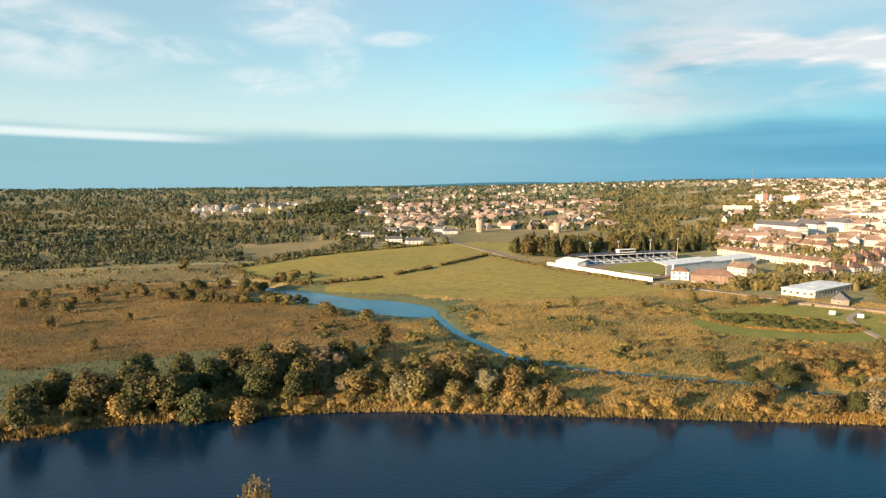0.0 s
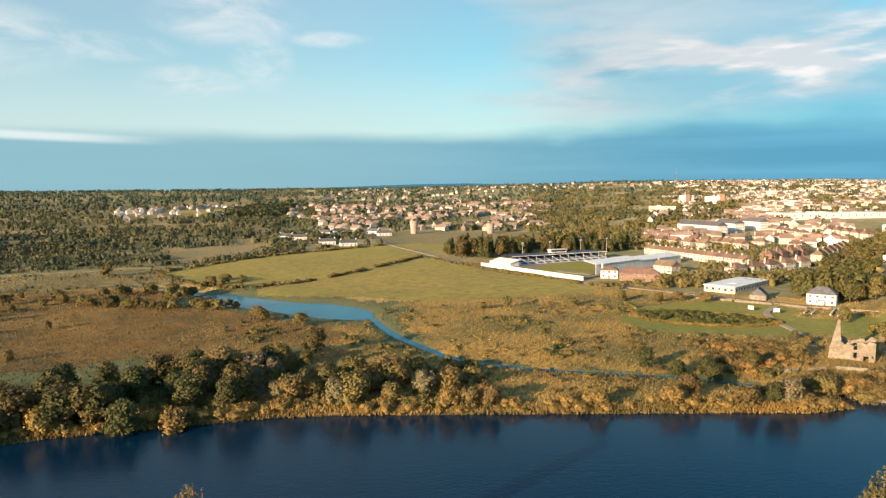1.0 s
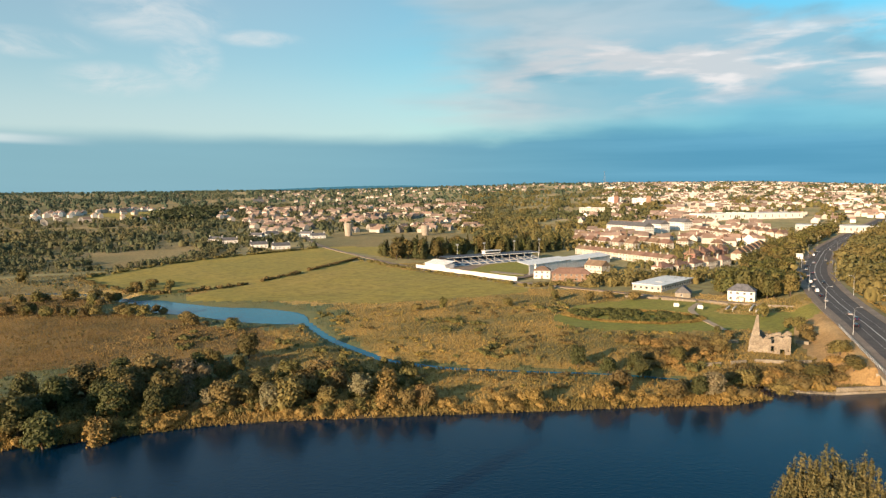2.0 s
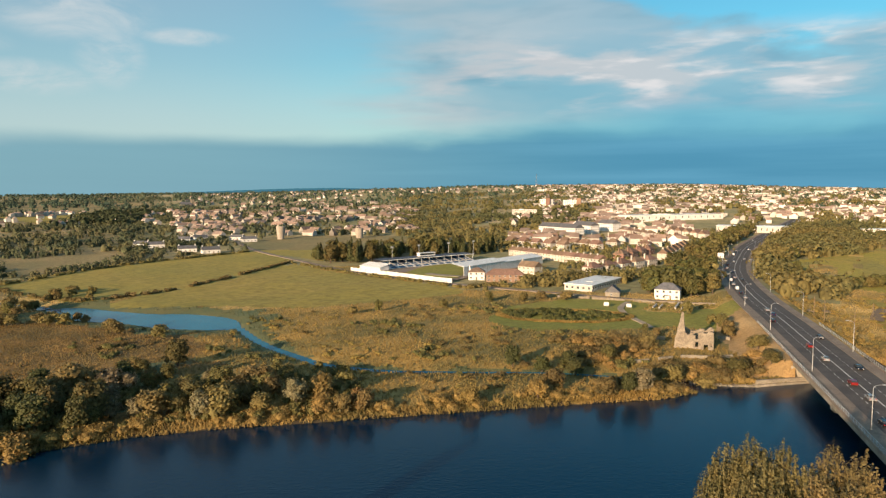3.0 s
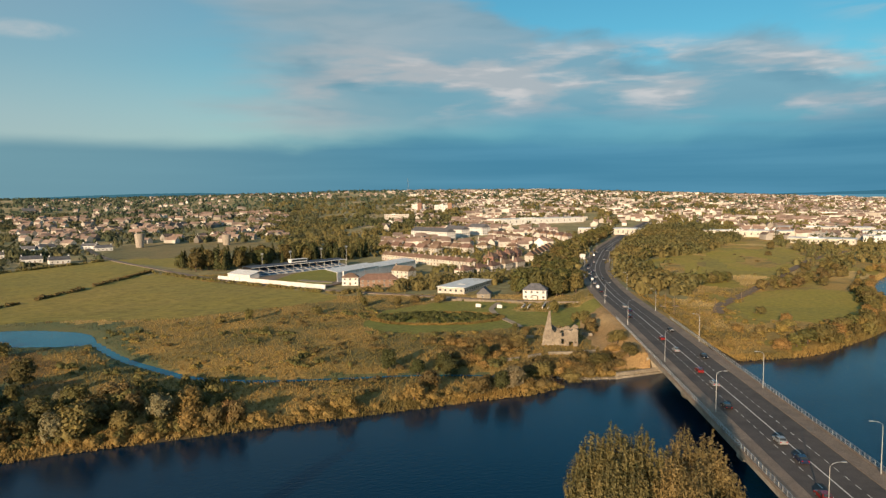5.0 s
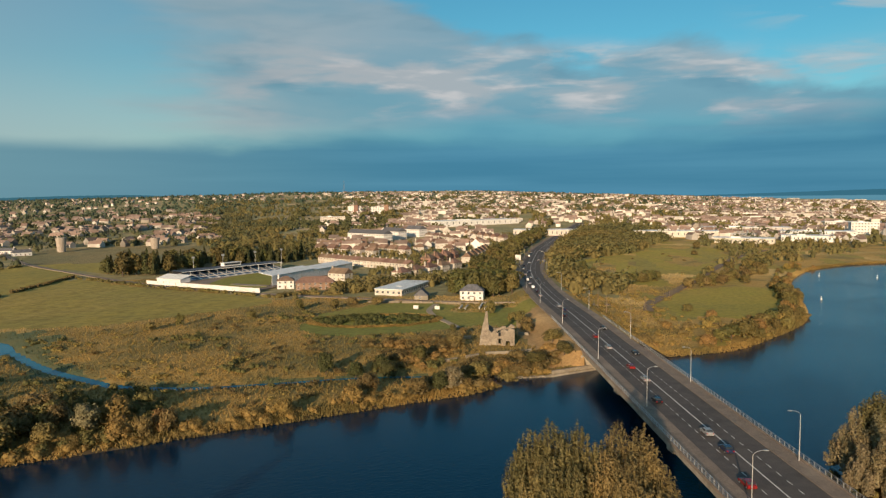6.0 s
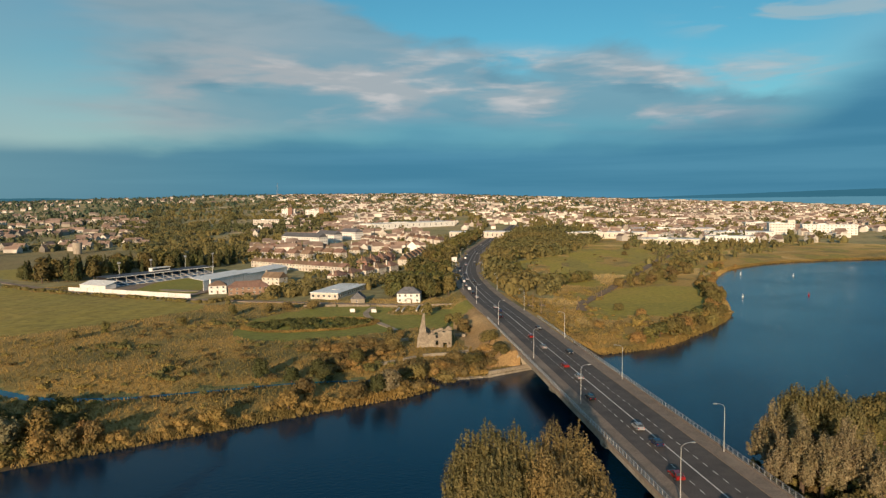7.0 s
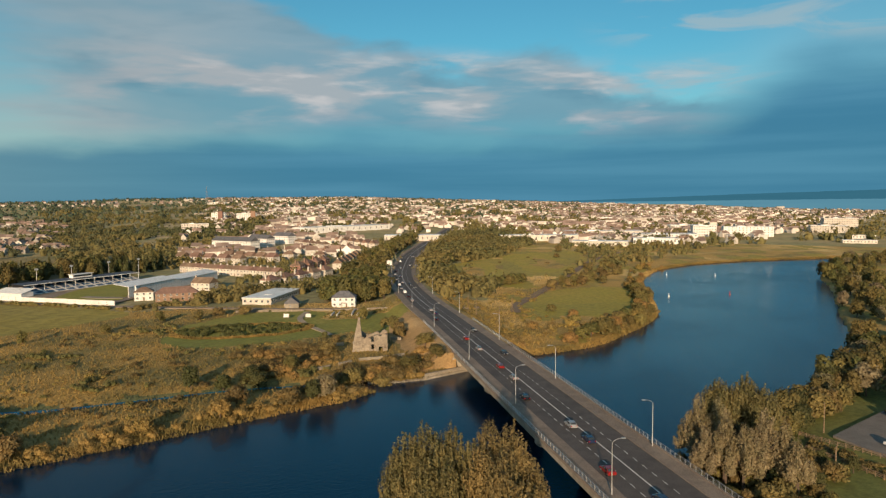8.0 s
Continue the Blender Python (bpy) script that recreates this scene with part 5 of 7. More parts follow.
woods("woodland_west", "dense autumn-green woodland reaching to the horizon", *sector(2700, 5, 37, 740, 1750), 4, 9, 32, LEAF_WEST, lambda x, y: gaps(90, -0.32)(x, y) & ~inside(HAMLET, x, y))
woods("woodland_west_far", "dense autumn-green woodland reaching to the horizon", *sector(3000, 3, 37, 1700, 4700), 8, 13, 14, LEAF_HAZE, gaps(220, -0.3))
woods("garden_trees", "garden trees between the houses of the suburb", *sector(1900, -17, 6, 690, 1900), 5, 9, 22, LEAF_WEST, gaps(70, -0.25))
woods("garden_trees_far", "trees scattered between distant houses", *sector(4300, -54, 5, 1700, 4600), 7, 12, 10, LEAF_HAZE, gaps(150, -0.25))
woods("parkland", "mixed woodland behind the stadium", *sector(800, -24, -12, 660, 1350), 5, 9, 30, LEAF_FAR, lambda x, y: (y - 0.3 * x > 560) & gaps(60, -0.4)(x, y))
woods("parkland_far", "mixed woodland beyond the stadium", *sector(1300, -28, -12.5, 1150, 2500), 6, 9, 18, LEAF_FAR, gaps(120, -0.2))
woods("estate_trees", "garden trees between the houses of the estate", *sector(520, -42, -21, 470, 1000), 3.5, 6.5, 34, LEAF_FAR, lambda x, y: (y > 480) | (x > 235))
woods("estate_front_trees", "bushes and small trees in front of the estate", *sector(260, -33, -19, 395, 500), 3, 7, 44, LEAF_FAR, lambda x, y: (y > 395) & (np.abs(x - 163) + np.abs(y - 437) > 34) & (x < 260))
woods("roadside_wood", "dense roadside woodland", *sector(1100, -47, -34, 430, 1050), 7, 11, 40, LEAF_FAR, lambda x, y: distance(ROAD, x, y)[0] < np.where(y > np.interp(x, ROAD[:, 0], ROAD[:, 1]), 40, 105))
woods("headland_wood", "close-grown golden-green wood between the road and the fields", *sector(1500, -50, -38, 480, 1150), 7, 10, 44, LEAF_FAR, lambda x, y: (y < np.interp(x, ROAD[:, 0], ROAD[:, 1])) & (y > 0.42 * x + 292) & (x > 428))
woods("town_trees", "street trees in the town", *sector(3600, -79, -24, 1000, 3300), 7, 13, 16, LEAF_FAR, gaps(110, 0.0))
woods("east_wood", "belt of woodland beyond the east fields", *sector(750, -57, -44, 560, 820), 6, 10, 40, LEAF_FAR, lambda x, y: (y > 0.62 * x + 60))
woods("far_shore_trees", "bushes along the far shore of the lake-like river", *sector(620, -76, -52, 640, 1000), 3, 8, 34, LEAF_FAR, lambda x, y: y > 0.16 * x + 258)
woods("pine_block", "dark blocks of conifer plantation", *sector(320, 5, 13, 1250, 1700), 9, 15, 20, LEAF_FARDARK, lambda x, y: np.sin(x * 0.02) > 0.4)


# ---- the great poplars of the near bank ----
LEAF_POPLAR = material("poplar_leaves", (0.205, 0.168, 0.066), (0.125, 0.112, 0.044), (0.29, 0.22, 0.085), 0.35, 2.0, rough=0.6, spread=0.45, translucent=0.25, local=True)
LEAF_BRONZE = material("bronze_poplar_leaves", (0.235, 0.172, 0.070), (0.150, 0.120, 0.050), (0.30, 0.21, 0.08), 0.35, 2.0, rough=0.6, spread=0.45, translucent=0.25, local=True)
LEAF_PALE = material("white_poplar_leaves", (0.290, 0.228, 0.125), (0.180, 0.148, 0.075), None, 0.4, 2.0, rough=0.6, spread=0.5, translucent=0.2, local=True)


def poplar(label, x, y, clumps, count, mat, seed, size=0.14, shoots=30, thick=0.12, deep=0.62, upright=0.5):
    """Clumps (dx, dy, height of the top, radius) of many thin, upright, feathery shoots on one trunk."""
    rng = random.Random(seed)
    lobes, hearts = [], []
    for dx, dy, top, radius in clumps:
        tall = top * deep
        lobes.append((dx, dy, top - tall * 0.58, radius * 0.72, radius * 0.72, tall * 0.42))
        hearts.append((dx, dy, top - tall * 0.7))
        for i in range(shoots):
            a, q = 2.39996 * i + rng.random() * 0.5, math.sqrt((i + 0.5) / shoots)
            way = Vector((math.cos(a), math.sin(a), 0)) * radius * q
            foot = Vector((dx, dy, top - tall * (0.75 + 0.2 * q))) + way * 0.4
            tip = Vector((dx, dy, top - tall * 0.42 * q**1.9 - rng.uniform(0.0, 2.0))) + way * rng.uniform(0.95, 1.3)
            k = radius * thick * rng.uniform(0.9, 1.6)
            for u in (0.2, 0.42, 0.62, 0.8, 0.94):
                p = foot.lerp(tip, u)
                w = k * (1.5 - 1.1 * u)
                lobes.append((p.x + rng.uniform(-.2, .2), p.y + rng.uniform(-.2, .2), p.z, w, w, (tip - foot).length * 0.12))
                hearts.append((dx, dy, top - tall * 0.7))
    t = thing("poplar_tree", label, "tree", pose(x, y, float(ground_height(x, y)) - 0.1), group="great poplars")
    height = max(c[2] for c in clumps)
    part("trunk", trunk(height * 0.7, 0.42, max(math.hypot(c[0], c[1]) for c in clumps) + 1.0, seed, 9), t)
    v, f = leaves(lobes, count, size, seed, upright, core=0.5, low=1.0, hearts=hearts, loose=1.3)
    part("crown", fast_mesh("crown", v, f, mat), t)


poplar("tall green-gold poplar with many upright shoots on the near bank", 69.5, 78.0,
       [(-1.2, 5.2, 23.4, 3.4), (1.7, 4.0, 25.0, 3.2), (4.2, 1.0, 24.6, 3.2), (-4.2, 4.9, 21.4, 3.0), (-3.6, -1.4, 21.8, 3.0), (0.6, -0.6, 23.2, 3.4), (5.6, -2.6, 22.6, 2.8),
        (-7.0, 0.6, 17.6, 2.8), (-2.6, -5.4, 21.6, 3.0), (-5.6, -4.6, 18.6, 2.8)], 64000, LEAF_POPLAR, 3)
poplar("tall bronze-gold poplar with upright shoots beside the bridge", 77.0, 70.0,
       [(1.7, 5.3, 25.0, 2.9), (2.8, 1.8, 25.0, 2.9), (3.2, -0.4, 23.0, 2.7), (-4.6, 0.4, 23.6, 2.9), (-5.2, -3.6, 22.0, 2.8), (3.6, -2.6, 20.2, 2.6), (-1.2, -1.2, 22.4, 2.8),
        (-4.6, -7.2, 20.0, 2.8), (1.8, -5.2, 18.0, 2.6)], 50000, LEAF_BRONZE, 4)
poplar("slender golden poplar whose top rises over the water", -24.6, 92.2, [(0, 0, 22.2, 1.9), (-1.4, 0.5, 20.4, 1.5), (1.5, -0.2, 20.6, 1.5)], 5200, LEAF_BRONZE, 5, 0.15, 12)


for k, (x, y, h, r) in enumerate(((143.0, 72, 18.4, 3.7), (146.5, 69, 17.6, 3.5), (138.5, 63.5, 17.0, 3.7), (137.5, 59, 15.4, 3.4), (143.6, 57.5, 17.2, 3.7), (145.2, 54, 15.0, 3.2), (142.4, 50.5, 12.4, 3.0), (136.0, 66.5, 13.6, 3.0))):
    poplar("pale silvery white poplar beside the bridge railing", x, y, [(r * q * math.cos(2.4 * i + k), r * q * math.sin(2.4 * i + k), h * (1 - 0.42 * q), r * (0.5 - 0.12 * q)) for i, q in enumerate((0, 0.5, 0.55, 0.6, 0.8, 0.85, 0.9))],
           11000, LEAF_PALE if k % 3 != 1 else LEAF_SILVER, 20 + k, 0.17, 7, 0.26, 0.7, 0.1)
for k, (x, y, h, r) in enumerate(((152.0, 71.5, 20.2, 4.2), (156.0, 67, 20.8, 4.4), (156.5, 63, 18.4, 4.0))):
    poplar("dark olive poplar behind the white poplars", x, y, [(0, 0, h, r * 0.72), (-r * 0.5, r * 0.3, h * 0.93, r * 0.6), (r * 0.5, -r * 0.2, h * 0.9, r * 0.6)], 12000, LEAF_POPLAR, 40 + k, 0.17, 18)
band(40, 35, lambda r: (r.uniform(158, 216), r.uniform(63, 75)), ["bush", "olive", "olive", "green", "bush"], 4.5, 8, lambda x, y: dry(x, y, 1.0) and y > 66 - 0.05 * (x - 158))
band(34, 36, lambda r: (r.uniform(126, 152), r.uniform(43, 68)), ["bush", "green", "bush"], 2.0, 4.2, lambda x, y: dry(x, y, 1))
band(44, 31, lambda r: (r.uniform(126, 165), r.uniform(46, 76)), ["bush", "bush", "olive", "green"], 2.5, 4.5, lambda x, y: dry(x, y, 1))
band(30, 32, lambda r: (r.uniform(160, 300), r.uniform(64, 96)), ["olive", "green", "olive", "silver"], 6, 11, lambda x, y: dry(x, y, 1.5) and y > 66 + 0.02 * (x - 160))


band(26, 33, lambda r: (r.uniform(196, 270), r.uniform(66, 84)), ["olive", "olive", "green", "silver"], 6, 10, lambda x, y: dry(x, y, 1.5) and y > 68)
band(40, 34, lambda r: (r.uniform(222, 330), r.uniform(40, 76)), ["silver", "tall", "tall", "olive"], 7, 11, lambda x, y: dry(x, y, 1.5) and (x > 240 or y > 62))


# ---- houses ----
def window_part(parent, x, y, z, w, h, turn=0):
    """A framed pane let into a wall that faces -y."""
    win = part("window", window_mesh(w, h, 0), parent, m=pose(x, y, z, 0, 0, turn))
    part("pane", window_mesh(w, h, 1), win)


_windows = {}


def window_mesh(w, h, which):
    key = (round(w, 2), round(h, 2), which)
    if key not in _windows:
        s = Shape()
        if which:
            s.box(-w / 2 + 0.08, -0.10, 0.08, -0.03, -0.07, h - 0.08).box(0.03, -0.10, 0.08, w / 2 - 0.08, -0.07, h - 0.08)
        else:
            s.box(-w / 2, -0.08, 0, w / 2, 0.02, h).box(-w / 2 - 0.06, -0.14, -0.08, w / 2 + 0.06, 0.02, 0.0)
        _windows[key] = s.mesh("pane" if which else "window", GLASS if which else RENDERW)
    return _windows[key]


def roof_mesh(w, d, h, rise, hip, mat, over=0.4):
    a, b = w / 2 + over, d / 2 + over
    k = min(a, b) * 0.95 if hip else 0.0
    s = Shape()
    r0, r1 = (-a + k, 0, h + rise), (a - k, 0, h + rise)
    e = [(-a, -b, h), (a, -b, h), (a, b, h), (-a, b, h)]
    t = 0.18
    lo = [(x, y, z - t) for x, y, z in e]
    s.face(e[0], e[1], r1, r0), s.face(e[2], e[3], r0, r1), s.face(e[1], e[2], r1), s.face(e[3], e[0], r0)
    for i in range(4):
        s.face(lo[i], lo[(i + 1) % 4], e[(i + 1) % 4], e[i])
    s.face(*lo[::-1])
    return s.mesh("roof", mat)


def house_model(label, w, d, h, rise, wall, roof, hip=False, floors=2, across=3, chimneys=1, porch=False, name="house", group="", roof_walls=True):
    ho = thing(name, label, "house", group=group)
    walls = Shape().box(-w / 2, -d / 2, -1.0, w / 2, d / 2, h - 0.02)
    if not hip:
        for x in (-w / 2, w / 2 - 0.25):
            k = rise * 0.97
            walls.face((x, -d / 2, h - 0.03), (x, d / 2, h - 0.03), (x, 0, h + k))
            walls.face((x + 0.25, -d / 2, h - 0.03), (x + 0.25, 0, h + k), (x + 0.25, d / 2, h - 0.03))
    part("wall", walls.mesh("wall", wall), ho)
    part("roof", roof_mesh(w, d, h, rise, hip, roof, 0.4 if hip else 0.25), ho)
    for i in range(chimneys):
        x = -w / 2 + 0.7 if i == 0 else w / 2 - 0.7
        c = part("chimney", Shape().box(x - 0.45, -0.5, h + rise * (0.2 if hip else 0.8), x + 0.45, 0.5, h + rise + 1.1).mesh("chimney", wall), ho)
        part("chimney_pot", Shape().tube([(x, 0, h + rise + 1.1), (x, 0, h + rise + 1.6)], [0.16, 0.13], 8).mesh("chimney_pot", BRICK), c)
    level = h / floors
    for f in range(floors):
        for i in range(across):
            x = (i - (across - 1) / 2) * (w / across)
            if f == 0 and i == across // 2:
                part("door", Shape().box(x - 0.5, -d / 2 - 0.07, 0, x + 0.5, -d / 2 + 0.02, 2.1).mesh("door", WOOD), ho)
            else:
                window_part(ho, x, -d / 2, f * level + 0.9, 1.3, 1.3)
        for sgn in (-1, 1):
            window_part(ho, sgn * w / 2, 0.6, f * level + 0.9, 1.0, 1.2, 90 * sgn)
    if porch:
        part("porch_roof", Shape().box(-1.6, -d / 2 - 1.3, 2.4, 1.6, -d / 2 - 0.02, 2.6).mesh("porch_roof", SLATE), ho)
        for sgn in (-1, 1):
            part("porch_post", Shape().tube([(sgn * 1.4, -d / 2 - 1.15, 0), (sgn * 1.4, -d / 2 - 1.15, 2.4)], 0.1, 8).mesh("porch_post", RENDERW), ho)
    return ho


def facing(x, y, turn, z=None):
    return pose(x, y, float(hills(x, y)) if z is None else z, 0, 0, turn)


# the white house by the lane, the flat-roofed school block and its neighbour
house_model("white two-storey house with a dark slate hipped roof under tall trees", 13.5, 9, 5.6, 3.4, RENDERW, SLATE, True, 2, 4, 0, True).matrix_basis = facing(228.5, 333, -40)
house_model("small stone house with a steep slate roof beside the lane", 8.5, 8, 3.0, 3.6, CONCRETE, SLATE, False, 1, 2, 0).matrix_basis = facing(204, 350, 55)


def flat_building(name, label, w, d, h, wall, x, y, turn, floors=1, across=6, roof=METALROOF, deep=8, stripes=None, pitch=0.0, z=None, group="", both=False):
    b = thing(name, label, "building", facing(x, y, turn, z), group)
    part("wall", Shape().box(-w / 2, -d / 2, -2.0, w / 2, d / 2, h).mesh("wall", wall), b)
    if pitch:
        part("roof", roof_mesh(w, d, h + 0.16, pitch, False, roof, 0.5), b)
        for x0 in (-w / 2 + 0.02, w / 2 - 0.02):
            part("gable", Shape().face((x0, -d / 2, h), (x0, d / 2, h), (x0, 0, h + pitch * 0.96)).mesh("gable", wall), b)
    else:
        part("roof", Shape().box(-w / 2 - 0.5, -d / 2 - 0.5, h, w / 2 + 0.5, d / 2 + 0.5, h + 0.35).box(-w * 0.2, -d * 0.2, h + 0.35, -w * 0.05, d * 0.05, h + (1.6 if h > 5 else 0.5)).mesh("roof", roof), b)
    lv = h / floors
    for f in range(floors):
        for i in range(across):
            window_part(b, (i - (across - 1) / 2) * (w / across), -d / 2, f * lv + lv * 0.32, min(1.6, w / across * 0.55), lv * 0.42)
        for i in range(deep):
            window_part(b, w / 2, (i - (deep - 1) / 2) * (d / deep), f * lv + lv * 0.32, min(1.6, d / deep * 0.55), lv * 0.42, 90)
            if both:
                window_part(b, -w / 2, (i - (deep - 1) / 2) * (d / deep), f * lv + lv * 0.32, min(1.6, d / deep * 0.55), lv * 0.42, -90)
    return b


flat_building("school_building", "long low cream building with a flat pale roof", 47, 18, 3.7, RENDERC, 213.5, 390, 38, 1, 13, METALROOF, deep=5, both=True)
# houses in front of the stadium
house_model("cream house with a brown hipped roof beside the stadium", 11, 9, 5.4, 2.8, RENDERW, TILE, True, 2, 3, 1).matrix_basis = facing(155, 447, -22)
house_model("long red-brick house with a brown tiled roof and white gable", 25, 10, 5.0, 3.6, BRICK, TILE, True, 2, 7, 0).matrix_basis = facing(169, 430, -20)
house_model("brown-roofed house with white gables beside the stadium", 15, 10, 5.4, 3.6, RENDERC, TILE, False, 2, 4, 1).matrix_basis = facing(203, 466, -60)

# estate: terraces and semi-detached houses
TERRACE = house_model("cream terraced house with a brown tiled roof", 7.0, 8.5, 5.4, 3.0, RENDERC, TILE, False, 2, 2, 1, group="terrace beside the stadium")
SEMI = house_model("cream semi-detached house with a brown hipped roof", 12.5, 9, 5.4, 3.4, RENDERC, TILE, True, 2, 4, 1, group="semi-detached houses of the estate")
GABLED = house_model("brick and cream gabled house with a brown tiled roof", 10.5, 9.5, 5.4, 4.0, RENDERC, TILE, False, 2, 3, 1, group="gabled houses of the estate")
BRICKED = house_model("red-brick house with a brown hipped roof", 11.5, 9.5, 5.4, 3.8, BRICK, TILE, True, 2, 3, 1, group="brick houses of the estate")
VILLA = house_model("white bungalow with a grey slate roof among trees", 17, 9, 3.6, 3.0, RENDERW, SLATE, False, 1, 4, 2, group="white houses by the lane")
stood = set()


def stand(model, x, y, turn):
    if distance(ROAD, np.array([x]), np.array([y]))[0][0] < 24:
        return
    m = facing(x, y, turn)
    if model.name in stood:
        copy_thing(model, m)
    else:
        stood.add(model.name)
        model.matrix_basis = m


def row(model, a, b, n, turn=None):
    (x0, y0), (x1, y1) = a, b
    t = math.degrees(math.atan2(y1 - y0, x1 - x0)) if turn is None else turn
    for i in range(n):
        q = i / max(1, n - 1)
        stand(model, x0 + (x1 - x0) * q, y0 + (y1 - y0) * q, t)


row(TERRACE, (243, 594), (277, 496), 15)
row(SEMI, (244, 448), (312, 482), 5)
row(BRICKED, (316, 530), (364, 564), 4)
row(GABLED, (352, 520), (420, 588), 6)
row(SEMI, (367, 704), (424, 694), 4)
row(GABLED, (326, 681), (343, 623), 5)
row(GABLED, (283, 700), (311, 632), 5)
row(SEMI, (480, 800), (476, 732), 5)
row(GABLED, (537, 790), (527, 698), 6, 15)
row(BRICKED, (428, 654), (474, 676), 4)
row(SEMI, (430, 700), (446, 722), 2)
row(SEMI, (372, 640), (392, 612), 2)
row(GABLED, (305, 742), (345, 728), 4)
for x, y, t in VILLAS:
    stand(VILLA, x, y, t)

# white apartments with dark roofs
for x, y, w in ((393, 806, 70), (438, 824, 34), (484, 844, 28)):
    flat_building("apartment_block", "long white three-storey apartment block with a dark slate roof", w, 15, 10.2, RENDERW, x, y, -75, 3, int(w / 4.4), SLATE, 4, pitch=4.8, group="white apartment blocks")
flat_building("retail_shed", "long white retail shed with a flat pale roof", 186, 40, 8.5, RENDERW, 697, 1012, 5, 1, 14)
for x, y, w, d, h, t, fl in ((690, 1492, 30, 18, 17, -32, 4), (742, 1460, 44, 18, 15, -32, 4), (512, 1205, 46, 18, 12, -23, 3), (1050, 525, 36, 18, 17, -50, 4), (1102, 478, 74, 22, 15, -56, 4), (1210, 640, 60, 30, 9, -50, 2),
                            (760, 520, 70, 30, 6, -60, 1), (850, 492, 60, 30, 7, -58, 1), (920, 520, 90, 36, 9, -55, 2), (940, 640, 120, 40, 8, -50, 2), (780, 640, 110, 34, 8, -48, 1), (650, 760, 90, 34, 8, -42, 1),
                            (1320, 430, 60, 24, 12, -62, 3), (1500, 470, 60, 30, 20, -60, 5), (1160, 330, 30, 14, 5, -68, 1), (1040, 300, 40, 16, 4, -70, 1)):
    flat_building("commercial_building", "pale commercial building with a flat roof at the edge of town", w, d, h, RENDERW if (w + h) % 2 else RENDERC, x, y, t, fl, min(14, int(w / 4)), METALROOF, 5, group="commercial buildings of the town")
for dx in (-18, 26):
    b = thing("brick_tower", "orange brick stair tower of the white office building", "building", facing(716 + dx * 1.4, 1470 - dx * 0.8, -32))
    part("wall", Shape().box(-5, -10, -2, 5, 10, 20).box(-5.2, -10.2, 20, 5.2, 10.2, 20.5).mesh("wall", BRICK), b)


# ---- ruined castle ----
def castle():
    c = thing("castle_ruin", "roofless limestone castle ruin with a tall pointed gable stack", "castle", pose(161.3, 224.6, 2.2, 0, 0, -38))
    rng = random.Random(4)

    def ragged(name, length, thick, tops, holes, m):
        """A broken-topped wall of stone courses with openings through it."""
        step, course = 0.5, 0.5
        n = int(length / step)
        s = Shape()
        for i in range(n):
            x = i * step
            top = np.interp((i + 0.5) / n, np.linspace(0, 1, len(tops)), tops) + rng.uniform(-0.25, 0.3)
            z = -1.2
            while z < top:
                z1 = min(z + course, top)
                mid = (z + z1) / 2
                if not any(a < x + step / 2 < b and lo < mid < hi for a, b, lo, hi in holes):
                    k = rng.uniform(-0.05, 0.05)
                    s.box(x, k, z, x + step, thick + k * 0.5, z1)
                z = z1
        part(name, s.mesh(name, STONE), c, m=m)

    L = 11.0
    ragged("front_wall", L, 1.1, [6.4, 5.4, 6.0, 5.0, 6.8, 5.9, 7.2, 6.2], [(4.6, 5.5, 4.0, 5.2), (4.6, 5.7, 1.0, 2.6), (7.6, 8.8, -1, 1.6), (10.0, 10.6, 1.4, 2.4)], pose(0, 0, 0))
    ragged("back_wall", L, 1.1, [6.8, 6.0, 5.0, 5.4, 6.4, 5.8, 7.0, 6.4], [(4, 5, 3, 4.4), (8, 9, 3, 4.4)], pose(0, 8.4, 0))
    ragged("side_wall", 7.3, 1.1, [6.2, 5.0, 6.0, 6.8], [(3, 4, 2.6, 4.2)], pose(L, 1.1, 0, 0, 0, 90))
    # gable that narrows to a broken stack
    s = Shape()
    rings, z = [], -1.2
    while z < 13.7:
        q = max(0.0, z) / 13.7
        k = float(np.interp(q, [0, 0.25, 0.5, 0.72, 0.9, 1.0], [1.0, 0.92, 0.70, 0.42, 0.26, 0.18]))
        ring = []
        for i in range(16):
            side, t = divmod(i, 4)
            u = -1 + t / 2
            x, y = ((u, -1), (1, u), (-u, 1), (-1, -u))[side]
            ring.append((-1.2 + 0.9 * q + x * 2.0 * k + rng.uniform(-.09, .09), 1.7 + y * 1.9 * k + rng.uniform(-.09, .09), z + rng.uniform(-.1, .1)))
        rings.append(ring)
        z += 0.45
    for ring in rings:
        s.v += ring
    for a in range(len(rings) - 1):
        s.f += [(a * 16 + i, a * 16 + (i + 1) % 16, (a + 1) * 16 + (i + 1) % 16, (a + 1) * 16 + i) for i in range(16)]
    s.f.append(tuple((len(rings) - 1) * 16 + i for i in range(16)))
    part("gable_tower", s.mesh("gable_tower", STONE), c)


castle()


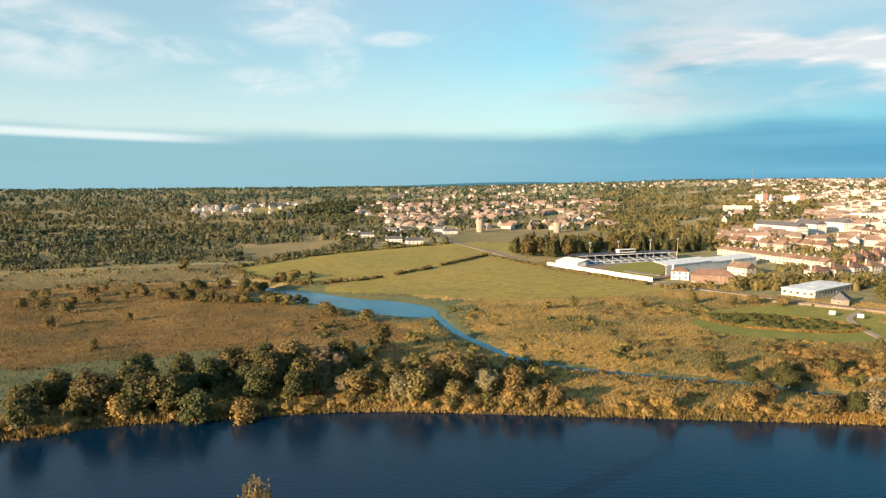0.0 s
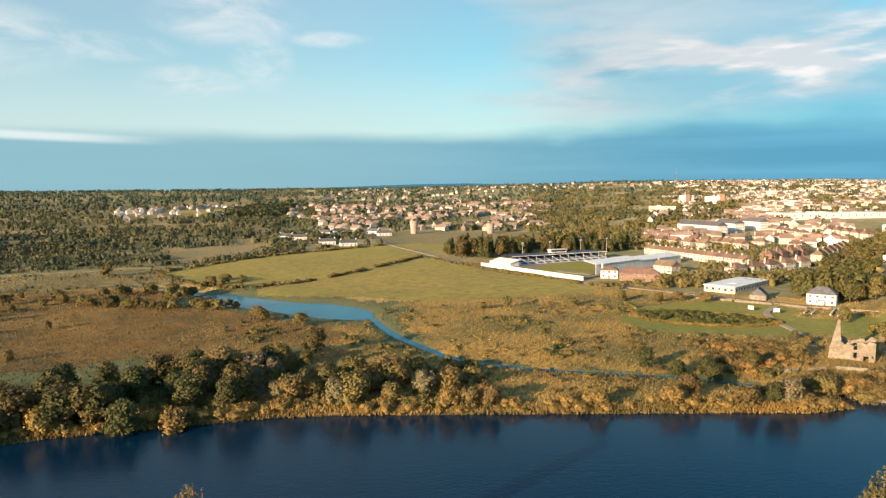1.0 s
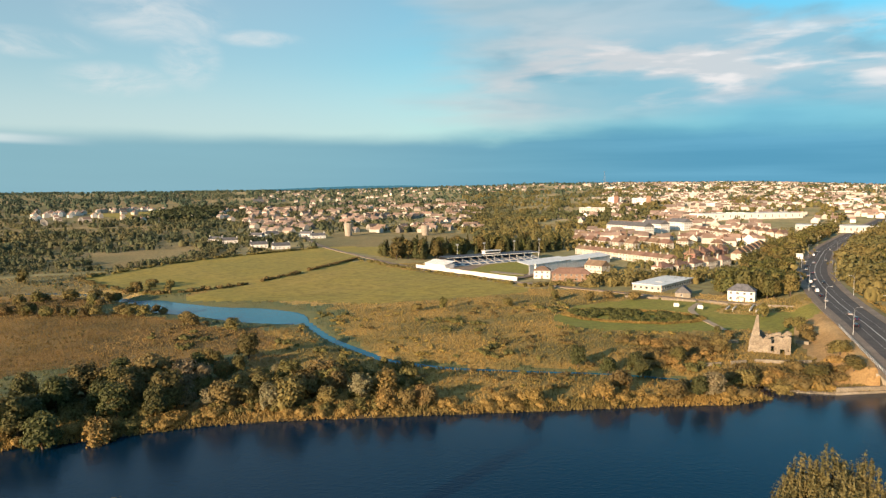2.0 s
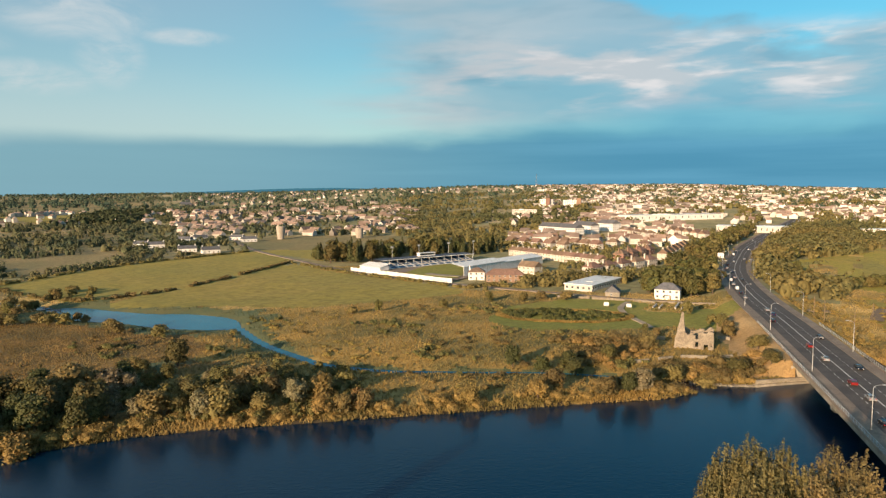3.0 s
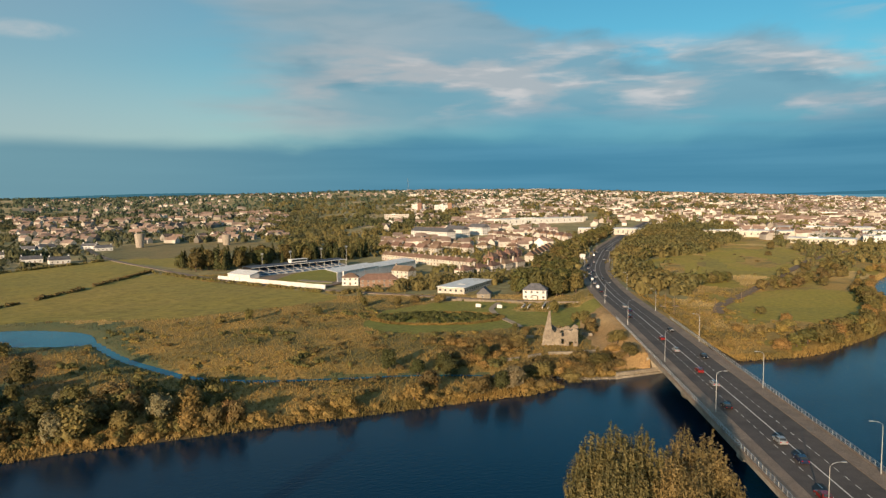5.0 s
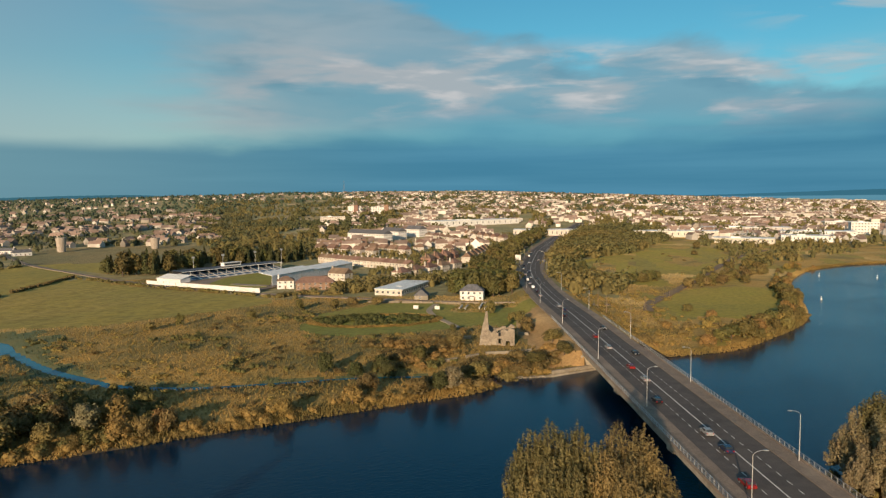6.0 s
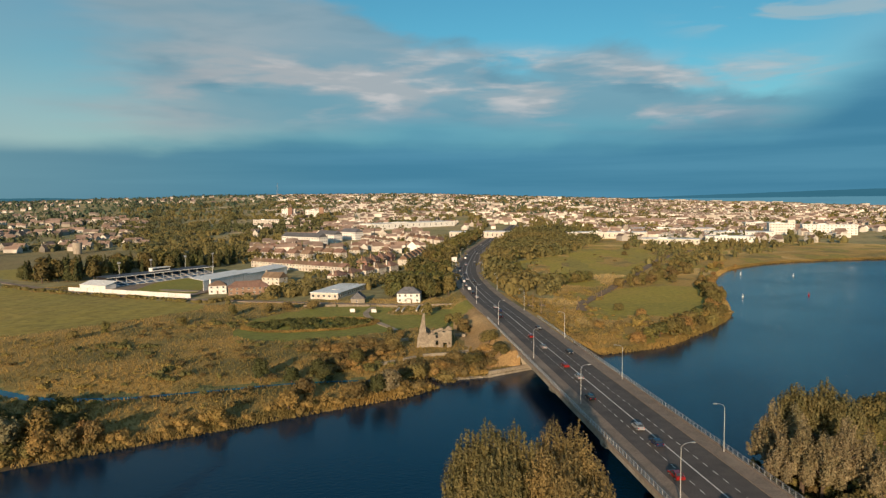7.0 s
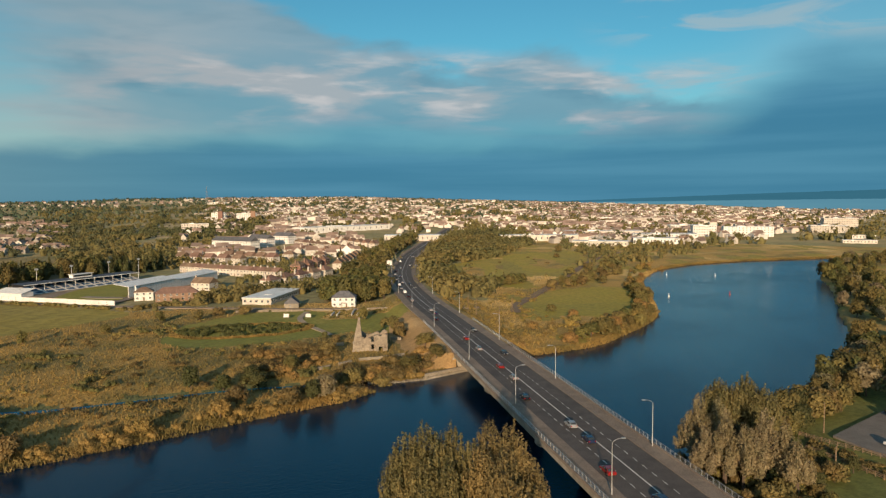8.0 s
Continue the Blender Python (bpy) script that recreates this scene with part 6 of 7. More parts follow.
def low_wall(name, label, line, height, thick, mat):
    s = thing(name, label, "wall")
    p = np.array(line, float)
    n = 0
    for a, b in zip(p[:-1], p[1:]):
        length = float(np.linalg.norm(b - a))
        h = math.degrees(math.atan2(b[1] - a[1], b[0] - a[0]))
        for i in range(max(1, int(length / 6))):
            q = a + (b - a) * (i * 6 / length)
            w = min(6, length - i * 6) - 0.05
            part("wall_section", Shape().box(0, -thick / 2, -1.0, w, thick / 2, height).box(0, -thick / 2 - 0.06, height, w, thick / 2 + 0.06, height + 0.12).mesh("wall_section", mat), s, m=pose(q[0], q[1], float(ground_height(q[0], q[1])), 0, 0, h))


def shore_stones():
    """Tumbled pale stones where the castle bank meets the water."""
    rng = random.Random(12)
    s = Shape()
    for _ in range(150):
        x = rng.uniform(139, 157)
        y = float(np.interp(x, [139, 146, 157], [188.6, 183.6, 178.6])) + rng.uniform(-0.5, 1.0)
        a, b, c = (rng.uniform(0.25, 0.7) for _ in range(3))
        k = len(s.v)
        s.box(x - a, y - b, -0.4, x + a, y + b, c * 0.7)
        s.v[k:] = [(u + rng.uniform(-.15, .15), v + rng.uniform(-.15, .15), w + rng.uniform(-.1, .1)) for u, v, w in s.v[k:]]
    tagged(new("shore_stones", s.mesh("shore_stones", CONCRETE)), "tumbled pale stones at the water's edge below the castle", "stones", kind="stuff")


shore_stones()
low_wall("river_wall", "low pale stone wall by the castle", [(131.6, 210.6), (141.6, 210.8), (151, 211.5), (164.3, 206.6), (169, 206.0)], 0.95, 0.6, CONCRETE)
low_wall("lawn_wall", "low grey stone wall behind the castle", [(158, 241), (168, 239.2), (185, 234.5), (188, 231)], 1.1, 0.55, CONCRETE)
low_wall("slipway_wall", "low pale stone parapet of the old slipway", [(201, 305.5), (211, 316.5)], 1.0, 0.6, RENDERC)
low_wall("slipway_wall", "low pale stone parapet of the old slipway", [(203.4, 303.6), (213.2, 314.4)], 1.0, 0.6, RENDERC)
low_wall("slipway_wall", "low pale stone parapet of the old slipway", [(210, 299.5), (223, 314.5)], 1.0, 0.6, RENDERC)
low_wall("slipway_wall", "low pale stone parapet of the old slipway", [(212.3, 297.6), (225.2, 312.4)], 1.0, 0.6, RENDERC)
thicket("slipway_scrub", "brown bramble and dry grass on the bank beside the slipway", "shrubs",
        spots_of(190, 91, lambda r: (r.uniform(196, 250), r.uniform(290, 322)), 0.5, 1.3, (0.8, 1.3), lambda x, y: bool(inside(MOUND, np.array([x]), np.array([y]))[0])), LEAF_OLIVE, 50, 0.3)
low_wall("roadside_wall", "low grey stone wall along the lane", [(172, 356), (188, 345), (205, 330), (214, 318)], 1.0, 0.6, STONE)
low_wall("roadside_wall", "low grey stone wall beside the white house", [(217, 322), (226, 313), (242, 304)], 1.0, 0.6, STONE)
tagged(new("lane", strip(DYKE_ROAD, -2.4, 2.4, hills(DYKE_ROAD[:, 0], DYKE_ROAD[:, 1]) + 0.45, "lane", FOOTPATH, 0.6)), "narrow grey lane running past the stadium", "road", kind="structure")
DIRT = material("brown_gravel", (0.25, 0.175, 0.115), (0.19, 0.135, 0.09), None, 0.4, 3.0)
GRAVEL = material("pale_gravel", (0.40, 0.315, 0.225), (0.33, 0.26, 0.185), None, 0.5, 4.0)
PATH = curve([(200, 327), (190, 317), (184, 308), (179.6, 295.6), (176, 282), (174, 269), (172, 262)], 3)
tagged(new("footpath", strip(PATH, -1.5, 1.5, ground_height(PATH[:, 0], PATH[:, 1]) + 0.3, "footpath", GRAVEL, 0.5)), "pale gravel footpath across the lawn", "path", kind="structure")
LANE2 = curve([(278, 244), (300, 262), (330, 277), (358, 291), (430, 328), (574, 402), (680, 440)], 6)
tagged(new("lane", strip(LANE2, -2.8, 2.8, ground_height(LANE2[:, 0], LANE2[:, 1]) + 0.45, "lane", DIRT, 0.7)), "straight brown gravel lane across the east fields", "road", kind="structure")
for i, (x, y) in enumerate(((181.6, 318), (190, 310))):
    b = thing("notice_board", "small white notice board on posts on the lawn", "sign", pose(x, y, float(ground_height(x, y)), 0, 0, -38), group="notice boards on the lawn")
    part("board", Shape().box(-1.3, -0.06, 0.8, 1.3, 0.06, 2.6).mesh("board", RENDERW), b)
    for k in (-1.0, 1.0):
        part("post", Shape().box(k - 0.07, 0.07, -0.3, k + 0.07, 0.2, 2.4).mesh("post", WOOD), b)


# ---- stadium ----
def stadium():
    pitch = curve([(114, 492), (138, 452), (152, 470), (166, 505), (171, 545), (140, 530), (114, 492)], 6)
    tagged(new("pitch", Shape().face(*[(x, y, 3.05) for x, y in pitch[::-1]]).mesh("pitch", LAWN)), "bright green football pitch inside the stadium", "pitch", kind="structure")
    yard = np.array([(82, 528), (130, 436), (150, 452), (244, 530), (200, 584), (108, 538)])
    tagged(new("stadium_yard", Shape().face(*[(x, y, 2.95) for x, y in yard]).mesh("stadium_yard", FOOTPATH)), "grey concrete ground of the stadium", "ground", kind="structure")
    w = thing("stadium_wall", "long white rendered stadium perimeter wall", "wall")
    a, b = np.array([80.0, 524.0]), np.array([133.0, 433.0])
    n = 18
    turn = math.degrees(math.atan2(*(b - a)[::-1]))
    step = np.linalg.norm(b - a) / n
    for i in range(n):
        p = a + (b - a) * i / n
        part("wall_panel", Shape().box(0, -0.15, -1, step - 0.06, 0.15, 2.7 + 0.05 * (i % 3)).box(step - 0.3, -0.3, -1, step - 0.08, -0.16, 2.9).mesh("wall_panel", RENDERW), w, m=pose(*p, 2.4, 0, 0, turn))
    # main stand: a long dark roof on posts over white stairs and blue seats
    st = thing("grandstand", "long open-fronted grandstand with a dark roof and blue seats", "grandstand", pose(105.2, 526.5, 2.6, 0, 0, 22.5))
    length = 95.0
    part("roof", Shape().face((0, 1, 6.4), (length, 1, 6.4), (length, 13, 7.0), (0, 13, 7.0)).face((0, 1, 6.1), (0, 13, 6.7), (length, 13, 6.7), (length, 1, 6.1)).face((0, 1, 6.1), (length, 1, 6.1), (length, 1, 6.4), (0, 1, 6.4)).mesh("roof", DARKSTEEL), st)
    part("fascia", Shape().box(-0.2, 0.7, 6.1, length + 0.2, 0.98, 6.5).mesh("fascia", METALROOF), st, "pale fascia")
    part("back_wall", Shape().box(0, 12.6, -1, length, 12.9, 6.8).mesh("back_wall", DARKSTEEL), st)
    seats = material("blue_seats", (0.05, 0.16, 0.32), (0.04, 0.11, 0.24), None, 0.6, 4.0, rough=0.5)
    for k in range(9):
        part("terrace_step", Shape().box(0.5, -6 + k * 1.9, -1, length - 0.5, -4.12 + k * 1.9, 0.2 + 0.42 * k).mesh("terrace_step", CONCRETE), st)
        part("bench", Shape().box(1.0, -5.4 + k * 1.9, 0.2 + 0.42 * k, length - 1, -4.8 + k * 1.9, 0.65 + 0.42 * k).mesh("bench", seats if k % 3 else RENDERW), st)
    for i in range(12):
        x = 4 + i * 7.9
        part("stair", Shape().face((x - 1.1, -6.4, 0.1), (x + 1.1, -6.4, 0.1), (x + 1.1, 10.5, 4.0), (x - 1.1, 10.5, 4.0)).mesh("stair", RENDERW), st, m=pose(0, 0, 0.5))
        part("post", Shape().tube([(x + 3.6, 1.6, -1), (x + 3.6, 1.6, 6.2)], 0.16, 8).mesh("post", METALROOF), st)
    # covered stand: two long sections with pale roofs that rise towards the pitch
    sh = thing("covered_stand", "long stadium stand with white metal roof and pale panelled wall", "grandstand", pose(149.7, 459.3, 2.5, 0, 0, 36.3))
    for a, b, eave, ridge, deep in ((0.0, 53.5, 7.3, 8.9, 9.5), (53.7, 112.0, 6.3, 7.9, 9.5)):
        section = Shape().box(a, 0, -1, b, 0.3, eave - 0.12)
        for x0, x1 in ((b - 0.3, b),):
            pts = [(x0, 0.3, -1), (x0, deep, -1), (x0, deep, ridge - 0.35), (x0, 0.3, eave - 0.3)]
            far = [(x1, y, z) for _, y, z in pts]
            section.face(*pts[::-1]).face(*far)
            section.face(pts[1], far[1], far[2], pts[2])
        wall = part("wall", section.mesh("wall", RENDERW), sh)
        roof = Shape()
        lo, hi = (a - 0.3, -0.6, eave), (b + 0.3, deep + 1.2, ridge + 0.2)
        roof.face((lo[0], lo[1], lo[2]), (hi[0], lo[1], lo[2]), (hi[0], hi[1], hi[2]), (lo[0], hi[1], hi[2]))
        roof.face((lo[0], lo[1], lo[2] - 0.25), (lo[0], hi[1], hi[2] - 0.25), (hi[0], hi[1], hi[2] - 0.25), (hi[0], lo[1], lo[2] - 0.25))
        for x in (lo[0], hi[0]):
            roof.face((x, lo[1], lo[2] - 0.25), (x, lo[1], lo[2]), (x, hi[1], hi[2]), (x, hi[1], hi[2] - 0.25))
        for y, z in ((lo[1], lo[2]), (hi[1], hi[2])):
            roof.face((lo[0], y, z - 0.25), (hi[0], y, z - 0.25), (hi[0], y, z), (lo[0], y, z))
        part("roof", roof.mesh("roof", METALROOF), sh, "white ribbed metal roof")
        for k in range(1, 9):
            x = a + (b - a) * k / 9
            part("cladding_joint", Shape().box(x - 0.06, -0.05, -1, x + 0.06, -0.003, eave - 0.2).mesh("cladding_joint", CONCRETE), wall)
    part("terrace", Shape().prism([(-5, 1), (0, 2), (0, 30), (-4, 32), (-7, 24), (-7.5, 11)], -1, 0.8).mesh("terrace", CONCRETE), sh, "low curved concrete terrace")
    sm = thing("small_stand", "small white stand with a sloping pale roof", "grandstand", pose(88, 531, 2.5, 0, 0, -60))
    part("wall", Shape().box(0, 0, -1, 24, 0.3, 2.8).box(0, 0.3, -1, 0.3, 9, 3.4).box(23.7, 0.3, -1, 24, 9, 3.4).mesh("wall", RENDERW), sm)
    part("roof", Shape().face((-0.4, -0.5, 3.0), (24.4, -0.5, 3.0), (24.4, 10, 5.4), (-0.4, 10, 5.4)).face((-0.4, -0.5, 2.8), (-0.4, 10, 5.2), (24.4, 10, 5.2), (24.4, -0.5, 2.8)).face((-0.4, -0.5, 2.8), (24.4, -0.5, 2.8), (24.4, -0.5, 3.0), (-0.4, -0.5, 3.0)).face((24.4, -0.5, 2.8), (24.4, 10, 5.2), (24.4, 10, 5.4), (24.4, -0.5, 3.0)).mesh("roof", METALROOF), sm)
    for i in range(4):
        part("post", Shape().tube([(2 + 6.6 * i, 9.4, -1), (2 + 6.6 * i, 9.4, 5.1)], 0.14, 6).mesh("post", METALROOF), sm)
    bx = thing("camera_gantry", "pale press box raised above the grandstand roof", "cabin", pose(148.0, 551.5, 9.5, 0, 0, 22.5))
    part("cabin", Shape().box(-8, 0, 0, 8, 4, 2.4).box(-8.4, -0.6, 2.4, 8.4, 4.4, 2.7).mesh("cabin", METALROOF), bx)
    part("opening", Shape().box(-7.4, -0.05, 0.8, 7.4, -0.01, 2.1).mesh("opening", GLASS), bx)
    for k in (-7, 7):
        part("leg", Shape().tube([(k, 2, -7.5), (k, 2, 0)], 0.2, 6).mesh("leg", METALROOF), bx)
    for x, y in ((120, 560), (146, 572), (178, 590), (206, 604)):
        f = thing("floodlight_mast", "slim grey floodlight mast behind the grandstand", "floodlight", pose(x, y, 2.8), group="floodlight masts")
        part("pole", Shape().tube([(0, 0, -0.5), (0, 0, 14.5)], [0.28, 0.14], 8).mesh("pole", GALV), f)
        part("lamp_bar", Shape().box(-1.1, -0.2, 13.2, 1.1, 0.2, 14.6).mesh("lamp_bar", GALV), f)


stadium()


# ---- landmarks ----
SILO = material("pale_silo_concrete", (0.40, 0.345, 0.285), (0.33, 0.28, 0.23), None, 0.4, 2.0, stretch=(1, 1, 0.1))
for x, y, h, r in ((47, 872, 15.5, 5.6), (142, 858, 12.0, 5.4)):
    s = thing("concrete_silo", "pale flared concrete water tower", "water tower", facing(x, y, 0), group="water towers")
    part("shell", Shape().tube([(0, 0, -2), (0, 0, h * 0.5), (0, 0, h)], [r * 0.72, r * 0.86, r], 20).mesh("shell", SILO), s)
    part("rim", Shape().tube([(0, 0, h), (0, 0, h + 0.5)], [r + 0.2, r + 0.2], 20).mesh("rim", SILO), s)
MASTSTEEL = material("grey_mast_steel", (0.16, 0.18, 0.20), (0.20, 0.22, 0.24), None, 0.3, 2.0, rough=0.6)
mast = thing("lattice_mast", "tall steel lattice transmitter mast on the skyline", "mast", facing(1009, 2269, 0))
for a in (0.8, 2.4, 3.9, 5.5):
    part("leg", Shape().tube([(math.cos(a) * 6, math.sin(a) * 6, -2), (math.cos(a) * 0.8, math.sin(a) * 0.8, 68)], [0.24, 0.14], 5).mesh("leg", MASTSTEEL), mast)
for k in range(10):
    r = 6 - 5.2 * k / 10
    part("brace", Shape().tube([(r, r * 0.3, k * 6.8), (-r * 0.9, -r * 0.3, k * 6.8 + 5)], 0.13, 4).tube([(-r, r * 0.3, k * 6.8), (r * 0.9, -r * 0.3, k * 6.8 + 5)], 0.11, 4).mesh("brace", MASTSTEEL), mast)
ch = thing("church", "grey stone church with a square tower on the skyline", "church", facing(-137, 1925, 20))
part("nave", Shape().box(-14, -7, -2, 14, 7, 10).mesh("nave", STONE), ch)
part("roof", roof_mesh(28, 14, 10, 7, False, SLATE), ch)
part("tower", Shape().box(14, -4, -2, 22, 4, 22).box(13.8, -4.2, 22, 22.2, 4.2, 23).mesh("tower", STONE), ch)

# buoys on the river
for x, y, red in ((407, 226, 0), (546, 262, 0), (444, 203, 1), (527, 295, 0)):
    b = thing("buoy", "red navigation buoy floating on the river" if red else "white navigation buoy floating on the river", "buoy", pose(x, y, 0), group="river buoys")
    col = TAIL if red else RENDERW
    part("float", Shape().tube([(0, 0, -0.5), (0, 0, 0.1), (0, 0, 0.7), (0, 0, 1.0)], [0.35, 0.55, 0.45, 0.15], 12).mesh("float", col), b)
    part("top_mark", Shape().tube([(0, 0, 1.0), (0, 0, 2.2)], [0.1, 0.1], 6).tube([(0, 0, 1.7), (0, 0, 2.2)], [0.25, 0.25], 8).mesh("top_mark", col), b)


# ---- paddock fences and car park of the near bank ----
def fence(a, b):
    f = thing("timber_fence", "weathered timber post-and-rail fence along the paddock", "fence", group="paddock fences")
    a, b = np.array(a, float), np.array(b, float)
    length = float(np.linalg.norm(b - a))
    h = math.degrees(math.atan2(b[1] - a[1], b[0] - a[0]))
    n = int(length / 2.0)
    postm = Shape().box(-0.07, -0.07, -0.4, 0.07, 0.07, 1.3).mesh("post", WOOD)
    railm = Shape().box(0, -0.03, -0.06, 2.0, 0.03, 0.06).mesh("rail", WOOD)
    for i in range(n):
        p = a + (b - a) * (i * 2.0 / length)
        z = float(ground_height(*p))
        part("post", postm, f, m=pose(p[0], p[1], z, 0, 0, h))
        for k in (0.45, 0.8, 1.15):
            part("rail", railm, f, m=pose(p[0], p[1], z + k, 0, 0, h))


fence((182.5, 64.7), (176, 38))
fence((172.5, 59.7), (163.2, 36.5))
PALEASPHALT = material("worn_pale_asphalt", (0.20, 0.175, 0.15), (0.165, 0.145, 0.125), None, 0.3, 4.0)
tagged(new("car_park", Shape().prism([(185.7, 57.8), (173.5, 34), (236, 30), (236, 54), (213, 55.6)], 2.2, 2.75).mesh("car_park", PALEASPHALT)), "grey asphalt car park behind the paddock fence", "car park", kind="structure")
thicket("fence_scrub", "brown bramble and dry grass between the paddock fences", "shrubs",
        spots_of(110, 93, lambda r: (lambda q, k: (181 - 12 * q - 6.5 * k, 62 - 26 * q - 1.5 * k))(r.random(), r.random()), 0.5, 1.2, (0.8, 1.3)), LEAF_OLIVE, 60, 0.2)
for k, (x, y, t) in enumerate(((215, 53.2, 20), (186, 44.5, 60), (206, 45, 60))):
    c = copy_thing(CARS[0 if k == 0 else 4], pose(x, y, 2.76, 0, 0, t))
    tagged(c, "parked car on the grey asphalt car park" if k == 0 else "white van parked on the grey asphalt car park", group="parked cars")
pole = thing("telegraph_pole", "wooden telegraph pole by the car park", "pole", pose(189, 61, 2.3))
part("shaft", Shape().tube([(0, 0, -0.5), (0, 0, 7.5)], [0.15, 0.1], 8).mesh("shaft", WOOD), pole)
for x, y, h in ((164.7, 50.5, 5.0), (214, 197, 12), (252, 254, 10), (256, 252, 10), (289, 256, 6.5), (328, 272, 4.5)):
    p2 = copy_thing(pole, pose(x, y, float(ground_height(x, y))) @ Matrix.Diagonal((1.2, 1.2, h / 7.5, 1)))
    p2.matrix_basis = pose(x, y, float(ground_height(x, y))) @ Matrix.Diagonal((1.2, 1.2, h / 7.5, 1))
    tagged(p2, "slim wooden pole standing in the scrub")


# ---- the distant town, joined ----
SUBURBWALL = material("suburb_walls", (0.49, 0.45, 0.40), (0.28, 0.245, 0.205), None, 0.01, 0.05, spread=0.9)
TOWNWALL = material("town_walls", (0.66, 0.61, 0.55), (0.44, 0.385, 0.33), None, 0.01, 0.05, spread=0.6)
TOWNROOF = material("town_roofs", (0.27, 0.185, 0.145), (0.20, 0.155, 0.135), None, 0.01, 0.05, spread=0.6)


def town(name, label, az, r, seed, keep, size=(8, 16), tall=(4.5, 6.5), flat=0.0, walls=None):
    rng = np.random.default_rng(seed)
    x, y = -np.sin(np.radians(az)) * r, np.cos(np.radians(az)) * r
    # streets: houses draw together into rows
    street = np.radians(-38 + 22 * np.sin(x / 400.0) + 18 * np.cos(y / 300.0))
    across = -np.sin(street) * x + np.cos(street) * y
    pull = np.round(across / 34) * 34 - across
    x, y = x - np.sin(street) * pull * 0.85, y + np.cos(street) * pull * 0.85
    m = open_land(x, y) & keep(x, y) & (ripple(x, y, 110) + 0.6 * ripple(y, x, 41) < 0.3)
    x, y, street = x[m], y[m], street[m]
    z = ground_height(x, y)
    v, f, idx = [], [], []
    for i in range(len(x)):
        w, d, h = rng.uniform(*size), rng.uniform(7, 9.5), rng.uniform(*tall)
        flatroof = rng.random() < flat
        if flatroof:
            w, d = w * 1.8, d * 2.0
        t = street[i] + (math.pi / 2 if rng.random() < 0.25 else 0) + rng.normal() * 0.05
        c, s = math.cos(t), math.sin(t)
        k = len(v)
        rise = 0.3 if flatroof else rng.uniform(3.0, 4.4)
        loc = [(-w / 2, -d / 2, -3), (w / 2, -d / 2, -3), (w / 2, d / 2, -3), (-w / 2, d / 2, -3), (-w / 2, -d / 2, h), (w / 2, -d / 2, h), (w / 2, d / 2, h), (-w / 2, d / 2, h), (-w / 2, 0, h + rise), (w / 2, 0, h + rise)]
        v += [(x[i] + a * c - b * s, y[i] + a * s + b * c, z[i] + q) for a, b, q in loc]
        f += [(k, k + 1, k + 5, k + 4), (k + 1, k + 2, k + 6, k + 5), (k + 2, k + 3, k + 7, k + 6), (k + 3, k, k + 4, k + 7), (k + 4, k + 5, k + 9, k + 8), (k + 6, k + 7, k + 8, k + 9), (k + 5, k + 6, k + 9), (k + 7, k + 4, k + 8)]
        r_ = 0 if flatroof else 1
        idx += [0, 0, 0, 0, r_, r_, 0, 0]
    tagged(new(name, mesh_of(name, v, f, [walls or TOWNWALL, TOWNROOF], idx)), label, "town", kind="stuff")


everywhere = lambda x, y: np.ones(x.shape, bool)
rngt = np.random.default_rng(9)


def spread_out(n, a0, a1, r0, r1):
    return rngt.uniform(a0, a1, n), rngt.uniform(r0, r1, n)


town("suburb", "rows of cream houses with brown roofs in the suburb", *spread_out(400, -14, 5, 900, 1750), 1, everywhere, (9, 20), (3.6, 5.2), walls=SUBURBWALL)
town("hamlet", "scattered white houses among the woods", *spread_out(70, 3, 20, 1200, 1700), 2, everywhere)
q = rngt.uniform(0, 1, 70)
town("hamlet", "row of white houses along a road in the woods", 20.5 - 8 * q + rngt.normal(size=70) * 0.25, 1480 + 225 * q + rngt.normal(size=70) * 12, 12, everywhere, (8, 14), (5, 7))
town("suburb_far", "distant rows of pale houses on the slope", *spread_out(420, -30, 4, 1500, 3600), 3, lambda x, y: (x < 0.2 * y) | (y > 2300), walls=SUBURBWALL)
town("estate_far", "brown-roofed houses beyond the estate", *spread_out(190, -36, -22, 760, 1250), 4, lambda x, y: distance(ROAD, x, y)[0] > 60)
town("town", "dense sunlit town of pale walls and brown roofs", *spread_out(2700, -58, -24, 1150, 3900), 5, everywhere, (7, 15), flat=0.15)
town("town_east", "dense sunlit town of pale walls beyond the river", *spread_out(2800, -79, -50, 960, 3500), 6, lambda x, y: y > 0.16 * x + 260, (7, 16), flat=0.15)
town("works", "large pale industrial sheds in the distance", *spread_out(260, -70, -22, 1400, 4200), 7, everywhere, (18, 48), (6, 9), 1.0)


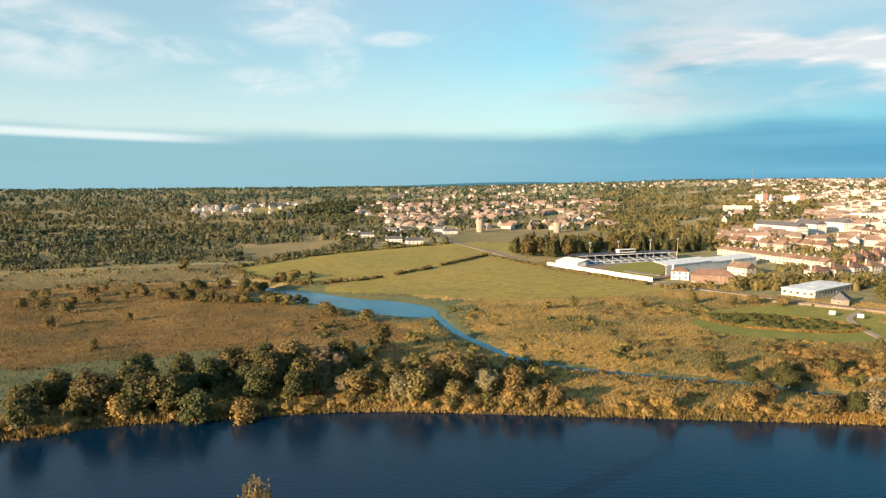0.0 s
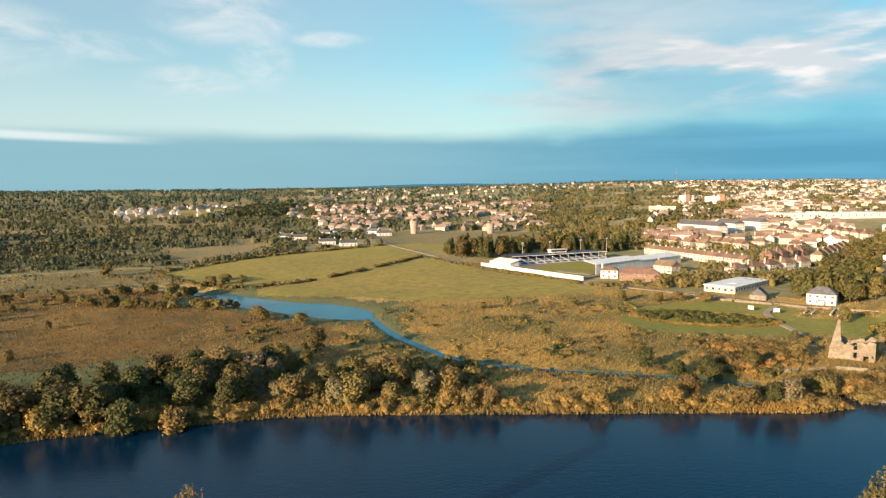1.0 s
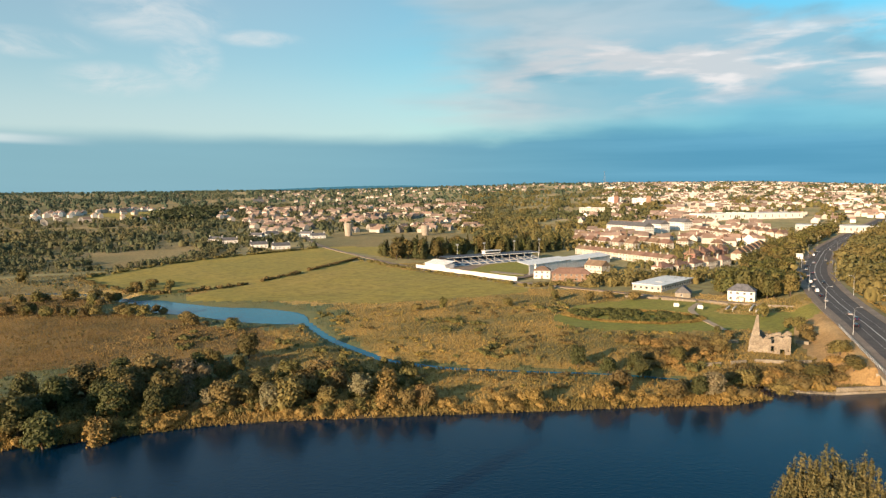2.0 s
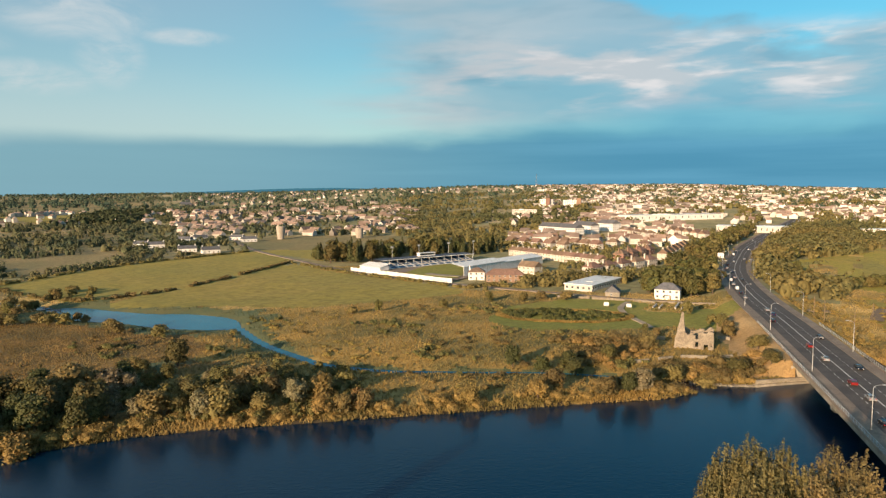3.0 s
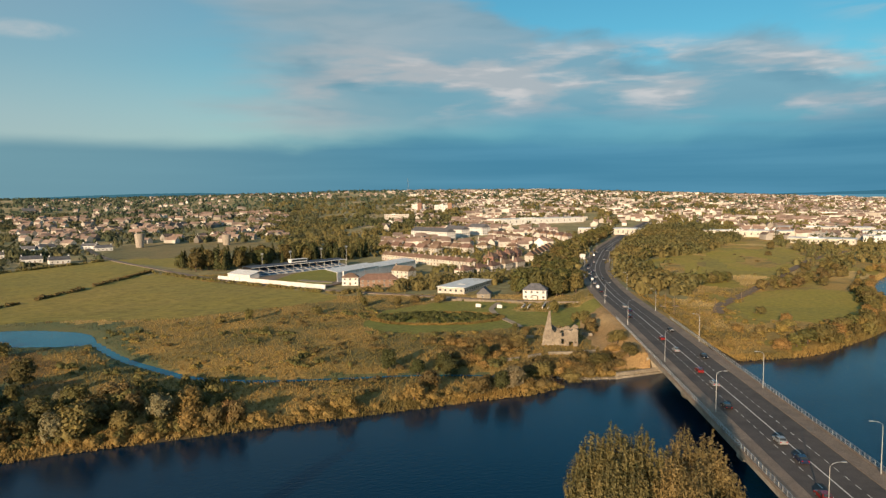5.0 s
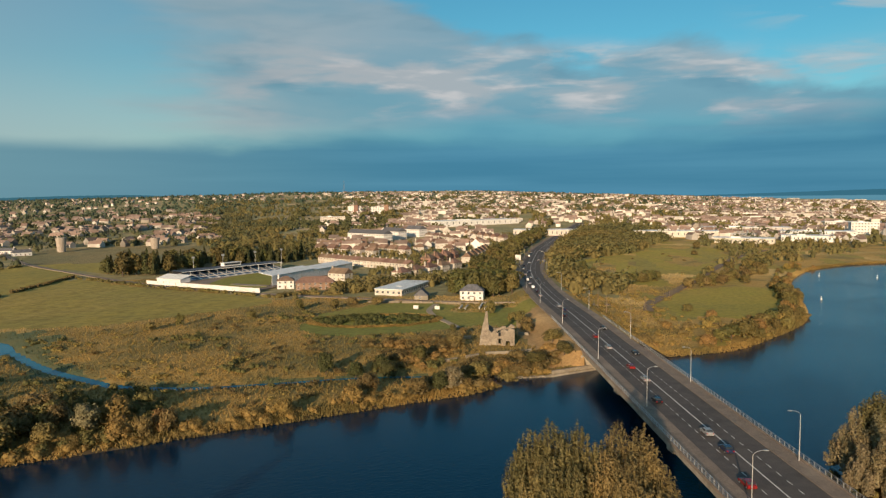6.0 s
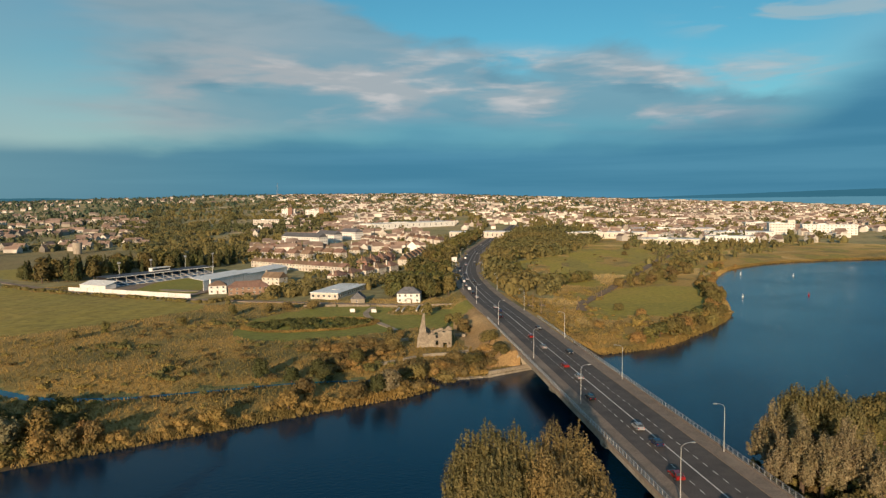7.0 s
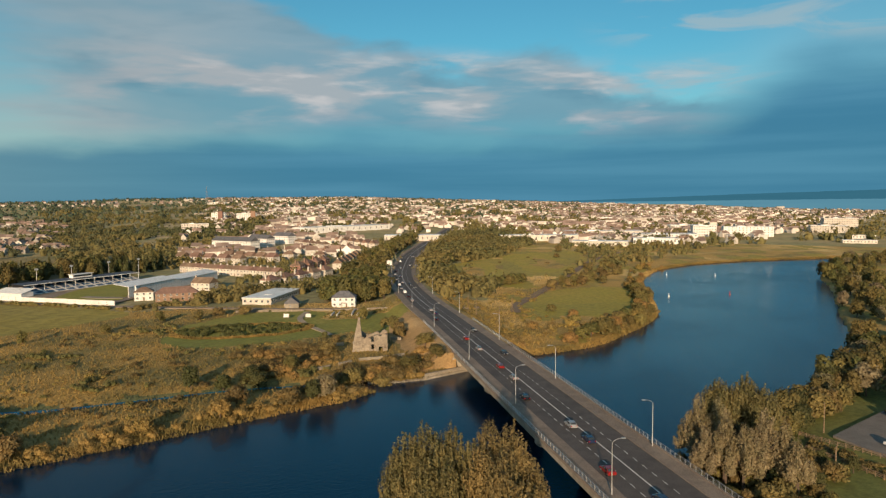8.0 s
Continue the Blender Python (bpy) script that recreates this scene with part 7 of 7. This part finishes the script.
# ---- sea and the far hills across the bay ----
def sea():
    s = Shape()
    az = np.radians(np.linspace(-58, -130, 30))
    for a, b in zip(az[:-1], az[1:]):
        s.face(*[(-math.sin(q) * r, math.cos(q) * r, 0.0) for q, r in ((a, 2300), (a, 4990), (b, 4990), (b, 2300))])
    tagged(new("sea", s.mesh("sea", SEAWATER)), "blue bay beyond the town", "sea", kind="structure")


sea()


def far_haze_glow(name, lo, hi):
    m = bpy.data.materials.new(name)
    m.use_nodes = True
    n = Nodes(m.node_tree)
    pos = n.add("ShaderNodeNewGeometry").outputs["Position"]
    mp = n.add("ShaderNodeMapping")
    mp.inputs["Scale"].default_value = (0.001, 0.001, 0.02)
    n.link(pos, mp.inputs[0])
    # the strip glows by itself, with the blue of distance haze as its colour
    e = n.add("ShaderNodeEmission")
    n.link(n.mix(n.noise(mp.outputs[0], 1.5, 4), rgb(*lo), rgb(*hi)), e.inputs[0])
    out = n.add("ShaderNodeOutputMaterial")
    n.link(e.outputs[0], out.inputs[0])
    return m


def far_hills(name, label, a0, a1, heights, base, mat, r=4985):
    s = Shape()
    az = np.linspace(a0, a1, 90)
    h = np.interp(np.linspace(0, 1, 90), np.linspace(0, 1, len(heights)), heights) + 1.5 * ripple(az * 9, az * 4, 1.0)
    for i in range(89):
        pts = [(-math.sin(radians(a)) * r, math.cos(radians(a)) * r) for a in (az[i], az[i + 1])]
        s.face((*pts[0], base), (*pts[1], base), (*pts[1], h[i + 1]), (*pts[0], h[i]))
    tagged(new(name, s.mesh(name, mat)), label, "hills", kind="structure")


# backdrop strips: haze is put into glowing colours, the sun adds nothing
far_hills("backdrop", "hazy blue strait and shore across the bay", -52, -90, [58, 62, 66, 66, 64], -4, far_haze_glow("hazy_water", (0.07, 0.20, 0.28), (0.10, 0.25, 0.32)), 4989)
far_hills("backdrop_hills", "low hazy blue hills across the bay", -50, -92, [62, 84, 106, 122, 132, 140], 62, far_haze_glow("hazy_hills", (0.028, 0.115, 0.17), (0.04, 0.14, 0.20)), 4993)
far_hills("backdrop_hills", "faint hazy blue hills on the northern skyline", 6, -12, [60, 76, 90, 96, 84], 0, far_haze_glow("hazy_north", (0.03, 0.105, 0.145), (0.04, 0.125, 0.165)), 4995)


# ---- models that found no place are taken away ----
for models in MODELS.values():
    for mod in models:
        if mod.name not in taken:
            for o in (*mod.children_recursive, mod):
                bpy.data.objects.remove(o)
